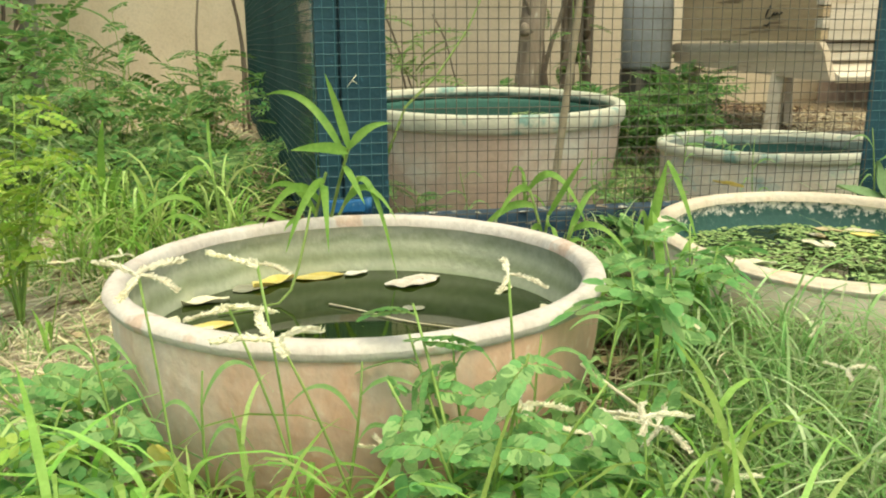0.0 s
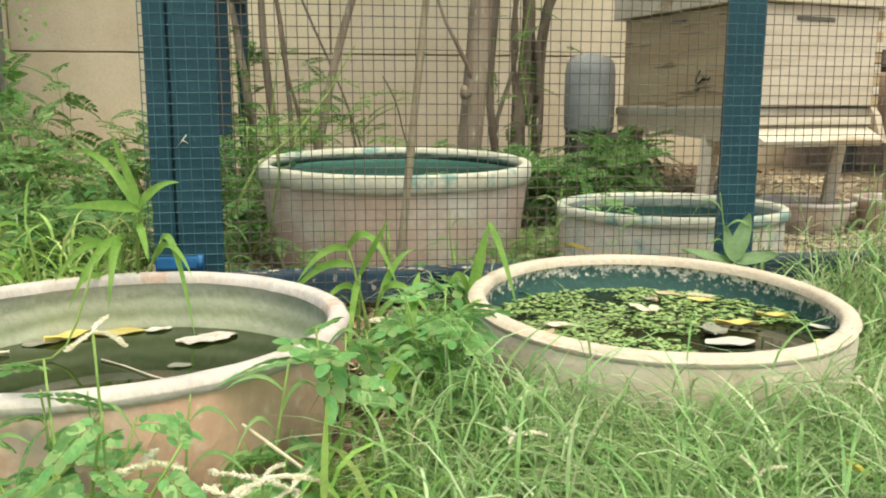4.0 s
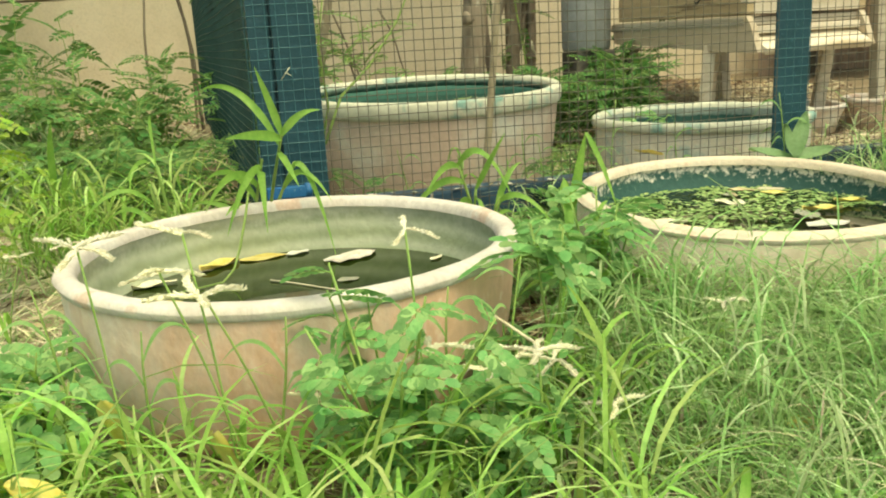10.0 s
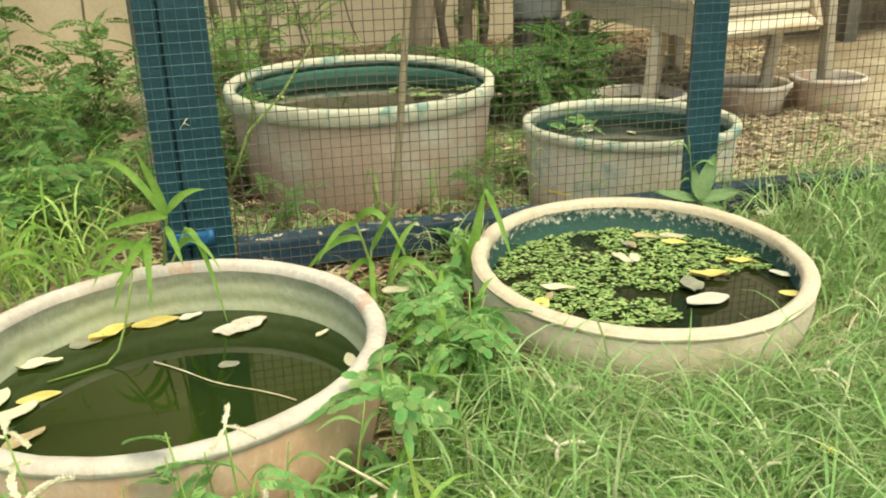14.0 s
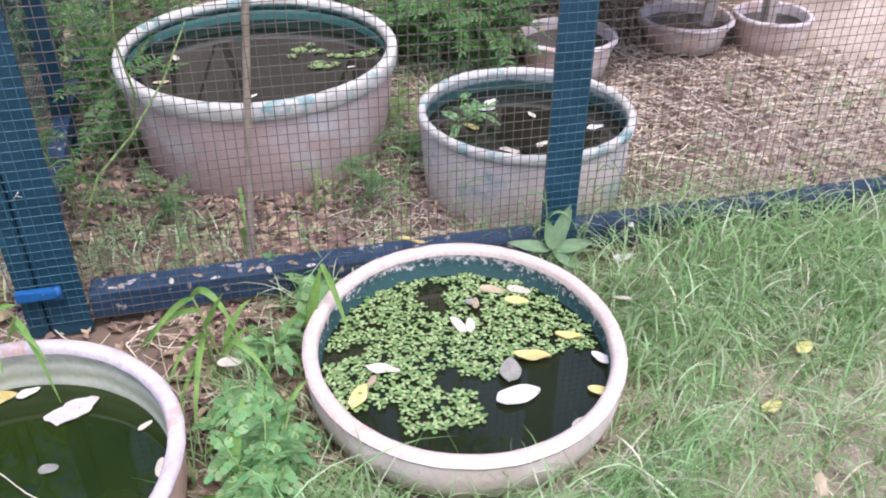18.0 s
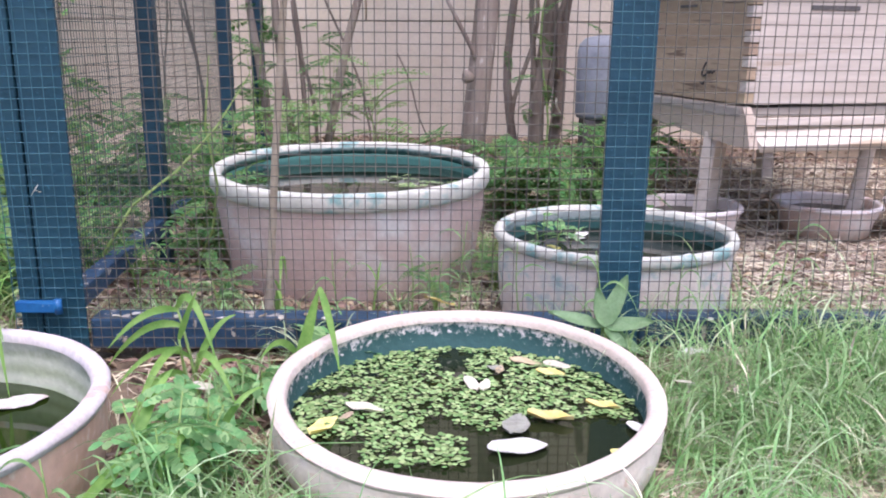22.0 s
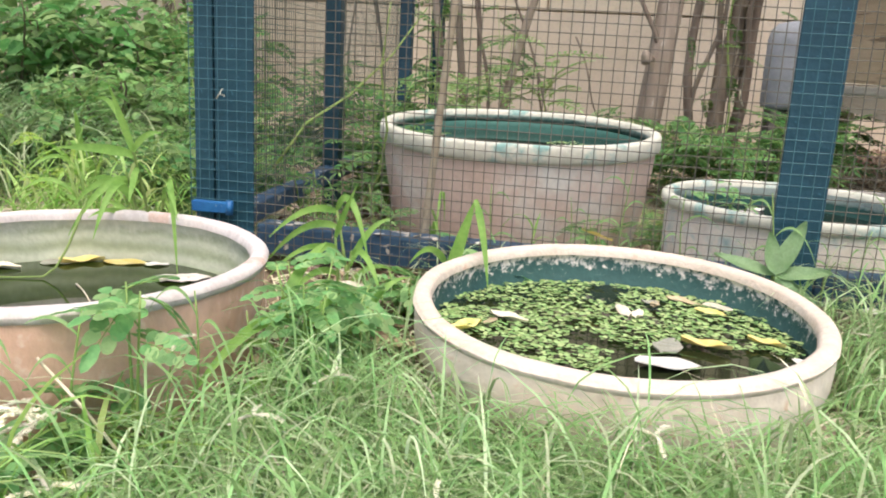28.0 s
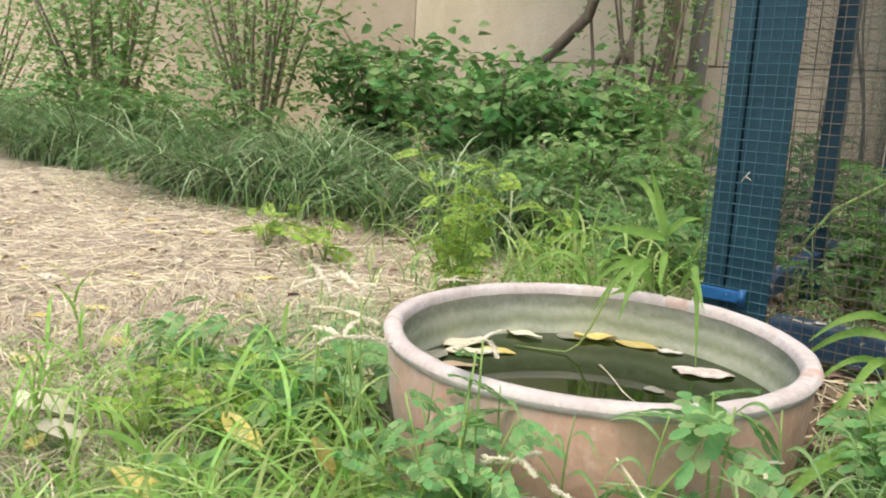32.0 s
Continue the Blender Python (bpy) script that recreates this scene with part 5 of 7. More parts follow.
# ---- litter ----
def litter():
    n = 44000
    x, y = rng.uniform(-2.6, 1.9, n), rng.uniform(-0.75, 1.5, n)
    fade = smooth_step(-2.6, -1.9, x + 0.15 * np.sin(6 * y)) * smooth_step(1.9, 1.5, x + 0.1 * np.sin(7 * y)) * smooth_step(-0.75, -0.55, y + 0.06 * np.sin(6 * x))
    dens = fade * np.where((x > -0.1) & (y > 0.08), np.where(x < 0.3, 0.5, 1.0), np.where((x < -0.25) & (y < 0.35), 0.9, np.where((x > 0.1) & (x < 0.36) & (y > -0.45), 0.7, np.where((x > 0.62) & (y < -0.1), 0.75, 0.35))))
    k = keep_out(x, y) & (rng.random(n) < dens)
    x, y = x[k], y[k]
    m = len(x)
    az = rng.uniform(0, 6.283, m)
    L = rng.uniform(0.015, 0.075, m) * np.where(rng.random(m) < np.where(x < -0.3, 0.25, 0.07), 2.6, 1.0)
    s = np.linspace(-0.5, 0.5, 4)
    bow = rng.uniform(-0.2, 0.2, m)
    cx = x[:, None] + np.cos(az)[:, None] * s * L[:, None] - np.sin(az)[:, None] * (s**2 * bow[:, None] * L[:, None] * 2)
    cy = y[:, None] + np.sin(az)[:, None] * s * L[:, None] + np.cos(az)[:, None] * (s**2 * bow[:, None] * L[:, None] * 2)
    cz = gz(cx, cy) + rng.uniform(0.002, 0.014, m)[:, None] + s * rng.uniform(-0.02, 0.02, m)[:, None]
    w = rng.uniform(0.0004, 0.0012, m)[:, None]
    a, b = np.stack([cx - np.sin(az)[:, None] * w, cy + np.cos(az)[:, None] * w, cz], -1), np.stack([cx + np.sin(az)[:, None] * w, cy - np.cos(az)[:, None] * w, cz], -1)
    c = np.stack([cx, cy, cz + 1.5 * w], -1)
    v = np.stack([a, c, b], 2).reshape(-1, 3)
    f = []
    base = np.arange(m) * 12
    for i in range(3):
        q = base + i * 3
        f += np.stack([q, q + 1, q + 4, q + 3], 1).tolist() + np.stack([q + 1, q + 2, q + 5, q + 4], 1).tolist()
    ob = new("straw_litter", mesh_of("straw_litter", v, f, M_STRAW))
    tagged(ob, "dry straw and thin twigs scattered over the soil", "straw", kind="stuff")
    n = 30000
    x, y = rng.uniform(-2.6, 1.9, n), rng.uniform(-0.6, 2.1, n)
    fade = smooth_step(-2.6, -1.9, x + 0.15 * np.sin(6 * y)) * smooth_step(1.9, 1.5, x + 0.1 * np.sin(7 * y)) * smooth_step(-0.6, -0.4, y + 0.06 * np.sin(6 * x))
    dens = fade * np.where((x > -0.15) & (y > 0.08), 1.0, np.where((x < -0.25) & (y < 0.4), 0.10, np.where((x > 0.1) & (x < 0.36) & (y > -0.45), 1.0, 0.3))) * np.where(y > 1.1, 0.8, 1.0)
    k = keep_out(x, y) & (rng.random(n) < dens)
    x, y = x[k], y[k]
    m = len(x)
    az = rng.uniform(0, 6.283, m)
    tilt = rng.uniform(-0.35, 0.5, m)
    D = np.stack([np.cos(az) * np.cos(tilt), np.sin(az) * np.cos(tilt), np.sin(tilt)], 1)
    N = np.stack([rng.normal(0, 0.35, m), rng.normal(0, 0.35, m), np.ones(m)], 1)
    v, f = leaf_cards(on_ground(x, y, 0.006), D, N, rng.uniform(0.010, 0.034, m), rng.uniform(0.005, 0.016, m), 0.3)
    x2, y2 = rng.uniform(-0.12, 0.40, 4200), rng.uniform(-0.30, 0.66, 4200)
    k = keep_out(x2, y2) & ((y2 > 0.06) | (x2 > 0.14))
    x2, y2 = x2[k], y2[k]
    m = len(x2)
    az = rng.uniform(0, 6.283, m)
    tilt = rng.uniform(-0.3, 0.5, m)
    D = np.stack([np.cos(az) * np.cos(tilt), np.sin(az) * np.cos(tilt), np.sin(tilt)], 1)
    N = np.stack([rng.normal(0, 0.4, m), rng.normal(0, 0.4, m), np.ones(m)], 1)
    v2, f2 = leaf_cards(on_ground(x2, y2, 0.010), D, N, rng.uniform(0.016, 0.040, m), rng.uniform(0.008, 0.018, m), 0.3)
    f = list(f) + [tuple(q + len(v) for q in c) for c in f2]
    v = np.concatenate([v, v2])
    ob = new("leaf_litter", mesh_of("leaf_litter", v, f, M_LITTER))
    tagged(ob, "brown dry leaf litter on the soil", "leaf litter", kind="stuff")


litter()

# ---- weeds ----
def leaflet(px, py, ang, L, W):
    """Eight-sided rounded leaflet with a fold, in the xy plane."""
    c, s = math.cos(ang), math.sin(ang)
    pts = [(0, 0, 0), (0.22, 0.36, 0.05), (0.6, 0.5, 0.06), (0.9, 0.3, 0.03), (1.0, 0, 0), (0.9, -0.3, 0.03), (0.6, -0.5, 0.06), (0.22, -0.36, 0.05), (0.55, 0, 0)]
    v = [(px + (a * L * c - b * W * s), py + (a * L * s + b * W * c), z * L * 2) for a, b, z in pts]
    return v, [(8, i, (i + 1) % 8) for i in range(8)]


def frond_mesh(pairs, L, leaf_l, leaf_w, material, stem_m, seed=0, droop=0.25):
    """A pinnate leaf: drooping midrib with paired leaflets and one at the tip."""
    r = random.Random(seed)
    pieces = []
    for i in range(pairs):
        s = (i + 1) / (pairs + 0.5)
        k = 0.75 + 0.5 * math.sin(math.pi * s)
        for side in (1, -1):
            ang = side * radians(r.uniform(58, 78))
            pieces.append(leaflet(s * L, side * 0.0008, ang, leaf_l * k * r.uniform(0.9, 1.1), leaf_w * k))
    pieces.append(leaflet(L * 0.98, 0, r.uniform(-0.2, 0.2), leaf_l, leaf_w))
    v, f, _ = joined(pieces)
    v = [(x, y, z - droop * x * x / L) for x, y, z in v]
    nf = len(f)
    tv, tf, _ = tube([(L * t, 0, -droop * L * t * t - 0.0006) for t in np.linspace(0, 1, 5)], [0.0011, 0.001, 0.0008, 0.0006, 0.0004], 5)
    o = len(v)
    v = v + [tuple(q) for q in tv]
    f = f + [tuple(i + o for i in q) for q in tf]
    me = mesh_of("leaf", v, f, (material, stem_m))
    for i, p in enumerate(me.polygons):
        p.material_index = 0 if i < nf else 1
        p.use_smooth = True
    return me


FROND = {"blue": [frond_mesh(5, 0.062, 0.0185, 0.0155, M_LEGUME, M_STEM, i, 0.2 + 0.2 * i) for i in range(4)],
         "lime": [frond_mesh(6, 0.06, 0.014, 0.009, M_LIME, M_STEM, i + 10, 0.3) for i in range(3)],
         "dark": [frond_mesh(8, 0.085, 0.017, 0.0085, M_BUSH, M_STEM, i + 20, 0.35) for i in range(3)],
         "fern": [frond_mesh(12, 0.10, 0.016, 0.0055, M_FERN, M_STEM, i + 40, 0.35) for i in range(3)],
         "feather": [frond_mesh(11, 0.075, 0.0085, 0.0032, M_SHRUB, M_STEM, i + 30, 0.35) for i in range(3)]}


def weed(name, x, y, height, stems, fronds, kind, label, spread=0.06, seed=0, scale=1.0, category="weed", low=0.28):
    """A branching weed: curved stems carrying pinnate leaves all round."""
    r = random.Random(seed)
    z = gz(x, y).item() - 0.003
    ob = thing(name, (x, y, z), label, category)
    for s in range(stems):
        a = s * GOLDEN + r.uniform(-0.4, 0.4)
        out = spread * r.uniform(0.5, 1.2) * (0.35 if s == 0 else 1)
        hh = height * r.uniform(0.75, 1.05)
        pts = [Vector((out * t**1.4 * math.cos(a), out * t**1.4 * math.sin(a), hh * t)) for t in np.linspace(0, 1, 7)]
        stem = part("stem", tube(pts, [0.0019 * (1 - 0.6 * t) for t in np.linspace(0, 1, 7)], 6), M_STEM, ob)
        per = max(2, fronds // stems)
        for i in range(per):
            t = low + (1 - low) * (i + 0.6) / per
            k = min(5, int(t * 6))
            p = pts[k].lerp(pts[k + 1], t * 6 - k)
            part("leaf", FROND[kind][(i + s) % len(FROND[kind])], None, stem, "",
                 pose(*p, r.uniform(-42, 42), -r.uniform(-8, 48), math.degrees(a * 0.3 + i * GOLDEN + r.uniform(-0.4, 0.4))) @ Matrix.Scale(scale * r.uniform(0.75, 1.1), 4))
    return ob


weed("legume_weed", 0.012, -0.605, 0.165, 8, 64, "blue", "blue-green weed with round paired leaflets before the tub", 0.066, 1, 0.46, low=0.3)
weed("legume_weed", 0.085, -0.600, 0.09, 6, 36, "blue", "low blue-green weed with round paired leaflets", 0.06, 2, 0.5)
weed("legume_weed", 0.250, -0.372, 0.150, 6, 36, "blue", "blue-green weed growing between the two tubs", 0.042, 3, 0.52, low=0.25)
weed("legume_weed", 0.248, -0.250, 0.125, 5, 28, "blue", "small-leaved blue-green weed growing between the two tubs", 0.034, 4, 0.6)
weed("legume_weed", 0.270, -0.110, 0.085, 3, 18, "blue", "small-leaved blue-green weed growing between the two tubs", 0.04, 26, 0.55)
weed("legume_weed", 0.33, 0.0, 0.06, 3, 10, "blue", "blue-green weed against the fence rail", 0.04, 5)
weed("legume_weed", -0.275, -0.555, 0.09, 3, 12, "blue", "blue-green weed beside the tub", 0.06, 6, 0.75)
weed("legume_weed", -0.215, -0.520, 0.095, 4, 20, "blue", "leafy blue-green weed standing against the tub", 0.06, 61, 0.62, low=0.3)
weed("lime_weed", -0.235, -0.575, 0.11, 3, 15, "lime", "pale yellow-green weed beside the tub", 0.05, 62, 0.6)
weed("legume_weed", -0.155, -0.70, 0.06, 4, 24, "blue", "low blue-green weed in the grass", 0.06, 8, 0.55)
weed("legume_weed", 0.115, -0.505, 0.105, 4, 20, "blue", "small blue-green weed beside the tub", 0.04, 9, 0.6)
weed("lime_weed", -0.385, -0.095, 0.28, 6, 84, "lime", "tall bright yellow-green leafy weed at the edge of the soil", 0.075, 10, 0.62)
weed("lime_weed", -0.47, 0.03, 0.20, 3, 20, "lime", "bright yellow-green leafy weed", 0.06, 11, 0.6)
weed("lime_weed", -0.86, 0.08, 0.10, 3, 14, "lime", "small yellow-green weed on the soil", 0.05, 12)
weed("leafy_weed", -0.30, 0.52, 0.24, 5, 34, "dark", "dark green feathery-leaved weed by the enclosure", 0.10, 13)
weed("leafy_weed", -0.45, 0.75, 0.30, 5, 36, "dark", "dark green feathery-leaved weed by the enclosure", 0.12, 14)
weed("leafy_weed", -0.70, 0.60, 0.26, 5, 34, "dark", "dark green feathery-leaved weed", 0.12, 15)
weed("leafy_weed", -0.24, 0.30, 0.16, 4, 24, "dark", "dark green leafy weed beside the blue post", 0.08, 16)
weed("leafy_weed", -0.62, 1.05, 0.42, 4, 30, "dark", "tall feathery-leaved weed before the wall", 0.12, 17, 1.2)
weed("leafy_weed", 0.66, 1.02, 0.22, 7, 63, "fern", "fern-like weed behind the tubs", 0.12, 18, 1.3)
weed("leafy_weed", 0.84, 0.93, 0.24, 7, 63, "fern", "fern-like weed under the hive", 0.12, 19, 1.3)
weed("leafy_weed", 0.98, 1.22, 0.24, 7, 56, "fern", "fern-like weed under the hive", 0.12, 20, 1.3)
weed("leafy_weed", 0.58, 0.72, 0.10, 3, 16, "feather", "low fern-like weed between the tubs", 0.07, 21)
weed("leafy_weed", 0.0, 0.66, 0.20, 5, 30, "fern", "fern-like weed beside the large tub", 0.08, 22, 1.2)
weed("leafy_weed", -0.07, 1.0, 0.28, 5, 35, "fern", "fern-like weed beside the large tub", 0.10, 23, 1.2)
weed("leafy_weed", 0.27, 1.45, 0.30, 2, 14, "feather", "slender plant with whorled narrow leaves before the wall", 0.03, 24, 2.2)
weed("leafy_weed", -0.32, 1.22, 0.26, 6, 48, "dark", "dark green pinnate-leaved weed before the wall", 0.10, 31, 1.0)
weed("leafy_weed", -0.50, 1.22, 0.40, 2, 16, "dark", "slender tall weed with spreading pinnate leaves", 0.03, 32, 1.1)
weed("leafy_weed", -0.60, 1.25, 0.28, 4, 28, "fern", "feathery weed before the wall", 0.08, 33, 0.9)
weed("leafy_weed", -0.28, 0.85, 0.20, 5, 40, "dark", "dark green pinnate-leaved weed by the side mesh", 0.10, 34)
weed("leafy_weed", -0.18, 0.48, 0.15, 4, 24, "dark", "dark green pinnate-leaved weed by the side mesh", 0.06, 35, 0.9)
weed("leafy_weed", -0.30, 0.26, 0.17, 4, 22, "dark", "dark green leafy weed beside the enclosure", 0.08, 36)
weed("lime_weed", -0.40, 0.16, 0.18, 4, 22, "lime", "bright yellow-green leafy weed", 0.07, 38, 0.65)
weed("lime_weed", -1.05, 0.09, 0.10, 4, 20, "lime", "small yellow-green weed on the soil", 0.05, 40, 0.8)
weed("legume_weed", -0.457, -0.490, 0.085, 4, 20, "blue", "pale blue-green weed at the edge of the soil", 0.06, 71, 0.55)
weed("legume_weed", -0.33, -0.62, 0.085, 5, 30, "lime", "low yellow-green weed in the turf", 0.06, 72, 0.5)
weed("legume_weed", -0.25, -0.44, 0.10, 5, 30, "blue", "blue-green weed beside the tub", 0.05, 73, 0.55)
weed("legume_weed", -0.36, -0.47, 0.09, 3, 9, "blue", "blue-green weed at the edge of the soil", 0.07, 42, 0.85)
weed("legume_weed", -0.52, -0.50, 0.06, 2, 6, "blue", "low blue-green weed at the edge of the soil", 0.07, 43, 0.75)
weed("low_shrub", -2.20, 0.78, 0.38, 5, 30, "dark", "low shrub with grey-green pinnate leaves at the border's edge", 0.28, 44, 1.7, "shrub")
weed("low_shrub", -2.75, 0.85, 0.38, 5, 30, "dark", "low shrub with grey-green pinnate leaves at the border's edge", 0.30, 45, 1.8, "shrub")
weed("low_shrub", -3.4, 0.85, 0.38, 5, 30, "dark", "low shrub with grey-green pinnate leaves at the border's edge", 0.30, 46, 2.0, "shrub")
weed("leafy_weed", -0.06, 0.40, 0.17, 3, 9, "fern", "fern-like weed inside the side mesh", 0.06, 51, 0.8)
weed("leafy_weed", -0.03, 0.84, 0.30, 4, 24, "fern", "tall fern-like weed beside the large tub", 0.07, 52, 1.0)
weed("leafy_weed", 0.05, 1.15, 0.26, 5, 35, "fern", "fern-like weed behind the large tub", 0.12, 53, 1.0)
weed("leafy_weed", 0.42, 1.12, 0.20, 4, 24, "fern", "fern-like weed behind the large tub", 0.10, 54, 0.9)
weed("leafy_weed", 0.58, 0.52, 0.10, 4, 20, "fern", "low fern-like weed between the tubs", 0.07, 55, 0.6)
weed("leafy_weed", -0.09, 1.52, 0.48, 4, 28, "fern", "tall airy fern-like weed before the wall", 0.08, 56, 1.0)
weed("leafy_weed", 0.12, 1.62, 0.42, 4, 28, "fern", "tall airy fern-like weed before the wall", 0.08, 57, 1.0)
weed("legume_weed", 0.160, -0.495, 0.172, 2, 8, "blue", "slender blue-green weed leafy at its top beside the tub", 0.035, 58, 0.66, low=0.72)
weed("legume_weed", 0.250, -0.340, 0.130, 4, 24, "blue", "small-leaved blue-green weed growing between the two tubs", 0.05, 59, 0.5, low=0.4)
weed("leafy_weed", 0.10, 0.36, 0.10, 3, 15, "fern", "low fern-like weed before the large tub", 0.05, 47, 0.6)
weed("leafy_weed", 0.47, 0.37, 0.12, 3, 15, "fern", "low fern-like weed before the large tub", 0.05, 48, 0.6)
weed("leafy_weed", 0.04, 1.40, 0.22, 5, 30, "feather", "low feathery plant before the wall", 0.13, 25, 1.8)


SPRIG = thing("water_weed", (0.660, 0.440, 0.094), "small leafy sprig growing out of the small tub's water", "water plant")
for i, (dx, dy, h) in enumerate(((0.0, 0.0, 0.055), (0.022, -0.018, 0.035), (-0.012, -0.030, 0.030), (0.050, 0.012, 0.028))):
    stem = part("stem", tube([(dx, dy, -0.004), (dx * 1.1, dy * 1.1 - 0.004, h * 0.6), (dx * 1.3, dy * 1.2 - 0.010, h)], 0.0011, 6), M_STEM, SPRIG)
    for q in range(4):
        t = 0.35 + 0.2 * q
        part("leaf", FROND["blue"][(i + q) % len(FROND["blue"])], None, stem, "", pose(dx * (1 + 0.3 * t), dy * (1 + 0.2 * t) - 0.010 * t, h * t, 25 * math.sin(q + i), -12 - 9 * q, 137 * q + 50 * i) @ Matrix.Scale(0.42, 4))


def blade_mesh(L, W, bend, droop, material, seed=0):
    """One broad grass leaf with a folded midrib, arching from the root along +x."""
    r = random.Random(seed)
    n = 10
    verts, faces = [], []
    tw = r.uniform(-0.5, 0.5)
    for i in range(n + 1):
        s = i / n
        cx, cz = L * bend * s**1.5, L * (s - droop * s**2.6)
        w = W * min(1, 0.45 + 2.2 * s) * (1 - s**2.5) * 0.5 + 0.0002
        ca, sa = math.cos(tw * s), math.sin(tw * s)
        verts += [(cx - sa * w, -w * ca, cz + w * 0.35), (cx, 0, cz), (cx + sa * w, w * ca, cz + w * 0.35)]
    for i in range(n):
        a = i * 3
        faces += [(a, a + 1, a + 4, a + 3), (a + 1, a + 2, a + 5, a + 4)]
    return mesh_of("blade", verts, faces, material, smooth=True)


BROAD = [blade_mesh(L, W, b, d, M_GRASS_BROAD, i) for i, (L, W, b, d) in enumerate(
    ((0.20, 0.015, 0.60, 0.60), (0.19, 0.014, 0.35, 0.25), (0.19, 0.014, 0.80, 0.95), (0.14, 0.012, 0.5, 0.15), (0.21, 0.012, 0.95, 1.1)))]


def broad_grass(x, y, stems, label, h=0.14, seed=0, lean=(0, 0), scale=1.0):
    """A tall broad-leaved grass: upright culms with alternate arching leaves."""
    r = random.Random(seed)
    ob = thing("broad_leaved_grass", (x, y, gz(x, y).item() - 0.003), label, "grass")
    for s in range(stems):
        a = s * GOLDEN
        bx, by = 0.018 * math.cos(a) * (s > 0), 0.018 * math.sin(a) * (s > 0)
        top = Vector((bx * 2.2 + lean[0], by * 2.2 + lean[1], h * r.uniform(0.75, 1.1)))
        pts = [Vector((bx, by, 0)).lerp(top, t) for t in np.linspace(0, 1, 5)]
        culm = part("culm", tube(pts, [0.0028, 0.0026, 0.0023, 0.002, 0.0015], 6), M_STEM, ob)
        for i in range(5):
            t = 0.15 + 0.2 * i
            p = pts[0].lerp(pts[4], t)
            part("blade", BROAD[(i + s) % 5], None, culm, "", pose(*p, r.uniform(-8, 8), r.uniform(-5, 22), r.uniform(0, 360)) @ Matrix.Scale(scale * r.uniform(0.7, 1.05), 4))
    return ob


def arch_blade(base, az, reach, peak, end, width, material, n=12):
    """One long strap leaf rising from base and arching over to its tip, folded along the midrib."""
    d = Vector((math.cos(radians(az)), math.sin(radians(az)), 0))
    tip_side = 1 if d.x > 0 else -1
    side = Vector((-d.y, d.x, 0)) * 0.6 * tip_side + Vector((0, 0, 0.8)) * 1.0
    p0 = Vector(base)
    p1 = p0 + d * reach * 0.42 + Vector((0, 0, peak))
    p2 = p0 + d * reach + Vector((0, 0, end))
    verts, faces = [], []
    for i in range(n + 1):
        t = i / n
        p = p0 * (1 - t) ** 2 + p1 * 2 * t * (1 - t) + p2 * t * t
        p = p + Vector((-d.y, d.x, 0)) * (0.10 * reach * math.sin(az * 0.37) * t * t)
        w = width * 0.34 * min(1, 0.5 + 2.0 * t) * (1 - t**3) + 0.0002
        lift = Vector((0, -0.25 * w, 0.25 * w))
        verts += [p - side * w + lift, p, p + side * w + lift]
    for i in range(n):
        q = i * 3
        faces += [(q, q + 1, q + 4, q + 3), (q + 1, q + 2, q + 5, q + 4)]
    return verts, faces, True


def leaning_grass(x, y, node, stems, leaves, label):
    """A broad-leaved grass whose culms lean to one node; leaves are (share of the culm, azimuth, reach, peak, end, width)."""
    ob = thing("broad_leaved_grass", (x, y, gz(x, y).item() - 0.003), label, "grass")
    tops = []
    for s in range(stems):
        a = s * GOLDEN
        foot = Vector((0.014 * math.cos(a), 0.014 * math.sin(a), 0)) * min(s, 1)
        top = Vector(node) * (1 - 0.16 * s) + Vector((0.012 * math.cos(a + 1), 0.012 * math.sin(a + 1), 0)) * min(s, 1)
        pts = [foot + Vector(((top.x - foot.x) * t**1.4, (top.y - foot.y) * t**1.4, top.z * t)) for t in np.linspace(0, 1, 7)]
        culm = part("culm", tube(pts, [0.0030, 0.0029, 0.0027, 0.0025, 0.0023, 0.002, 0.0014], 6), M_STEM, ob)
        tops.append((pts, culm))
    for i, (t, az, reach, peak, end, width) in enumerate(leaves):
        reach, peak = reach * 1.15, peak * 1.1
        pts, culm = tops[i % stems]
        q = min(5, int(t * 6))
        part("blade", arch_blade(pts[q].lerp(pts[q + 1], t * 6 - q), az, reach, peak, end, width, M_GRASS_BROAD), M_GRASS_BROAD, culm)
    return ob


def strap_blade(p0, p1, p2, width, n=14, roll=0.0):
    """One strap leaf along a bent line from p0 by p1 to p2, widest near a third, folded along the midrib."""
    p0, p1, p2 = Vector(p0), Vector(p1), Vector(p2)
    verts, faces = [], []
    for i in range(n + 1):
        t = i / n
        p = p0 * (1 - t) ** 2 + p1 * 2 * t * (1 - t) + p2 * t * t
        d = ((p1 - p0) * (1 - t) + (p2 - p1) * t).normalized()
        side = d.cross(Vector((0.25, -1.0, 0.35))).normalized()
        up = side.cross(d)
        side = side * math.cos(roll * t) + up * math.sin(roll * t)
        w = width * 0.5 * min(1, 0.45 + 2.4 * t) * (1 - t**2.6) + 0.0002
        lift = up * (0.3 * w)
        verts += [p - side * w + lift, p, p + side * w + lift]
    for i in range(n):
        q = i * 3
        faces += [(q, q + 1, q + 4, q + 3), (q + 1, q + 2, q + 5, q + 4)]
    return verts, faces, True


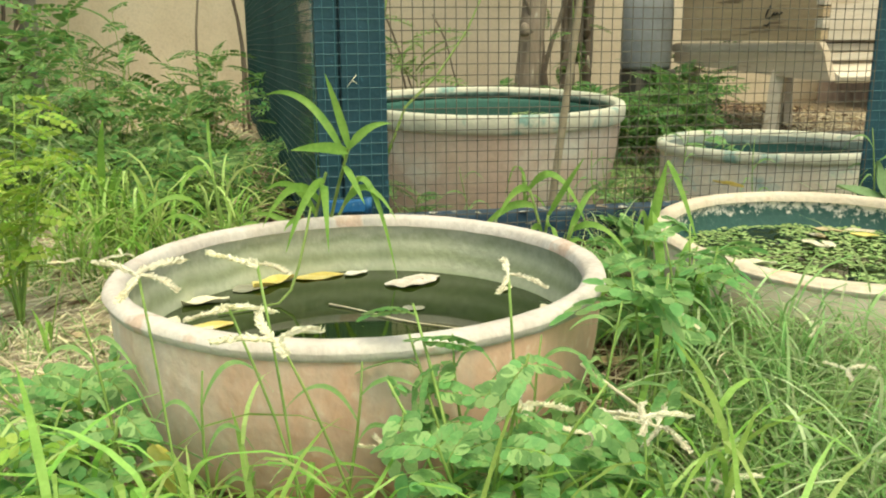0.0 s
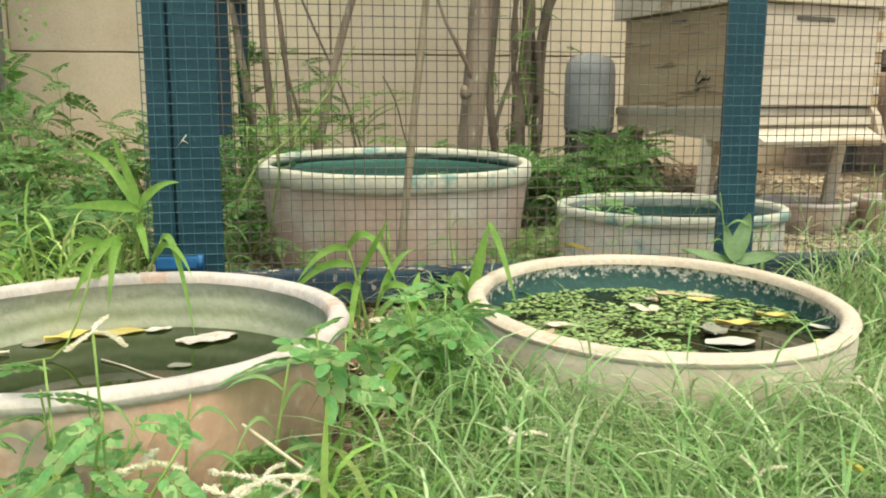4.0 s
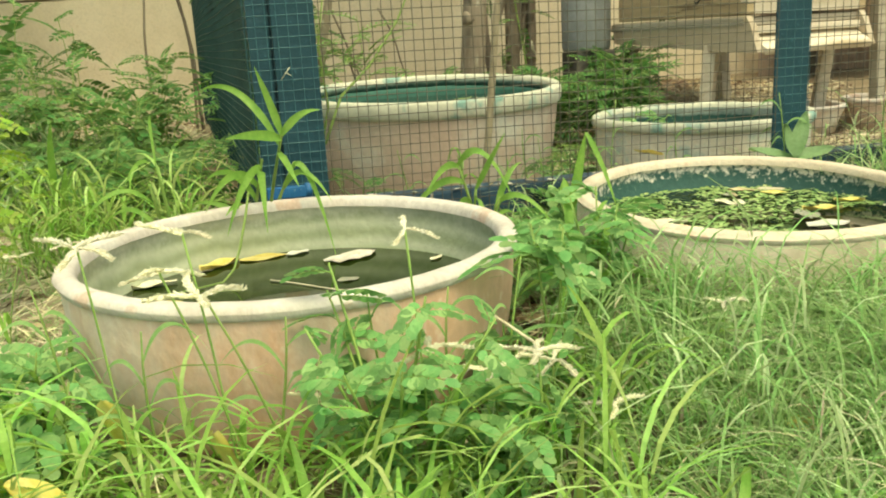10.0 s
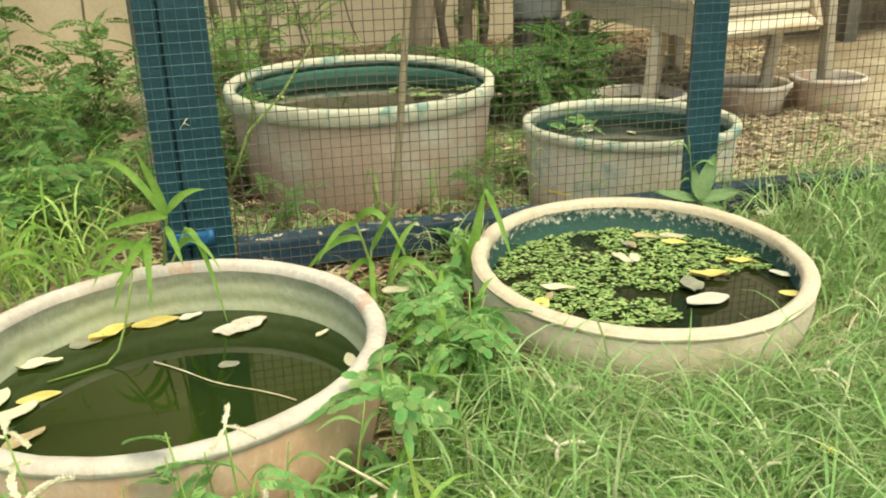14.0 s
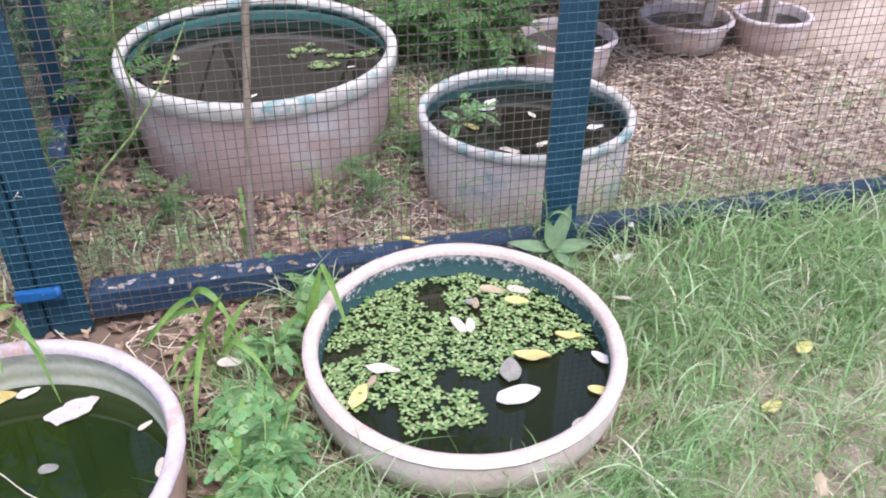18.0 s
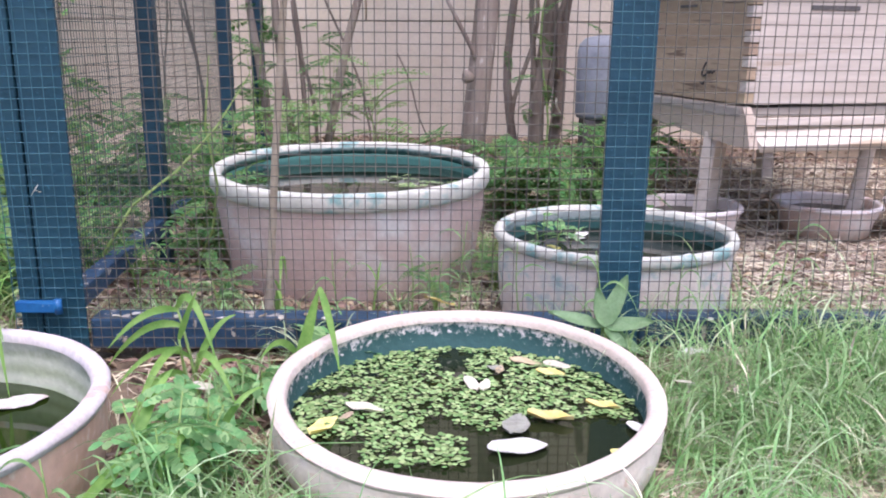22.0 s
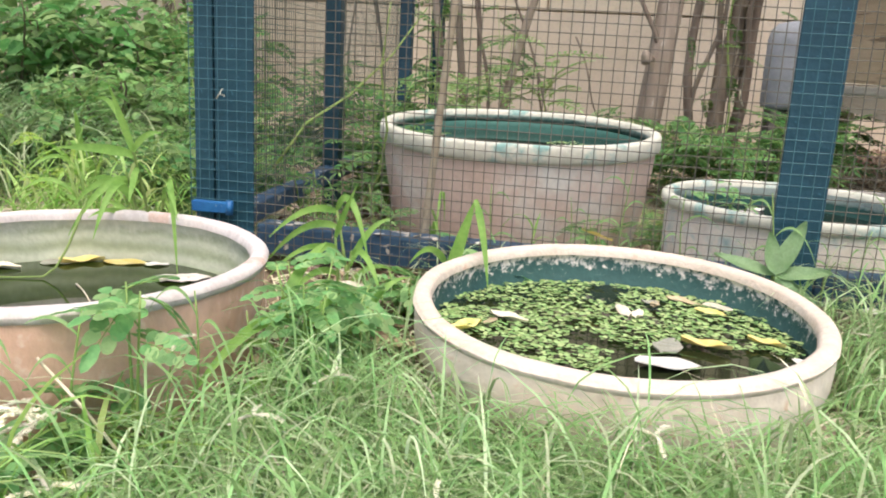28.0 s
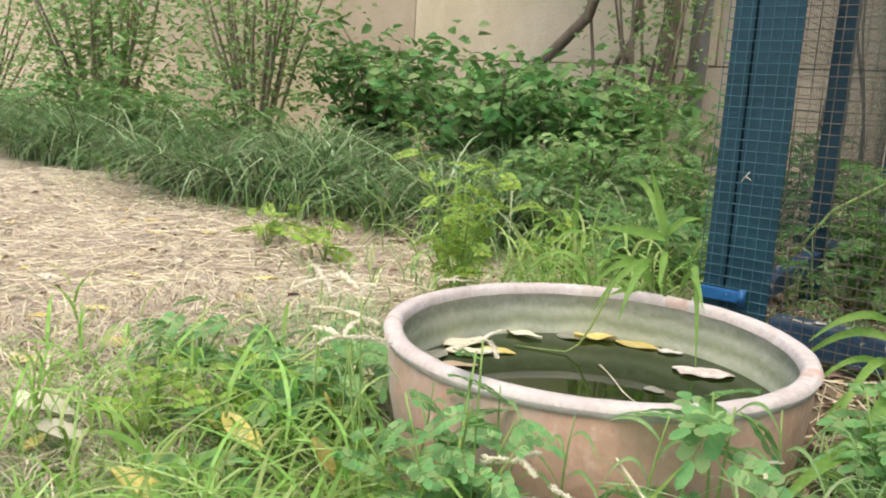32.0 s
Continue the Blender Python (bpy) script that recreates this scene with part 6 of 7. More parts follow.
def spray_grass(root, culms, leaves, label):
    """A broad-leaved grass given culm by culm: culms are tip places, leaves are (culm, share, lift over the middle, tip, width, roll)."""
    x, y = root
    z = gz(x, y).item() - 0.003
    ob = thing("broad_leaved_grass", (x, y, z), label, "grass")
    base = Vector((x, y, z))
    lines = []
    for i, tip in enumerate(culms):
        foot = Vector((0.010 * math.cos(i * GOLDEN), 0.010 * math.sin(i * GOLDEN), 0))
        tip = Vector(tip) - base
        pts = [foot + Vector(((tip.x - foot.x) * t**1.5, (tip.y - foot.y) * t**1.5, tip.z * t)) for t in np.linspace(0, 1, 8)]
        lines.append((pts, part("culm", tube(pts, np.linspace(0.0028, 0.0014, 8), 6), M_STEM, ob)))
    for c, share, lift, tip, width, roll in leaves:
        pts, culm = lines[c]
        q = min(6, int(share * 7))
        p0 = pts[q].lerp(pts[q + 1], share * 7 - q)
        p2 = Vector(tip) - base
        p1 = p0.lerp(p2, 0.45) + Vector((0, 0, lift))
        part("blade", strap_blade(p0, p1, p2, width, roll=roll), M_GRASS_BROAD, culm)
    return ob


spray_grass((-0.075, -0.085), ((-0.032, -0.185, 0.212), (-0.055, -0.165, 0.185), (-0.020, -0.130, 0.175)),
            ((0, 1.0, 0.004, (-0.053, -0.195, 0.285), 0.0085, 0.3), (0, 0.94, 0.052, (-0.112, -0.135, 0.262), 0.008, 0.5), (0, 0.98, 0.006, (-0.088, -0.241, 0.218), 0.0115, 0.2),
             (0, 1.0, 0.016, (0.010, -0.195, 0.236), 0.0085, 0.4), (0, 0.9, 0.004, (-0.020, -0.215, 0.160), 0.008, 0.2), (1, 0.95, 0.030, (-0.098, -0.215, 0.115), 0.0085, 0.3),
             (1, 0.9, 0.045, (-0.057, -0.229, 0.117), 0.010, 0.3), (2, 0.95, 0.075, (0.015, -0.178, 0.070), 0.0075, 0.4), (1, 0.7, 0.04, (-0.118, -0.150, 0.165), 0.008, 0.3),
             (1, 0.8, 0.05, (-0.120, -0.180, 0.135), 0.0095, 0.3), (2, 0.8, 0.05, (0.015, -0.175, 0.135), 0.008, 0.3), (1, 0.45, 0.03, (-0.140, -0.090, 0.130), 0.008, 0.3),
             (1, 0.5, 0.035, (-0.100, -0.175, 0.128), 0.008, 0.2)),
            "tall broad-leaved grass leaning over the tub from behind")
leaning_grass(-0.165, -0.06, (-0.01, -0.03, 0.16), 3,
              ((1.0, 100, 0.05, 0.05, 0.05, 0.008), (0.8, 200, 0.08, 0.05, -0.02, 0.009), (0.7, 330, 0.07, 0.05, -0.02, 0.009), (0.9, 250, 0.06, 0.04, 0.0, 0.008),
               (0.5, 150, 0.09, 0.06, 0.0, 0.009), (0.4, 20, 0.07, 0.06, 0.02, 0.009), (0.5, 280, 0.08, 0.05, -0.04, 0.009)), "tall broad-leaved grass behind the tub")
spray_grass((0.195, -0.115), ((0.178, -0.098, 0.150), (0.190, -0.135, 0.125), (0.215, -0.150, 0.115)),
            ((0, 0.98, 0.030, (0.122, -0.165, 0.125), 0.0085, 0.3), (0, 1.0, 0.075, (0.236, -0.150, 0.100), 0.0095, 0.5), (1, 1.0, 0.004, (0.222, -0.158, 0.192), 0.007, 0.5),
             (0, 0.85, 0.040, (0.100, -0.120, 0.085), 0.009, 0.3), (1, 0.9, 0.050, (0.172, -0.262, 0.055), 0.0085, 0.2), (2, 0.95, 0.045, (0.270, -0.205, 0.075), 0.008, 0.4),
             (2, 0.8, 0.030, (0.252, -0.120, 0.150), 0.008, 0.3), (1, 0.6, 0.040, (0.150, -0.200, 0.050), 0.008, 0.3), (2, 0.5, 0.035, (0.250, -0.090, 0.080), 0.007, 0.4), (0, 0.6, 0.050, (0.140, -0.210, 0.090), 0.007, 0.2)),
            "broad-leaved grass arching between the tubs by the fence")
spray_grass((0.232, -0.405), ((0.222, -0.365, 0.110), (0.245, -0.385, 0.085)),
            ((0, 0.95, 0.030, (0.178, -0.455, 0.050), 0.0095, 0.3), (0, 1.0, 0.020, (0.240, -0.300, 0.160), 0.0105, 0.3), (1, 0.9, 0.040, (0.300, -0.420, 0.055), 0.008, 0.4),
             (1, 1.0, 0.030, (0.275, -0.340, 0.120), 0.0075, 0.4), (0, 0.6, 0.040, (0.172, -0.350, 0.055), 0.008, 0.2), (1, 0.6, 0.040, (0.210, -0.470, 0.040), 0.007, 0.2)),
            "broad-leaved grass standing low between the tubs")
spray_grass((0.272, -0.285), ((0.268, -0.290, 0.085), (0.255, -0.270, 0.070)),
            ((0, 0.95, 0.045, (0.255, -0.360, 0.065), 0.009, 0.3), (1, 0.95, 0.050, (0.175, -0.300, 0.060), 0.008, 0.3), (1, 0.8, 0.045, (0.200, -0.345, 0.045), 0.008, 0.2), (0, 0.9, 0.030, (0.310, -0.250, 0.120), 0.007, 0.4)),
            "broad-leaved grass between the tubs")
RIM_GRASS = spray_grass((0.308, -0.118), ((0.318, -0.108, 0.095),),
            ((0, 0.8, 0.006, (0.344, -0.100, 0.178), 0.0150, 0.1), (0, 1.0, 0.040, (0.285, -0.160, 0.110), 0.008, 0.3)),
            "broad upright grass blade against the tub's rim")
FOLD = Vector((0.344, -0.100, 0.177)) - RIM_GRASS.location
part("blade", strap_blade(FOLD, FOLD + Vector((0.014, -0.014, -0.030)), FOLD + Vector((0.026, -0.036, -0.092)), 0.0085), M_GRASS_BROAD, RIM_GRASS, "pale blade end folded down over the rim")
broad_grass(0.235, 0.16, 1, "narrow weed inside the mesh before the large tub", 0.10, 6, (0.01, 0), 0.5)
broad_grass(0.36, 0.34, 1, "narrow weed inside the mesh before the large tub", 0.10, 7, (0.01, 0), 0.45)
broad_grass(-0.18, -0.72, 2, "broad-leaved grass in the foreground turf", 0.05, 8, (0, 0.01), 0.6)
broad_grass(-0.02, -0.70, 2, "broad-leaved grass in the foreground turf", 0.05, 9, (0, 0.01), 0.6)
broad_grass(0.20, -0.78, 2, "broad-leaved grass in the foreground turf", 0.04, 10, (0, 0.01), 0.55)
broad_grass(-0.70, 0.34, 3, "broad-leaved grass at the foot of the border", 0.08, 11, (0, -0.02), 0.8)
broad_grass(-0.35, 0.20, 3, "broad-leaved grass by the enclosure", 0.12, 12, (0, 0), 0.9)


def spike_mesh(seed):
    """A bristly seed spike of unit length along x: a thin axis set with two rows of small pointed spikelets."""
    r = np.random.default_rng(seed)
    n = 26
    t = np.repeat(np.linspace(0.12, 1.0, n), 2)
    bend = 0.22 * np.sin(2.4 * t + seed)
    P = np.stack([t, bend * 0.5, -0.25 * t * t], 1)
    side = np.tile([1.0, -1.0], n)
    D = np.stack([np.full(2 * n, 0.8), side * r.uniform(0.4, 0.9, 2 * n), r.uniform(-0.3, 0.5, 2 * n)], 1)
    N = r.normal(0, 1, (2 * n, 3))
    v, f = leaf_cards(P, D, N, r.uniform(0.11, 0.17, 2 * n), r.uniform(0.065, 0.095, 2 * n), 0.35)
    tt = np.linspace(0, 1, 9)
    tv, tf, _ = tube([(q, 0.11 * math.sin(2.4 * q + seed), -0.25 * q * q) for q in tt], [0.042] * 8 + [0.022], 6)
    o = len(v)
    return mesh_of("seed_spike", np.concatenate([v, np.array([tuple(q) for q in tv])]), f + [tuple(i + o for i in c) for c in tf], M_SEED)


SPIKES = [spike_mesh(i) for i in range(4)]


def seed_grass(x, y, h, lean, spikes, label, seed=0, size=0.03):
    """A finger grass: thin culm with a few pale seed spikes spreading from its tip."""
    r = random.Random(seed)
    ob = thing("seeding_grass", (x, y, gz(x, y).item() - 0.003), label, "grass")
    top = Vector((lean[0], lean[1], h))
    pts = [Vector((lean[0] * t**1.6, lean[1] * t**1.6, h * t)) for t in np.linspace(0, 1, 7)]
    culm = part("culm", tube(pts, 0.0008, 5), M_STEM, ob)
    a0 = r.uniform(0, 360)
    for i in range(spikes):
        part("seed_spike", SPIKES[(i + seed) % 4], None, culm, "pale bristly seed spike",
             pose(*top, r.uniform(-30, 30), -r.uniform(-5, 30), a0 + i * 360 / spikes + r.uniform(-25, 25)) @ Matrix.Scale(size * r.uniform(0.85, 1.15), 4))
    for i in range(2):
        part("blade", BROAD[i + 1], None, culm, "", pose(*pts[1 + i], 0, r.uniform(-5, 15), r.uniform(0, 360)) @ Matrix.Scale(0.35, 4))


for i, (x, y, h, lx, ly, k, sz) in enumerate((
        (0.040, -0.600, 0.110, 0.004, 0.032, 4, 0.027), (0.112, -0.610, 0.102, 0.004, 0.027, 4, 0.027), (0.086, -0.590, 0.080, 0.006, 0.035, 4, 0.026), (0.060, -0.565, 0.075, 0.006, 0.02, 3, 0.026),
        (0.036, -0.606, 0.200, -0.007, 0.012, 3, 0.021), (-0.085, -0.592, 0.208, -0.019, 0.015, 3, 0.024), (-0.075, -0.600, 0.186, -0.045, 0.020, 3, 0.026), (-0.045, -0.610, 0.175, -0.049, 0.008, 4, 0.028),
        (-0.150, -0.585, 0.197, -0.018, 0.025, 4, 0.026), (-0.33, -0.40, 0.13, 0.02, 0.0, 4, 0.016), (-0.25, -0.30, 0.145, 0.02, 0.0, 3, 0.016), (0.185, -0.50, 0.12, 0.0, 0.02, 3, 0.018),
        (0.30, -0.46, 0.10, 0.01, 0.0, 3, 0.018), (0.128, -0.585, 0.088, 0.003, 0.015, 4, 0.026), (-0.02, -0.56, 0.075, -0.01, 0.02, 4, 0.020), (0.155, -0.60, 0.06, 0.01, 0.0, 4, 0.022), (0.27, -0.56, 0.10, 0.01, 0.02, 3, 0.020),
        (0.40, -0.60, 0.09, 0.02, 0.0, 3, 0.018), (0.55, -0.52, 0.11, -0.01, 0.0, 3, 0.018), (-0.40, -0.30, 0.10, 0.02, 0.02, 4, 0.016), (-0.33, -0.20, 0.11, 0.02, 0.02, 4, 0.016))):
    seed_grass(x, y, h, (lx, ly), k, "thin grass stalk with pale spreading seed spikes", i + 3, sz)

def wisp(x, y, h, n, label, seed):
    """A wiry grass: one thin upright stalk with slender leaves curling over."""
    r = random.Random(seed)
    ob = thing("wiry_grass", (x, y, gz(x, y).item() - 0.003), label, "grass")
    pts = [Vector((0.012 * math.sin(2.2 * t + seed), 0.006 * t, h * t)) for t in np.linspace(0, 1, 7)]
    culm = part("culm", tube(pts, [0.0014, 0.0013, 0.0012, 0.0011, 0.001, 0.0008, 0.0006], 5), M_STEM, ob)
    for i in range(n):
        t = 0.12 + 0.85 * i / n
        q = min(5, int(t * 6))
        part("blade", arch_blade(pts[q].lerp(pts[q + 1], t * 6 - q), 180 * (i % 2) + r.uniform(-40, 40), r.uniform(0.03, 0.055), r.uniform(0.02, 0.045), r.uniform(-0.03, 0.01), 0.0042, M_GRASS_FINE),
             M_GRASS_FINE, culm)


for i, (x, y, h, n) in enumerate(((0.675, -0.015, 0.17, 6), (0.735, 0.06, 0.13, 5), (0.60, 0.13, 0.16, 6), (0.52, 0.20, 0.20, 6), (0.90, -0.02, 0.16, 6), (0.95, 0.08, 0.19, 7), (0.46, 0.16, 0.12, 5),
                                  (0.15, 0.14, 0.12, 5), (0.34, 0.11, 0.14, 5), (0.84, 0.16, 0.12, 5), (1.08, -0.03, 0.17, 6), (1.20, 0.10, 0.14, 5), (0.42, 0.33, 0.15, 5), (-0.02, 0.34, 0.18, 6), (0.02, -0.545, 0.15, 7),
                                  (0.075, -0.535, 0.14, 7), (0.125, -0.515, 0.15, 8), (-0.06, -0.555, 0.14, 7), (0.175, -0.45, 0.15, 8), (-0.22, -0.48, 0.15, 7), (0.215, -0.40, 0.12, 7), (-0.13, -0.56, 0.14, 7))):
    wisp(x, y, h, n, "wiry pale green grass stalk with curling leaves", i + 1)

# broad-leaved seedling at the foot of the middle post
M_SPROUT = leaf_mat("seedling_leaf", (0.30, 0.46, 0.22), (0.40, 0.56, 0.30), (0.48, 0.62, 0.37), k=0.15, through_light=0.55)
OVAL = [leaf_mesh("leaf", 0.062, 0.030, M_SPROUT, curl=0.12 * (i - 0.4), cup=0.3, seed=i + 60, blunt=0.62) for i in range(2)]
SPROUT = thing("broad_leaved_seedling", (0.690, -0.045, gz(0.690, -0.045).item()), "young plant with large oval pale green leaves at the post's foot", "plant")
SPROUT_TOP = Vector((-0.004, 0.012, 0.078))
part("stem", tube([(0, 0, 0), (0.002, 0.004, 0.04), SPROUT_TOP], 0.003, 7), M_STEM, SPROUT)
for i, (tip, wide, face) in enumerate((((0.028, 0.030, 0.148), 0.85, (-0.6, -1.0, 0.5)), ((-0.018, 0.022, 0.132), 0.8, (0.3, -1.0, 0.4)), ((0.060, 0.000, 0.090), 0.8, (-0.1, -0.7, 1.0)),
                                       ((0.045, -0.012, 0.046), 0.7, (0.2, -0.6, 1.0)), ((-0.082, 0.016, 0.098), 0.7, (0.0, -0.6, 1.0)), ((0.020, -0.025, 0.060), 0.6, (0.0, -0.5, 1.0)))):
    d = (Vector(tip) - SPROUT_TOP) * 0.88
    across = Vector(face).cross(d).normalized()
    turn = Matrix((d.normalized(), across, d.normalized().cross(across))).transposed().to_4x4()
    part("leaf", OVAL[i % 2], None, SPROUT, "", Matrix.Translation(SPROUT_TOP + d * 0.52) @ turn @ Matrix.Diagonal((d.length / 0.062, wide, wide, 1)))

# ---- shrubs and trees ----
def bush(name, x, y, label, stems, leaf_n, ext, leaf_l, leaf_w, material, bark, seed=0, base=0.0, stem_r=0.006, category="bush", spread=0.5, lift=0.15, out=0.5):
    """Several leaning stems with a loose crown of separate leaves round them."""
    r = np.random.default_rng(seed)
    z0 = gz(x, y).item() - 0.01
    ob = thing(name, (x, y, z0), label, category)
    ex, ey, ez = ext
    P = []
    for s in range(stems):
        a = s * GOLDEN + r.uniform(-0.3, 0.3)
        rad = math.sqrt((s + 0.5) / stems)
        top = Vector((ex * rad * math.cos(a), ey * rad * math.sin(a), ez * r.uniform(0.75, 1.05)))
        foot = Vector((ex * spread * 0.25 * rad * math.cos(a), ey * spread * 0.25 * rad * math.sin(a), 0))
        wv = 0.02 + 0.03 * ez
        pts = [foot.lerp(top, t) + Vector((wv * math.sin(5 * t + 2.3 * s) * t, wv * math.cos(4 * t + 1.7 * s) * t, 0.06 * ez * math.sin(math.pi * t))) for t in np.linspace(0, 1, 8)]
        part("stem", tube(pts, [stem_r * (1 - 0.75 * t) for t in np.linspace(0, 1, 8)], 6), bark, ob)
        for t in np.linspace(max(lift, 0.02), 1, max(4, leaf_n // stems)):
            q = min(6, int(t * 7))
            p = pts[q].lerp(pts[q + 1], t * 7 - q)
            P.append((*p,))
    P = np.array(P)
    P = P + r.normal(0, 1, P.shape) * np.array([ex, ey, ez * 0.6]) * 0.16 * out * 2
    P[:, 2] = np.maximum(P[:, 2], 0.03)
    n = len(P)
    az = r.uniform(0, 6.283, n)
    el = r.uniform(-0.7, 0.5, n)
    D = np.stack([np.cos(az) * np.cos(el), np.sin(az) * np.cos(el), np.sin(el)], 1)
    N = np.stack([r.normal(0, 0.5, n), r.normal(0, 0.5, n) - 0.2, np.ones(n)], 1)
    v, f = leaf_cards(P, D, N, r.uniform(0.6, 1.15, n) * leaf_l, r.uniform(0.7, 1.1, n) * leaf_w, 0.12)
    part("foliage", mesh_of("foliage", v, f, material), None, ob, "loose green leaves")
    return ob


bush("broad_leaved_bush", -1.45, 1.40, "dense dark green broad-leaved bush before the wall", 20, 2200, (0.62, 0.40, 0.40), 0.058, 0.040, M_BUSH, M_BARK_DARK, 1, lift=0.03)
bush("broad_leaved_bush", -0.98, 1.36, "dark green broad-leaved bush beside the enclosure", 14, 1100, (0.30, 0.28, 0.34), 0.052, 0.036, M_BUSH, M_BARK_DARK, 2, lift=0.03)
bush("broad_leaved_bush", -2.20, 1.60, "dark green broad-leaved bush with tall shoots", 14, 1100, (0.42, 0.32, 0.50), 0.065, 0.048, M_BUSH, M_BARK_DARK, 3, lift=0.05)
bush("broad_leaved_bush", -0.86, 1.05, "green leafy bush beside the enclosure", 12, 800, (0.22, 0.22, 0.26), 0.042, 0.026, M_SHRUB, M_BARK_DARK, 4, lift=0.03)
bush("broad_leaved_bush", -0.62, 0.72, "green leafy undergrowth beside the enclosure", 10, 700, (0.18, 0.18, 0.16), 0.032, 0.018, M_SHRUB, M_BARK_DARK, 24, lift=0.03)
bush("fine_leaved_shrub", -2.85, 1.45, "tall shrub of many thin dark stems with small leaflets", 19, 4600, (0.60, 0.36, 1.2), 0.042, 0.019, M_SHRUB, M_BARK, 5, stem_r=0.009, lift=0.1, category="shrub", out=0.95, spread=0.7)
bush("fine_leaved_shrub", -4.05, 1.35, "tall shrub of thin stems with small pale leaflets", 16, 5600, (0.8, 0.45, 1.2), 0.055, 0.024, M_SHRUB, M_BARK, 6, stem_r=0.012, lift=0.06, category="shrub", out=0.95, spread=0.8)
bush("fine_leaved_shrub", -5.3, 1.2, "low pale green shrub", 14, 2600, (0.8, 0.5, 0.8), 0.042, 0.02, M_SHRUB, M_BARK_DARK, 7, stem_r=0.01, lift=0.05, category="shrub", out=0.7)
bush("fine_leaved_shrub", -1.00, 1.72, "slender shrub with drooping feathery leaflets", 10, 1500, (0.30, 0.20, 1.15), 0.036, 0.015, M_SHRUB, M_BARK_DARK, 8, stem_r=0.008, lift=0.25, category="shrub", out=0.7)
bush("low_shrub", -3.4, 1.00, "low greyish-green shrub at the border's edge", 8, 600, (0.6, 0.32, 0.24), 0.032, 0.016, M_SHRUB, M_BARK_DARK, 9, lift=0.03)
bush("low_shrub", -2.1, 1.00, "low greyish-green shrub at the border's edge", 8, 420, (0.5, 0.28, 0.22), 0.03, 0.015, M_SHRUB, M_BARK_DARK, 10, lift=0.03)
bush("low_shrub", -4.5, 0.95, "low greyish-green shrub at the border's edge", 8, 700, (0.6, 0.35, 0.30), 0.034, 0.016, M_SHRUB, M_BARK_DARK, 11, lift=0.03)


def tree(x, y, z, points, radii, label, bark, branches=(), crown=None, seed=0):
    """A tapered trunk with limbs and, above the view, a crown of many small leaves."""
    ob = thing("tree", (x, y, z), label, "tree")
    trunk = part("trunk", tube(points, radii, 12), bark, ob)
    for i, (pts, rad) in enumerate(branches):
        part("branch", tube(pts, rad, 8), bark, trunk)
    if crown:
        c, ext, n, L, W = crown
        r = np.random.default_rng(seed)
        d = r.normal(0, 1, (n, 3))
        d /= np.linalg.norm(d, axis=1, keepdims=True)
        lump = 0.75 + 0.25 * np.sin(d[:, 0] * 5 + seed) * np.sin(d[:, 1] * 4) + 0.15 * np.sin(d[:, 2] * 7)
        P = np.array(c) + d * np.array(ext) * (r.random((n, 1)) ** 0.45) * lump[:, None]
        az = r.uniform(0, 6.283, n)
        D = np.stack([np.cos(az), np.sin(az), r.uniform(-0.8, 0.3, n)], 1)
        N = np.stack([r.normal(0, 0.5, n), r.normal(0, 0.5, n), np.ones(n)], 1)
        v, f = leaf_cards(P, D, N, r.uniform(0.7, 1.1, n) * L, r.uniform(0.7, 1.1, n) * W)
        part("crown", mesh_of("crown", v, f, M_SHRUB), None, ob, "crown of small green leaves")
    return ob


tree(0.541, 1.30, 0.04, curve_points((0, 0, 0), (0.16, 0.10, 1.9), 10, 0.010, 0, 1), np.linspace(0.036, 0.027, 10), "smooth grey-brown tree trunk with a knot before the wall", M_BARK,
     [(curve_points((0.03, 0, 0.32), (-0.10, -0.03, 0.62), 6, 0.01, 0, 3), np.linspace(0.007, 0.004, 6)),
      (curve_points((0.0, -0.036, 0.30), (-0.012, -0.05, 0.325), 4, 0, 0, 2), [0.018, 0.016, 0.012, 0.006])],
     ((0.1, 0, 2.3), (1.0, 0.8, 0.6), 2600, 0.07, 0.03), 1)
CLIMB = thing("climbing_weed", (0.77, 1.50, 0.05), "sparse green leafy creeper among the dark stems", "weed")
for i in range(26):
    q = random.Random(i + 300)
    part("leaf", FROND["fern" if i % 2 else "dark"][i % 3], None, CLIMB, "", pose(q.gauss(0, 0.05), q.gauss(-0.02, 0.03), 0.05 + 0.024 * i, q.uniform(-20, 20), q.uniform(-30, 40), q.uniform(0, 360)) @ Matrix.Scale(q.uniform(0.6, 0.95), 4))
part("stem", tube(curve_points((0, 0, 0), (0.02, 0, 0.70), 10, 0.03, 0, 8), 0.003, 6), M_STEM, CLIMB)
STEMS = thing("tree", (0.76, 1.55, 0.05), "clump of dark slender stems growing before the wall", "tree")
for i, (a, b, r0) in enumerate((((-0.06, 0, 0), (-0.12, 0, 0.95), 0.012), ((0.0, 0, 0), (0.0, 0.02, 1.0), 0.022), ((0.03, 0, 0), (0.18, 0, 1.0), 0.017), ((0.02, 0.02, 0.2), (0.10, 0, 0.95), 0.010),
                                ((-0.02, 0, 0.22), (0.03, -0.03, 1.0), 0.008), ((-0.07, 0.02, 0), (-0.02, 0.02, 0.6), 0.007), ((0.05, 0, 0.28), (0.13, 0.02, 0.72), 0.008))):
    part("stem", tube(curve_points(a, b, 12, 0.035, 0, i + 5), np.linspace(r0 * 1.15, r0 * 0.8, 12), 9), M_BARK_DARK, STEMS)
part("dead_leaf", leaf_mesh("dead_leaf", 0.05, 0.016, M_PALE, curl=0.5, seed=77), None, STEMS, "pale withered leaf", pose(0.05, -0.03, 0.20, 0, 70, 20))
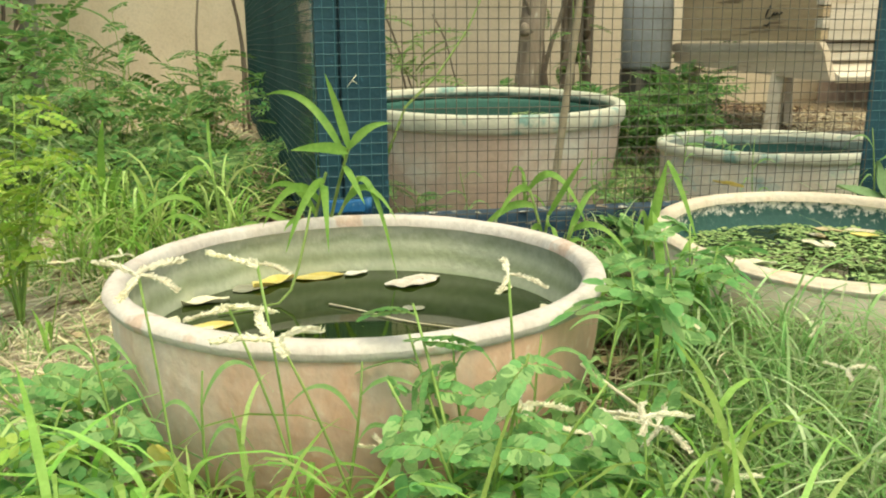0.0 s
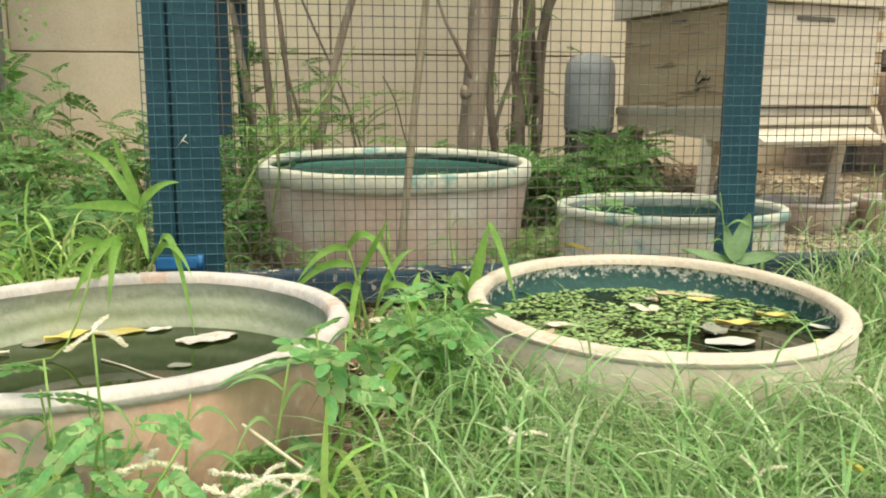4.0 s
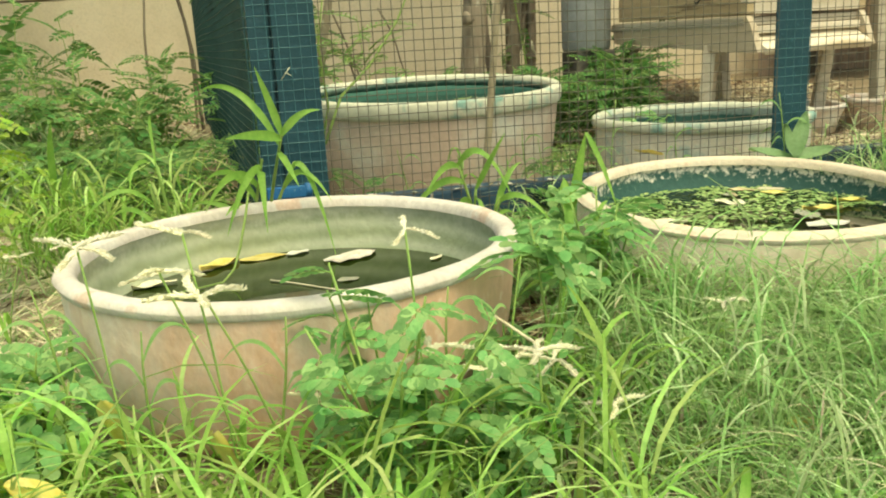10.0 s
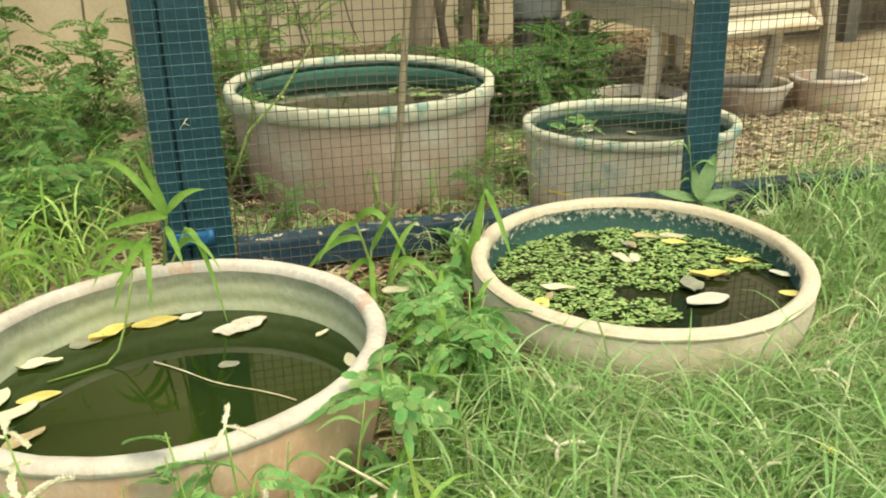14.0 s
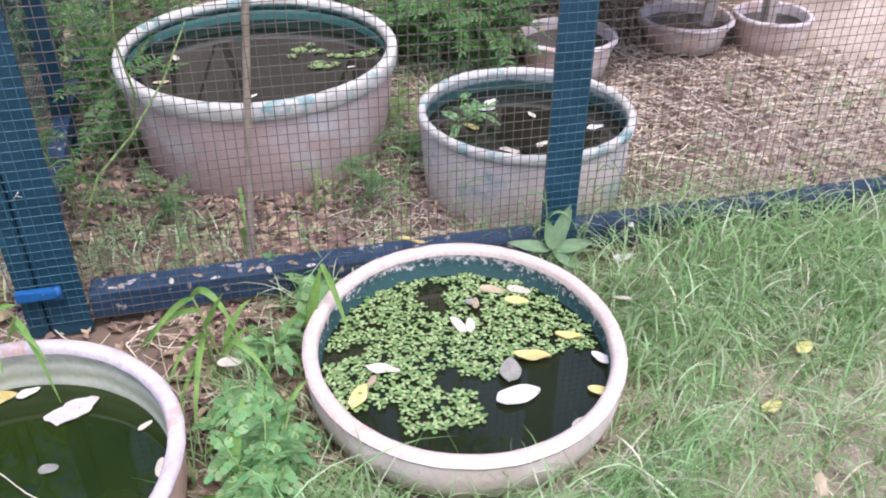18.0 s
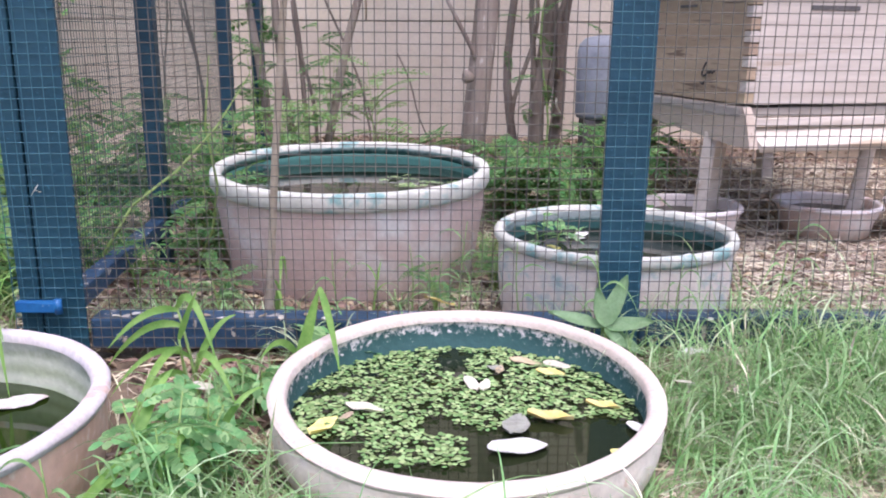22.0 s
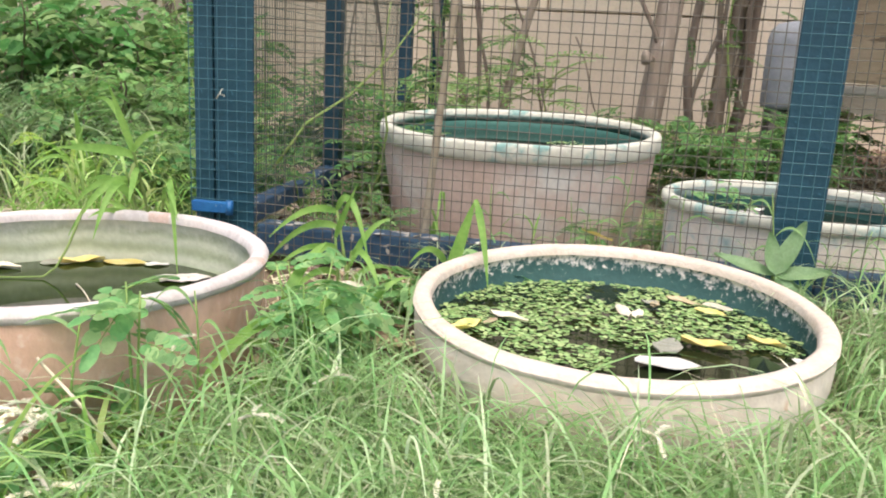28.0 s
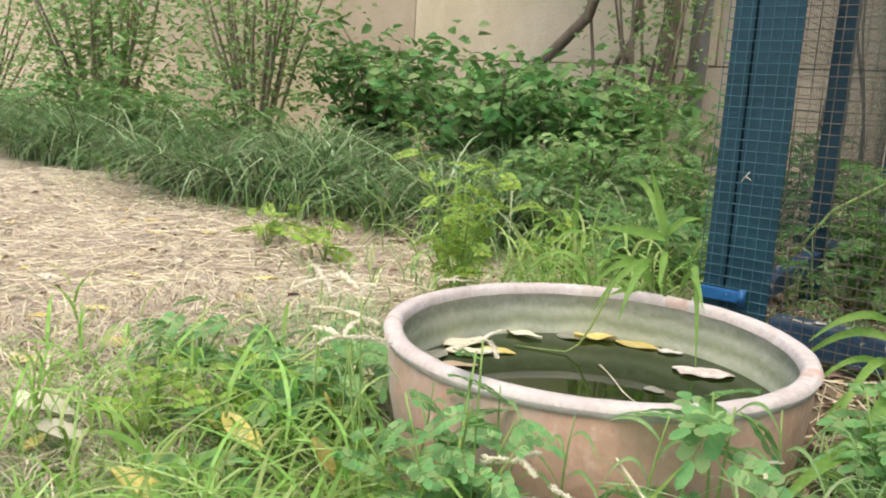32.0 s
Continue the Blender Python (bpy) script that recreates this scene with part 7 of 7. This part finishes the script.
THIN = thing("sapling", (-0.24, 1.42, 0.05), "two thin brown stems before the wall", "sapling")
for i, (a, b, r0) in enumerate((((0.02, 0, 0), (-0.05, 0, 0.75), 0.005), ((0.0, 0.02, 0), (-0.02, 0.02, 0.8), 0.004), ((-0.10, 0.1, 0), (-0.12, 0.1, 0.7), 0.004))):
    part("stem", tube(curve_points(a, b, 10, 0.02, 0, i + 31), np.linspace(r0, r0 * 0.7, 10), 7), M_BARK_DARK, THIN)
SAPL = thing("sapling", (0.03, 1.55, 0.05), "group of thin grey and brown stems before the wall", "sapling")
for i, (a, b, r0) in enumerate((((0.03, 0, 0), (-0.06, 0, 1.0), 0.008), ((-0.02, 0, 0.0), (-0.07, 0, 0.9), 0.013), ((0.08, 0, 0.05), (0.30, 0, 0.95), 0.014), ((-0.09, 0, 0), (-0.16, 0, 0.9), 0.015),
                                ((0.0, 0.02, 0.75), (0.26, -0.02, 0.04), 0.004), ((0.21, 0, 0), (0.20, 0, 0.24), 0.004), ((0.30, 0.02, 0.35), (0.42, -0.02, 0.05), 0.003), ((0.06, 0, 0.02), (-0.01, 0, 0.5), 0.006))):
    part("stem", tube(curve_points(a, b, 9, 0.012, 0, i + 15), np.linspace(r0, r0 * 0.7, 9), 8), M_BARK if i in (2, 3) else M_BARK_DARK, SAPL)
tree(-1.72, 1.75, 0.03, [(0.06, 0, 0), (0.10, 0, 0.22), (0.19, -0.01, 0.40), (0.33, -0.02, 0.52), (0.44, -0.02, 0.62), (0.50, -0.02, 0.80), (0.54, 0, 1.1)], [0.026, 0.024, 0.023, 0.022, 0.021, 0.020, 0.016],
     "leaning curved tree limb before the wall", M_BARK_DARK,
     [(curve_points((0.45, 0, 0.22), (0.66, 0, 0.60), 7, 0.02, 0, 4), np.linspace(0.013, 0.008, 7)), (curve_points((0.60, 0, 0.05), (0.40, 0, 0.75), 7, 0.02, 0, 9), np.linspace(0.009, 0.005, 7)),
      (curve_points((0.63, 0, 0.0), (0.62, 0, 0.95), 7, 0.02, 0, 10), np.linspace(0.014, 0.010, 7))], ((0.3, -0.1, 1.6), (0.8, 0.5, 0.5), 1500, 0.06, 0.028), 4)
tree(-1.0, 1.78, 0.03, curve_points((0, 0, 0), (0.0, 0, 1.6), 9, 0.02, 0, 2), np.linspace(0.030, 0.022, 9), "slim brown tree trunk beside the grey pole", M_BARK, (), ((0, -0.1, 1.9), (0.9, 0.6, 0.5), 1600, 0.06, 0.028), 6)

solo("dry_stalk", tube([(0.098, -0.520, 0.105), (0.135, -0.524, 0.075), (0.185, -0.530, 0.028)], [0.0012, 0.0014, 0.0012], 6), M_STRAW, "broken straw stalk leaning beside the tub", "stalk")
# stalks and vines about the mesh
solo("dry_stalk", tube([(0.243, 0.056, 0.0), (0.251, 0.050, 0.10), (0.270, 0.038, 0.30), (0.291, 0.030, 0.50), (0.318, 0.024, 0.80)], [0.0062, 0.0058, 0.005, 0.0045, 0.003], 8), M_STALK,
     "dry grey-brown stalk standing just inside the mesh", "stalk")
solo("vine", tube([(0.03, 0.06, 0.17), (0.06, 0.10, 0.23), (0.11, 0.14, 0.27), (0.16, 0.18, 0.33), (0.20, 0.22, 0.40)], [0.0022, 0.002, 0.002, 0.0016, 0.001], 7), M_STEM, "thin green vine climbing inside the mesh", "vine")
solo("vine", tube([(0.00, 0.55, 0.02), (0.05, 0.50, 0.10), (0.07, 0.48, 0.19), (0.06, 0.46, 0.30), (0.08, 0.44, 0.42)], [0.003, 0.0026, 0.0024, 0.002, 0.001], 7), M_STEM, "green shoot growing inside the mesh", "vine")
